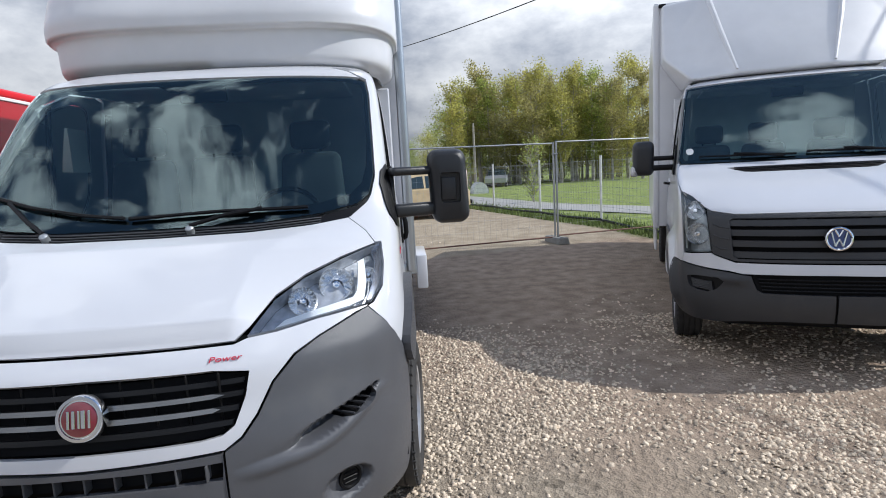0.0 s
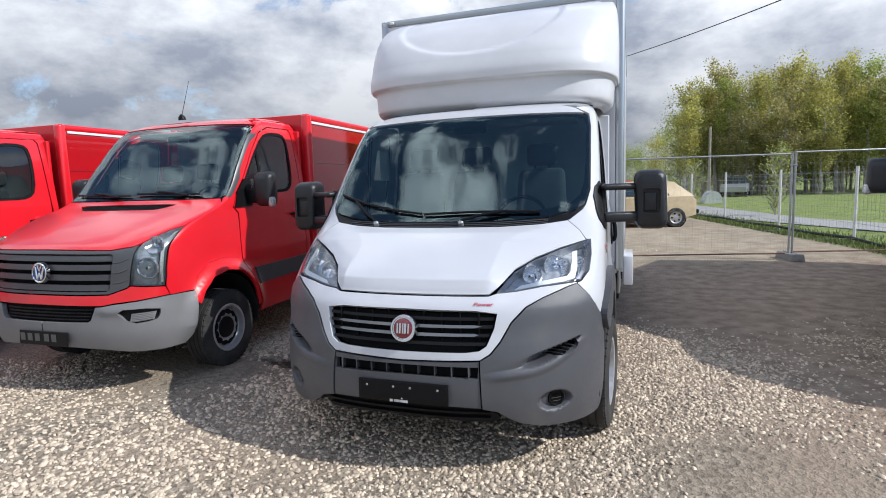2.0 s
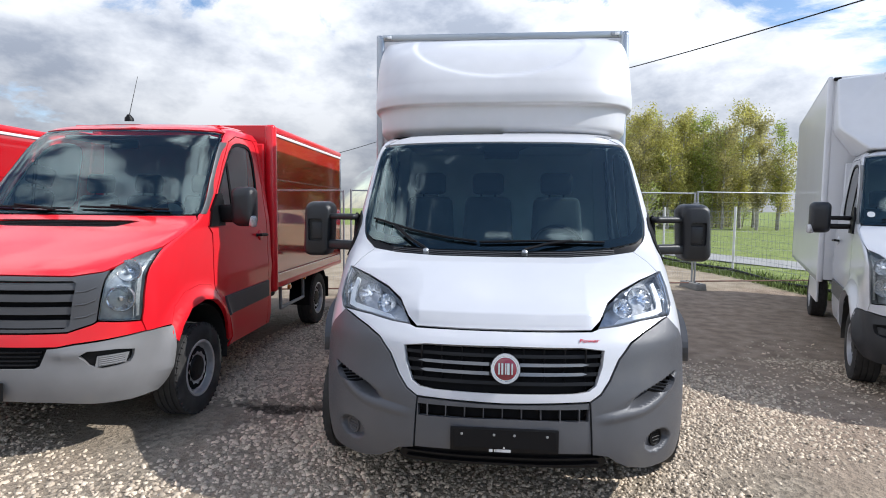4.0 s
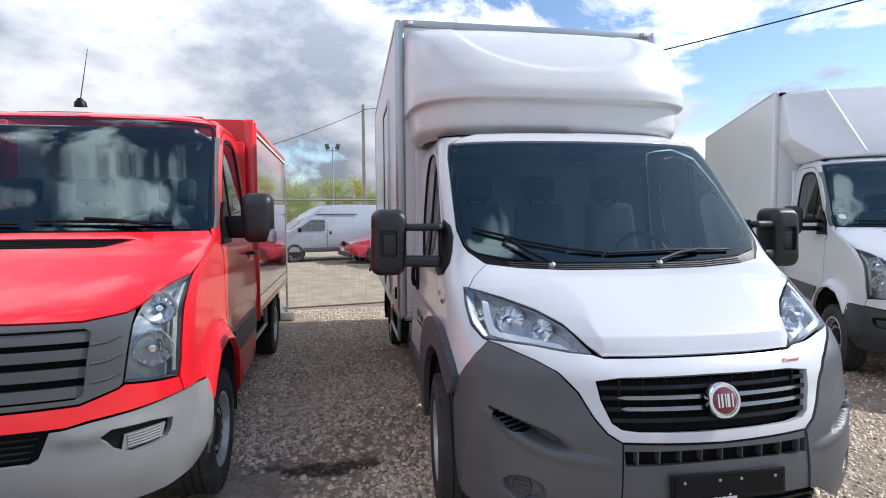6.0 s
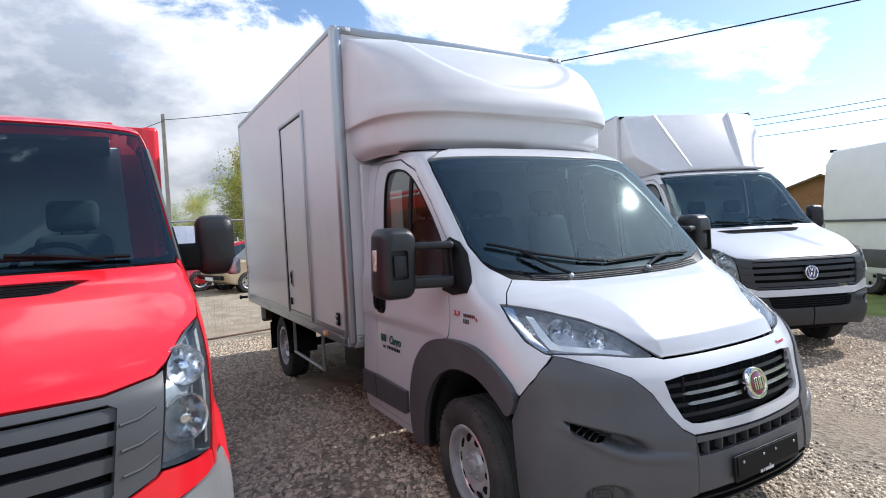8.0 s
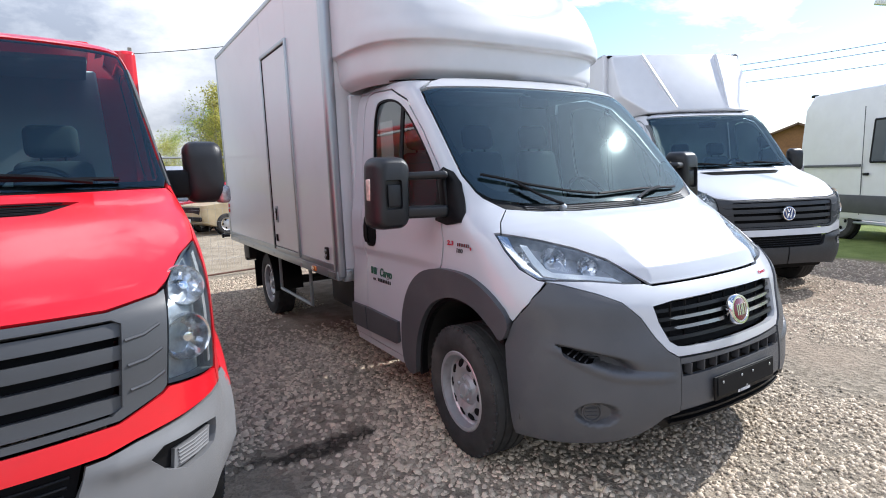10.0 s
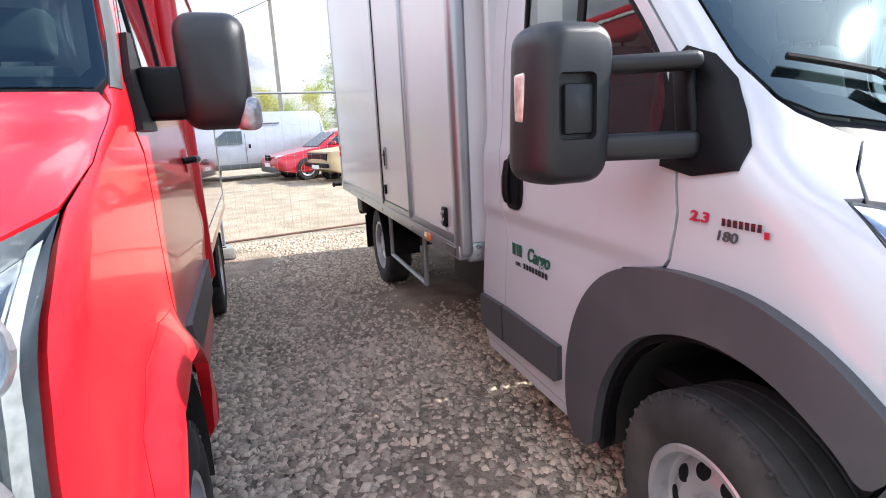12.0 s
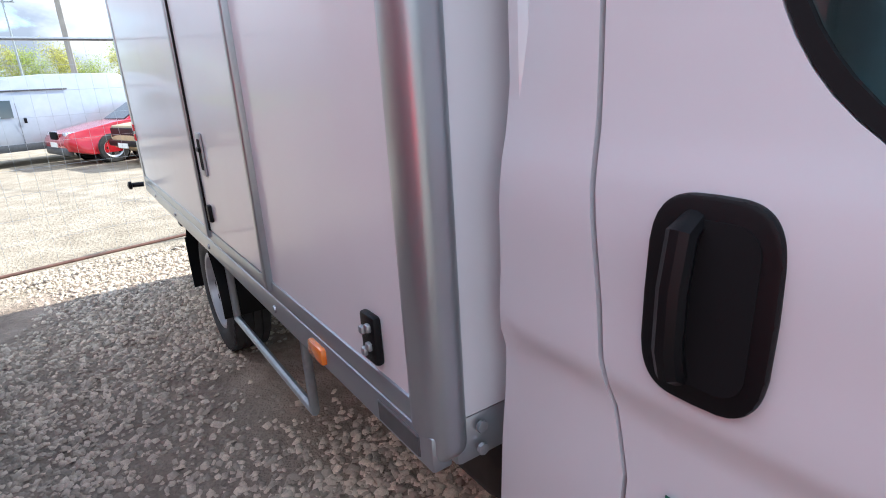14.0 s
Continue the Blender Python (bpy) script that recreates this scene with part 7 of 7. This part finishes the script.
for y in (-0.8, -0.4, 0.0, 0.4, 0.8):
    part("hoop", tube([(0.47 * math.cos(math.pi * k / 12), y, 0.69 * math.sin(math.pi * k / 12)) for k in range(13)], 0.012, 6), M_ZINC, gh)

# white high-roof minibus in the askew row
mb = thing("minibus", pose(9.0 + 0.93, 6.1 - 0.42, 0, 0, 0, -116.0), "white high-roof minibus with grey lower cladding", "van", "parked vans")
H0 = 2.86
side_loft([(5.6, 0.45), (5.65, 0.95), (5.3, 1.25), (4.75, 1.45), (4.05, 2.35), (3.6, 2.72), (3.0, H0), (0.25, H0), (0.05, 2.6), (0.0, 1.2), (0.0, 0.5), (0.3, 0.4), (5.2, 0.38)], 1.0, "body", M_VANWHITE, mb, "", 0.08, 0.90, 1.35, 2.8)
for s in (1, -1):
    part("cladding", box((5.2, 0.03, 0.34), (2.75, s * 1.005, 0.70), 0.012, 2), M_BUMPER_D, mb)
    part("side_moulding", box((1.5, 0.025, 0.05), (0.85, s * 1.005, 1.42), 0.010, 2), M_BUMPER, mb)
    part("step", box((2.2, 0.16, 0.04), (2.7, s * 1.02, 0.36), 0.012, 2), M_ALU, mb)
    part("door_seam", box((0.012, 0.008, 2.0), (1.62, s * 0.998, 1.50), 0, 1), M_BUMPER_D, mb)
    for x0, x1 in ((1.80, 3.05), (3.15, 4.15)):
        w = quad_panel("side_window", [(x0, s * 1.002, 1.50), (x1, s * 1.002, 1.50), (x1, s * 0.945, 2.22), (x0, s * 0.945, 2.22)], 0.012 * s, G_FAR, mb)
        for a, b in (((x0, 1.48), (x1, 1.48)), ((x0, 2.24), (x1, 2.24))):
            zz = a[1]; yy = 1.004 if zz < 2 else 0.946
            part("window_frame", tube([(a[0], s * yy, zz), (b[0], s * yy, zz)], 0.022, 6), M_BLACK, mb)
        for x in (x0, x1):
            part("window_frame", tube([(x, s * 1.004, 1.48), (x, s * 0.946, 2.24)], 0.022, 6), M_BLACK, mb)
    part("roof_lamp", box((0.10, 0.12, 0.06), (0.12, s * 0.75, H0 + 0.01), 0.02, 2), M_BLACK, mb)
    part("door_handle", box((0.12, 0.03, 0.05), (1.72, s * 1.01, 1.26), 0.01, 2), M_BLACK, mb)
    for x in (1.15, 4.75):
        far_wheel(mb, x, s * 0.90, 0.36, s)


# ---- site: fences, poles, wires, road, house, trees ----
road_m = mat("worn_asphalt", (0.33, 0.325, 0.31), 0.9, var=0.12, var_scale=0.8, fine=0.2, fine_scale=30, bump=0.4, bump_scale=50)
rv, rf = [], []
for i in range(40):
    y = -30 + i * 5.0
    xa = 3.65 - 0.22 * (y - 18.8) + 0.36 * max(0.0, 19.0 - y)
    xb = xa + 2.3
    for x in (xa, xb):
        rv.append((x, y, gz(x, y) + 0.03))
for i in range(39):
    rf.append((2 * i, 2 * i + 1, 2 * i + 3, 2 * i + 2))
tagged(mesh_part("road", rv, rf, road_m), "narrow worn asphalt road beyond the verge", "road", kind="structure")


def wire_panel(x0, y0, x1, y1, tall=1.85):
    """A site fence panel: tube frame, fine wire mesh."""
    L = math.hypot(x1 - x0, y1 - y0)
    ang = math.degrees(math.atan2(y1 - y0, x1 - x0))
    z0 = gz((x0 + x1) / 2, (y0 + y1) / 2)
    t = thing("site_fence_panel", pose(x0, y0, z0, 0, 0, ang), "galvanised wire mesh site fence panel on a concrete foot", "fence", "site fence panels")
    for x in (0.03, L - 0.03):
        part("post", tube([(x, 0, 0.06), (x, 0, tall + 0.06)], 0.019, 10), M_ZINC, t)
    for z in (0.13, tall + 0.04):
        part("rail", tube([(0.03, 0, z), (L - 0.03, 0, z)], 0.014, 8), M_ZINC if z > 1 else M_RUST, t)
    v, f = [], []

    def wire(a, b, r):
        k = len(v)
        d = (Vector(b) - Vector(a)).normalized()
        s = d.cross(Vector((0, 1, 0))).normalized() * r
        q = Vector((0, r, 0))
        for p in (a, b):
            for o in (s, q, -s, -q):
                v.append(tuple(Vector(p) + o))
        for i in range(4):
            f.append((k + i, k + (i + 1) % 4, k + 4 + (i + 1) % 4, k + 4 + i))
    n = int(L / 0.11)
    for i in range(1, n):
        wire((L * i / n, 0, 0.16), (L * i / n, 0, tall + 0.04), 0.0010)
    for j in range(1, 9):
        z = 0.16 + (tall - 0.12) * j / 9
        wire((0.03, 0, z), (L - 0.03, 0, z), 0.0010)
    mesh_part("wire_mesh", v, f, M_ZINC, t)
    return t


def fence_foot(x, y, ang):
    z = gz(x, y)
    t = thing("concrete_block", pose(x, y, z - 0.005, 0, 0, ang), "weathered concrete block foot of a site fence", "concrete block", "fence blocks")
    bm = box((0.62, 0.23, 0.13), (0, 0, 0.065), 0.02, 2, None, None, (0.93, 0.86))
    part("block", bm, M_CONCRETE, t)
    for dx in (-0.2, -0.07, 0.07, 0.2):
        part("socket", lathe([(0.0, 0.0), (0.024, 0.0), (0.026, 0.004)], 12, Matrix.Translation((dx, 0, 0.131))), M_DARK, t)


A0, B0, C0, D0 = (-3.69, 8.67), (-0.41, 9.38), (2.875, 10.095), (6.16, 10.81)
wire_panel(*A0, *B0); wire_panel(*B0, *C0); wire_panel(*C0, *D0); wire_panel(-7.04, 7.95, -3.76, 8.65)
for p in (A0, B0, C0, D0):
    fence_foot(p[0], p[1], 102)
for p in (B0, C0):
    cl = thing("fence_clip", pose(p[0], p[1], gz(*p) + 1.68), "steel clamp joining two fence panels", "clamp", "fence clamps")
    part("clamp", box((0.11, 0.05, 0.03), (0, 0, 0), 0.008, 2), M_ZINC, cl)

# boundary fence along the verge
posts = [(3.1 - 0.22 * (y - 18.8), y) for y in (6.2, 9.2, 12.25, 15.28, 18.74, 21.9, 25.1, 28.3)]
posts.sort(key=lambda p: -p[1])
bf = thing("boundary_fence", pose(0, 0, 0), "thin wire boundary fence with pale posts", "fence")
M_POST = mat("pale_fence_post", (0.62, 0.63, 0.62), 0.6, var=0.12, var_scale=5)
for x, y in posts:
    part("post", tube([(x, y, gz(x, y) - 0.05), (x, y, gz(x, y) + 1.60)], 0.03, 8), M_POST, bf)
for a, b in zip(posts, posts[1:]):
    bm = None
    for k in range(1, 10):
        z = 0.14 + k * 0.150
        bm = tube([(a[0], a[1], gz(*a) + z), (b[0], b[1], gz(*b) + z)], 0.003, 4, bm)
    L = math.hypot(a[0] - b[0], a[1] - b[1])
    for k in range(1, int(L / 0.12)):
        t = k / int(L / 0.12)
        x, y = a[0] + (b[0] - a[0]) * t, a[1] + (b[1] - a[1]) * t
        bm = tube([(x, y, gz(x, y) + 0.15), (x, y, gz(x, y) + 1.50)], 0.0022, 3, bm, False)
    part("wire_mesh", bm, M_ZINC, bf)
    part("ground_pipe", tube([(a[0] - 0.04, a[1], gz(*a) + 0.13), ((a[0] + b[0]) / 2 - 0.05, (a[1] + b[1]) / 2, gz(*b) + 0.10), (b[0] - 0.04, b[1], gz(*b) + 0.13)], 0.034, 8), M_BLACK, bf)

# poles
M_POLE = mat("weathered_concrete_pole", (0.34, 0.31, 0.28), 0.85, var=0.15, var_scale=3.0, bump=0.4, bump_scale=40)
pp = thing("power_pole", pose(-1.98, 27.3, 0.13), "weathered concrete power pole", "pole", "poles")
part("shaft", box((0.21, 0.21, 7.3), (0, 0, 3.55), 0.02, 1, None, None, (0.72, 0.72)), M_POLE, pp)
part("hook", tube([(0.0, -0.08, 6.95), (0.16, -0.12, 6.92), (0.18, -0.12, 6.98)], 0.012, 6), M_ZINC, pp)
lpole = thing("floodlight_mast", pose(-4.1, 45.2, 0.13), "slim mast with two floodlights", "lamp post", "poles")
part("shaft", tube([(0, 0, -0.1), (0, 0, 7.4)], [0.08, 0.05], 10), M_ZINC, lpole)
part("crossbar", tube([(-0.55, 0, 7.1), (0.55, 0, 7.1)], 0.035, 8), M_ZINC, lpole)
for x in (-0.42, 0.42):
    part("floodlight", box((0.34, 0.16, 0.46), (x, -0.05, 7.42), 0.04, 2, Matrix.Rotation(radians(18 * (1 if x > 0 else -1)), 4, "Y")), M_LAMP_DARK, lpole)
rp = thing("power_pole", pose(5.75, 43.5, 0.13), "grey roadside power pole before the trees", "pole", "poles")
part("shaft", tube([(0, 0, -0.2), (0, 0, 5.1)], [0.12, 0.08], 10), M_POLE, rp)
cp = thing("camera_mast", pose(24.1, 9.67, 0.1), "tall steel mast with two security cameras", "lamp post", "poles")
part("shaft", tube([(0, 0, -0.2), (0, 0, 12.0)], [0.18, 0.13], 12), M_BUMPER, cp)
for s in (-1, 1):
    part("camera_arm", tube([(0, 0, 7.66), (s * 0.18, -s * 0.24, 7.70)], 0.03, 6), M_PAPER, cp)
    part("security_camera", box((0.20, 0.48, 0.18), (s * 0.30, -s * 0.45, 7.62), 0.03, 2, Matrix.Rotation(radians(35), 4, "Z") @ Matrix.Rotation(radians(12), 4, "X")), M_PAPER, cp)


def wire(name, a, b, sag, r, label):
    a, b = Vector(a), Vector(b)
    pts = [tuple(a.lerp(b, k / 30) - Vector((0, 0, sag * 4 * (k / 30) * (1 - k / 30)))) for k in range(31)]
    t = part(name, tube(pts, r, 6), M_BLACK)
    return tagged(t, label, "cable", "overhead cables")


wire("overhead_cable", (-1.98, 27.2, 7.05), (11.26, -3.67, 5.30), 0.62, 0.014, "thin black overhead cable slung from the pole")
wire("overhead_cable", (-2.0, 27.2, 7.0), (-9.5, 22.5, 3.6), 0.25, 0.014, "thin black overhead cable slung from the pole")
for dz in (0.0, 0.30, 0.85):
    wire("overhead_cable", (24.25, 9.6, 6.2 - dz), (22.5, 20.5, 6.45 - dz), 0.1, 0.014, "thin dark overhead cable beyond the vans")

# brick gable far off
M_BRICKHOUSE = mat("brown_house_wall", (0.30, 0.15, 0.07), 0.85, var=0.15, var_scale=2.0, fine=0.2, fine_scale=15)
M_ROOF = mat("brown_roof_sheet", (0.16, 0.09, 0.06), 0.7, var=0.2, var_scale=1.5)
ho = thing("house", pose(38.0, 19.2, 0.1, 0, 0, 20), "brown house with a pitched roof behind the vans", "house")
ho.scale = (1, 1, 0.78)
part("wall", box((9, 7, 3.0), (0, 0, 1.5), 0.02, 1), M_BRICKHOUSE, ho)
part("gable", prism([(-3.5, 0), (3.5, 0), (0, 1.7)], 9.0, Matrix.Translation((-4.5, 0, 3.0)) @ Matrix.Rotation(radians(90), 4, "Z") @ Matrix.Rotation(radians(90), 4, "X")), M_BRICKHOUSE, ho)
for s in (1, -1):
    part("roof", box((9.8, 4.3, 0.16), (0, s * 1.86, 3.86), 0.02, 1, Matrix.Rotation(radians(-s * 26), 4, "X")), M_ROOF, ho)
for x in (-2.8, 0, 2.8):
    w = part("window", box((1.1, 0.06, 1.2), (x, -3.5, 1.7), 0.01, 1), G_FAR, ho)
    part("sill", box((1.3, 0.14, 0.06), (x, -3.55, 1.08), 0.01, 1), M_PAPER, w)


# trees: birches coming into leaf
M_BARK = mat("birch_bark", (0.34, 0.32, 0.28), 0.9, var=0.45, var_scale=3.5, bump=0.5, bump_scale=20)
M_LEAF = [mat("spring_leaves_" + n, c, 0.75, island=0.45, var=0.25, var_scale=0.35) for n, c in (("yellow", (0.47, 0.44, 0.13)), ("green", (0.36, 0.41, 0.11)), ("olive", (0.41, 0.37, 0.15)))]
for m_ in M_LEAF:
    nt_ = m_.node_tree
    pb_, out_ = nt_.nodes["Principled BSDF"], nt_.nodes["Material Output"]
    tl_ = nt_.nodes.new("ShaderNodeBsdfTranslucent")
    mx_ = nt_.nodes.new("ShaderNodeMixShader"); mx_.inputs[0].default_value = 0.5
    nt_.links.new(pb_.inputs["Base Color"].links[0].from_socket, tl_.inputs["Color"])
    nt_.links.new(pb_.outputs[0], mx_.inputs[1]); nt_.links.new(tl_.outputs[0], mx_.inputs[2]); nt_.links.new(mx_.outputs[0], out_.inputs["Surface"])


def tree(name, x, y, tall, spread, kind, rng, leaves, label, bare=0.28, z=0.1):
    t = thing(name, pose(x, y, z), label, "tree", "tree line")
    bm = None
    lean = rng.uniform(-0.03, 0.03)
    trunk = [(lean * tall * k / 8 + 0.05 * math.sin(k * 1.7 + x), 0.05 * math.cos(k * 2.1 + y), tall * 0.94 * k / 8 - 0.2) for k in range(9)]
    bm = tube(trunk, [max(0.016 * tall * (1 - k / 8.6), 0.03) for k in range(9)], 8)
    tips = []
    for i in range(32):
        h = rng.uniform(bare, 0.93) * tall
        k = h / (tall * 0.94) * 8
        a = rng.uniform(0, 2 * math.pi)
        r = spread * (0.35 + 0.75 * math.sin(math.pi * min(max((h / tall - bare * 0.6) / (1.05 - bare * 0.6), 0.03), 1)) ** 0.8) * rng.uniform(0.65, 1.1)
        base = Vector((lean * h, 0, h * 0.985))
        tip = base + Vector((r * math.cos(a), r * math.sin(a), rng.uniform(0.05, 0.35) * r + 0.3))
        mid = base.lerp(tip, 0.5) + Vector((0, 0, 0.12 * r))
        tube([base, mid, tip], [0.05 * (1.1 - h / tall) * tall / 10, 0.025, 0.012], 5, bm)
        tips += [base.lerp(tip, q) + Vector((0, 0, 0.1)) for q in (0.15, 0.3, 0.45, 0.6, 0.75, 0.9, 1.0)]
    part("trunk", bm, M_BARK, t)
    n = leaves
    c = np.array([tips[rng.randrange(len(tips))] for _ in range(n)])
    g = np.random.default_rng(int(x * 13 + y * 7 + 1000))
    c = c + g.normal(size=(n, 3)) * np.array([0.36, 0.36, 0.52]) * spread / 2.2
    s = g.uniform(0.05, 0.13, size=(n, 1)) * (tall / 14) ** 0.5
    u = g.normal(size=(n, 3)); u /= np.linalg.norm(u, axis=1, keepdims=True)
    w = g.normal(size=(n, 3)); w -= (w * u).sum(1, keepdims=True) * u; w /= np.linalg.norm(w, axis=1, keepdims=True)
    v = np.concatenate([c - u * s, c - w * s * 0.6, c + u * s, c + w * s * 0.6], 1).reshape(-1, 3)
    f = np.arange(4 * n).reshape(-1, 4)
    me = bpy.data.meshes.new("crown")
    me.from_pydata(v.tolist(), [], f.tolist())
    me.materials.append(M_LEAF[kind])
    o = new("crown", me)
    o.parent = t


rng = random.Random(7)
tl = "birch tree in thin yellow-green spring leaf"
for i in range(32):
    x = 4.2 + i * 0.58 + rng.uniform(-0.3, 0.3)
    y = 45 + rng.uniform(-2, 4) + (i % 3) * 2
    tall = rng.uniform(6.4, 11.2) * (0.88 if i < 2 else 1.0)
    tree("birch_tree", x, y, tall, rng.uniform(1.0, 1.6), (0, 1, 2, 0, 2)[i % 5], rng, 5600, tl, 0.20)
for i in range(18):                                        # row behind
    tree("birch_tree", 5.2 + i * 1.05 + rng.uniform(-0.5, 0.5), 53 + rng.uniform(-2, 3), rng.uniform(8.5, 10.8), rng.uniform(1.3, 1.8), (1, 0, 2)[i % 3], rng, 4200, tl, 0.10)
for i in range(12):                                        # lower growth to the left
    x = -13 + i * 1.65 + rng.uniform(-0.6, 0.6)
    tree("young_tree", x, 74 + rng.uniform(-5, 7), rng.uniform(5.6, 7.8), rng.uniform(1.6, 2.4), (1, 0, 1)[i % 3], rng, 6500, "young tree in fresh green leaf", 0.1)
for i in range(26):                                        # under the birches
    x = 4.8 + i * 0.72 + rng.uniform(-0.5, 0.5)
    tree("young_tree", x, 51 + rng.uniform(-2, 8), rng.uniform(2.8, 4.8), rng.uniform(1.1, 1.7), (2, 1, 0)[i % 3], rng, 2600, "young tree in fresh green leaf", 0.05)
tree("young_tree", 5.15, 21.5, 2.3, 0.5, 1, rng, 1100, "small bush behind the boundary fence", 0.06)
tree("young_tree", 3.4, 30.0, 2.2, 0.6, 1, rng, 900, "small bush behind the boundary fence", 0.06)
for i in range(7):
    tree("young_tree", 34 + i * 7 + rng.uniform(-2, 2), 40 + rng.uniform(-8, 8), rng.uniform(3.5, 5), 2.0, i % 3, rng, 900, "young tree in fresh green leaf", 0.05)


# ---- loose gravel and grass: uncountable stuff ----
def stones_mesh(name, boxes, seed, material, label):
    """Low crushed stones lying on the ground. Boxes: x0, x1, y0, y1, stones per square metre, smallest and largest size."""
    g = np.random.default_rng(seed)
    base = np.array([(-1, -1, -1), (1, -1, -1), (1, 1, -1), (-1, 1, -1), (-0.75, -0.7, 1), (0.75, -0.75, 1), (0.7, 0.75, 1), (-0.75, 0.7, 1)], float)
    quads = np.array([(0, 1, 5, 4), (1, 2, 6, 5), (2, 3, 7, 6), (3, 0, 4, 7), (4, 5, 6, 7)])
    allv, allf, k = [], [], 0
    for x0, x1, y0, y1, dens, s0, s1 in boxes:
        n = int((x1 - x0) * (y1 - y0) * dens)
        px, py = g.uniform(x0, x1, n), g.uniform(y0, y1, n)
        # thinner where the ground is trodden to grit
        bare = np.array([noise.noise((a * 0.55, b * 0.55, 4.2)) for a, b in zip(px, py)])
        keep = bare < g.uniform(0.02, 0.40, n) - np.clip((py - 4.3) / 2.0, 0, 1) * np.where(px > -1.4, 0.75, 0.0)
        px, py = px[keep], py[keep]
        n = len(px)
        s = s0 + (s1 - s0) * g.beta(1.6, 2.6, n)
        sc = np.stack([s * g.uniform(0.75, 1.25, n), s * g.uniform(0.6, 1.0, n), s * g.uniform(0.28, 0.54, n)], 1) * 0.5
        v = base[None] * (1 + g.normal(size=(n, 8, 3)) * 0.16) * sc[:, None, :]
        ang = g.uniform(0, 2 * np.pi, n)
        tx, ty = g.normal(size=n) * 0.3, g.normal(size=n) * 0.3
        v[:, :, 2] += v[:, :, 0] * tx[:, None] + v[:, :, 1] * ty[:, None]
        c, sn = np.cos(ang)[:, None], np.sin(ang)[:, None]
        X = v[:, :, 0] * c - v[:, :, 1] * sn + px[:, None]
        Y = v[:, :, 0] * sn + v[:, :, 1] * c + py[:, None]
        gz_ = np.array([gz(a, b) + 0.014 * noise.noise((a * 0.9, b * 0.9, 0.3)) + 0.006 * noise.noise((a * 3, b * 3, 1.3)) for a, b in zip(px, py)])
        Z = v[:, :, 2] + (gz_ + sc[:, 2] * g.uniform(0.25, 0.95, n))[:, None]
        allv.append(np.stack([X, Y, Z], -1).reshape(-1, 3))
        allf.append((quads[None] + (k + 8 * np.arange(n))[:, None, None]).reshape(-1, 4))
        k += 8 * n
    v, f = np.concatenate(allv), np.concatenate(allf)
    me = bpy.data.meshes.new(name)
    me.vertices.add(len(v)); me.vertices.foreach_set("co", v.ravel())
    me.loops.add(f.size); me.loops.foreach_set("vertex_index", f.ravel().astype(np.int32))
    me.polygons.add(len(f)); me.polygons.foreach_set("loop_start", np.arange(0, f.size, 4, dtype=np.int32))
    me.update(calc_edges=True)
    me.validate()
    me.materials.append(material)
    return tagged(new(name, me), label, "gravel", kind="stuff")


M_STONE = mat("crushed_limestone", (0.62, 0.515, 0.395), 0.9, island=0.42, var=0.15, var_scale=25.0, fine=0.2, fine_scale=160.0, spec=0.25)
add_stain(M_STONE)
stones_mesh("gravel", [
    (-3.9, -1.5, 2.4, 5.2, 2500, 0.013, 0.052),
    (-3.9, -1.5, 0.4, 2.4, 1500, 0.011, 0.040),
    (-5.2, -3.9, 0.4, 5.2, 1500, 0.010, 0.036),
    (-1.5, 2.6, 0.4, 5.2, 1700, 0.010, 0.034),
    (-3.9, -1.5, 5.2, 9.2, 1700, 0.012, 0.042),
    (-5.4, 3.4, -0.8, 0.4, 1000, 0.010, 0.034),
    (0.0, 3.4, 5.2, 11.2, 130, 0.012, 0.040),
    (2.6, 6.0, -0.2, 5.2, 500, 0.010, 0.036),
    (-8.5, -5.2, -0.3, 2.6, 600, 0.010, 0.036)], 11, M_STONE, "loose pale crushed stone on the lot")


def grass_mesh(name, n, seed):
    g = np.random.default_rng(seed)
    v, f = [], []
    for _ in range(n):
        y = g.uniform(9, 34)
        x = 7.0 - 0.22 * y + abs(g.normal()) * 0.5 - 0.15
        h, a = g.uniform(0.05, 0.16), g.uniform(0, 2 * np.pi)
        z = gz(x, y)
        dx, dy = 0.018 * math.cos(a), 0.018 * math.sin(a)
        k = len(v)
        v += [(x - dx, y - dy, z - 0.01), (x + dx, y + dy, z - 0.01), (x + g.normal() * 0.04, y + g.normal() * 0.04, z + h)]
        f.append((k, k + 1, k + 2))
    return tagged(mesh_part(name, v, f, M_GRASS), "uncut grass along the foot of the boundary fence", "grass", kind="stuff")


M_GRASS = mat("grass_blade", (0.15, 0.20, 0.05), 0.8, island=0.4)
grass_mesh("grass", 9000, 5)
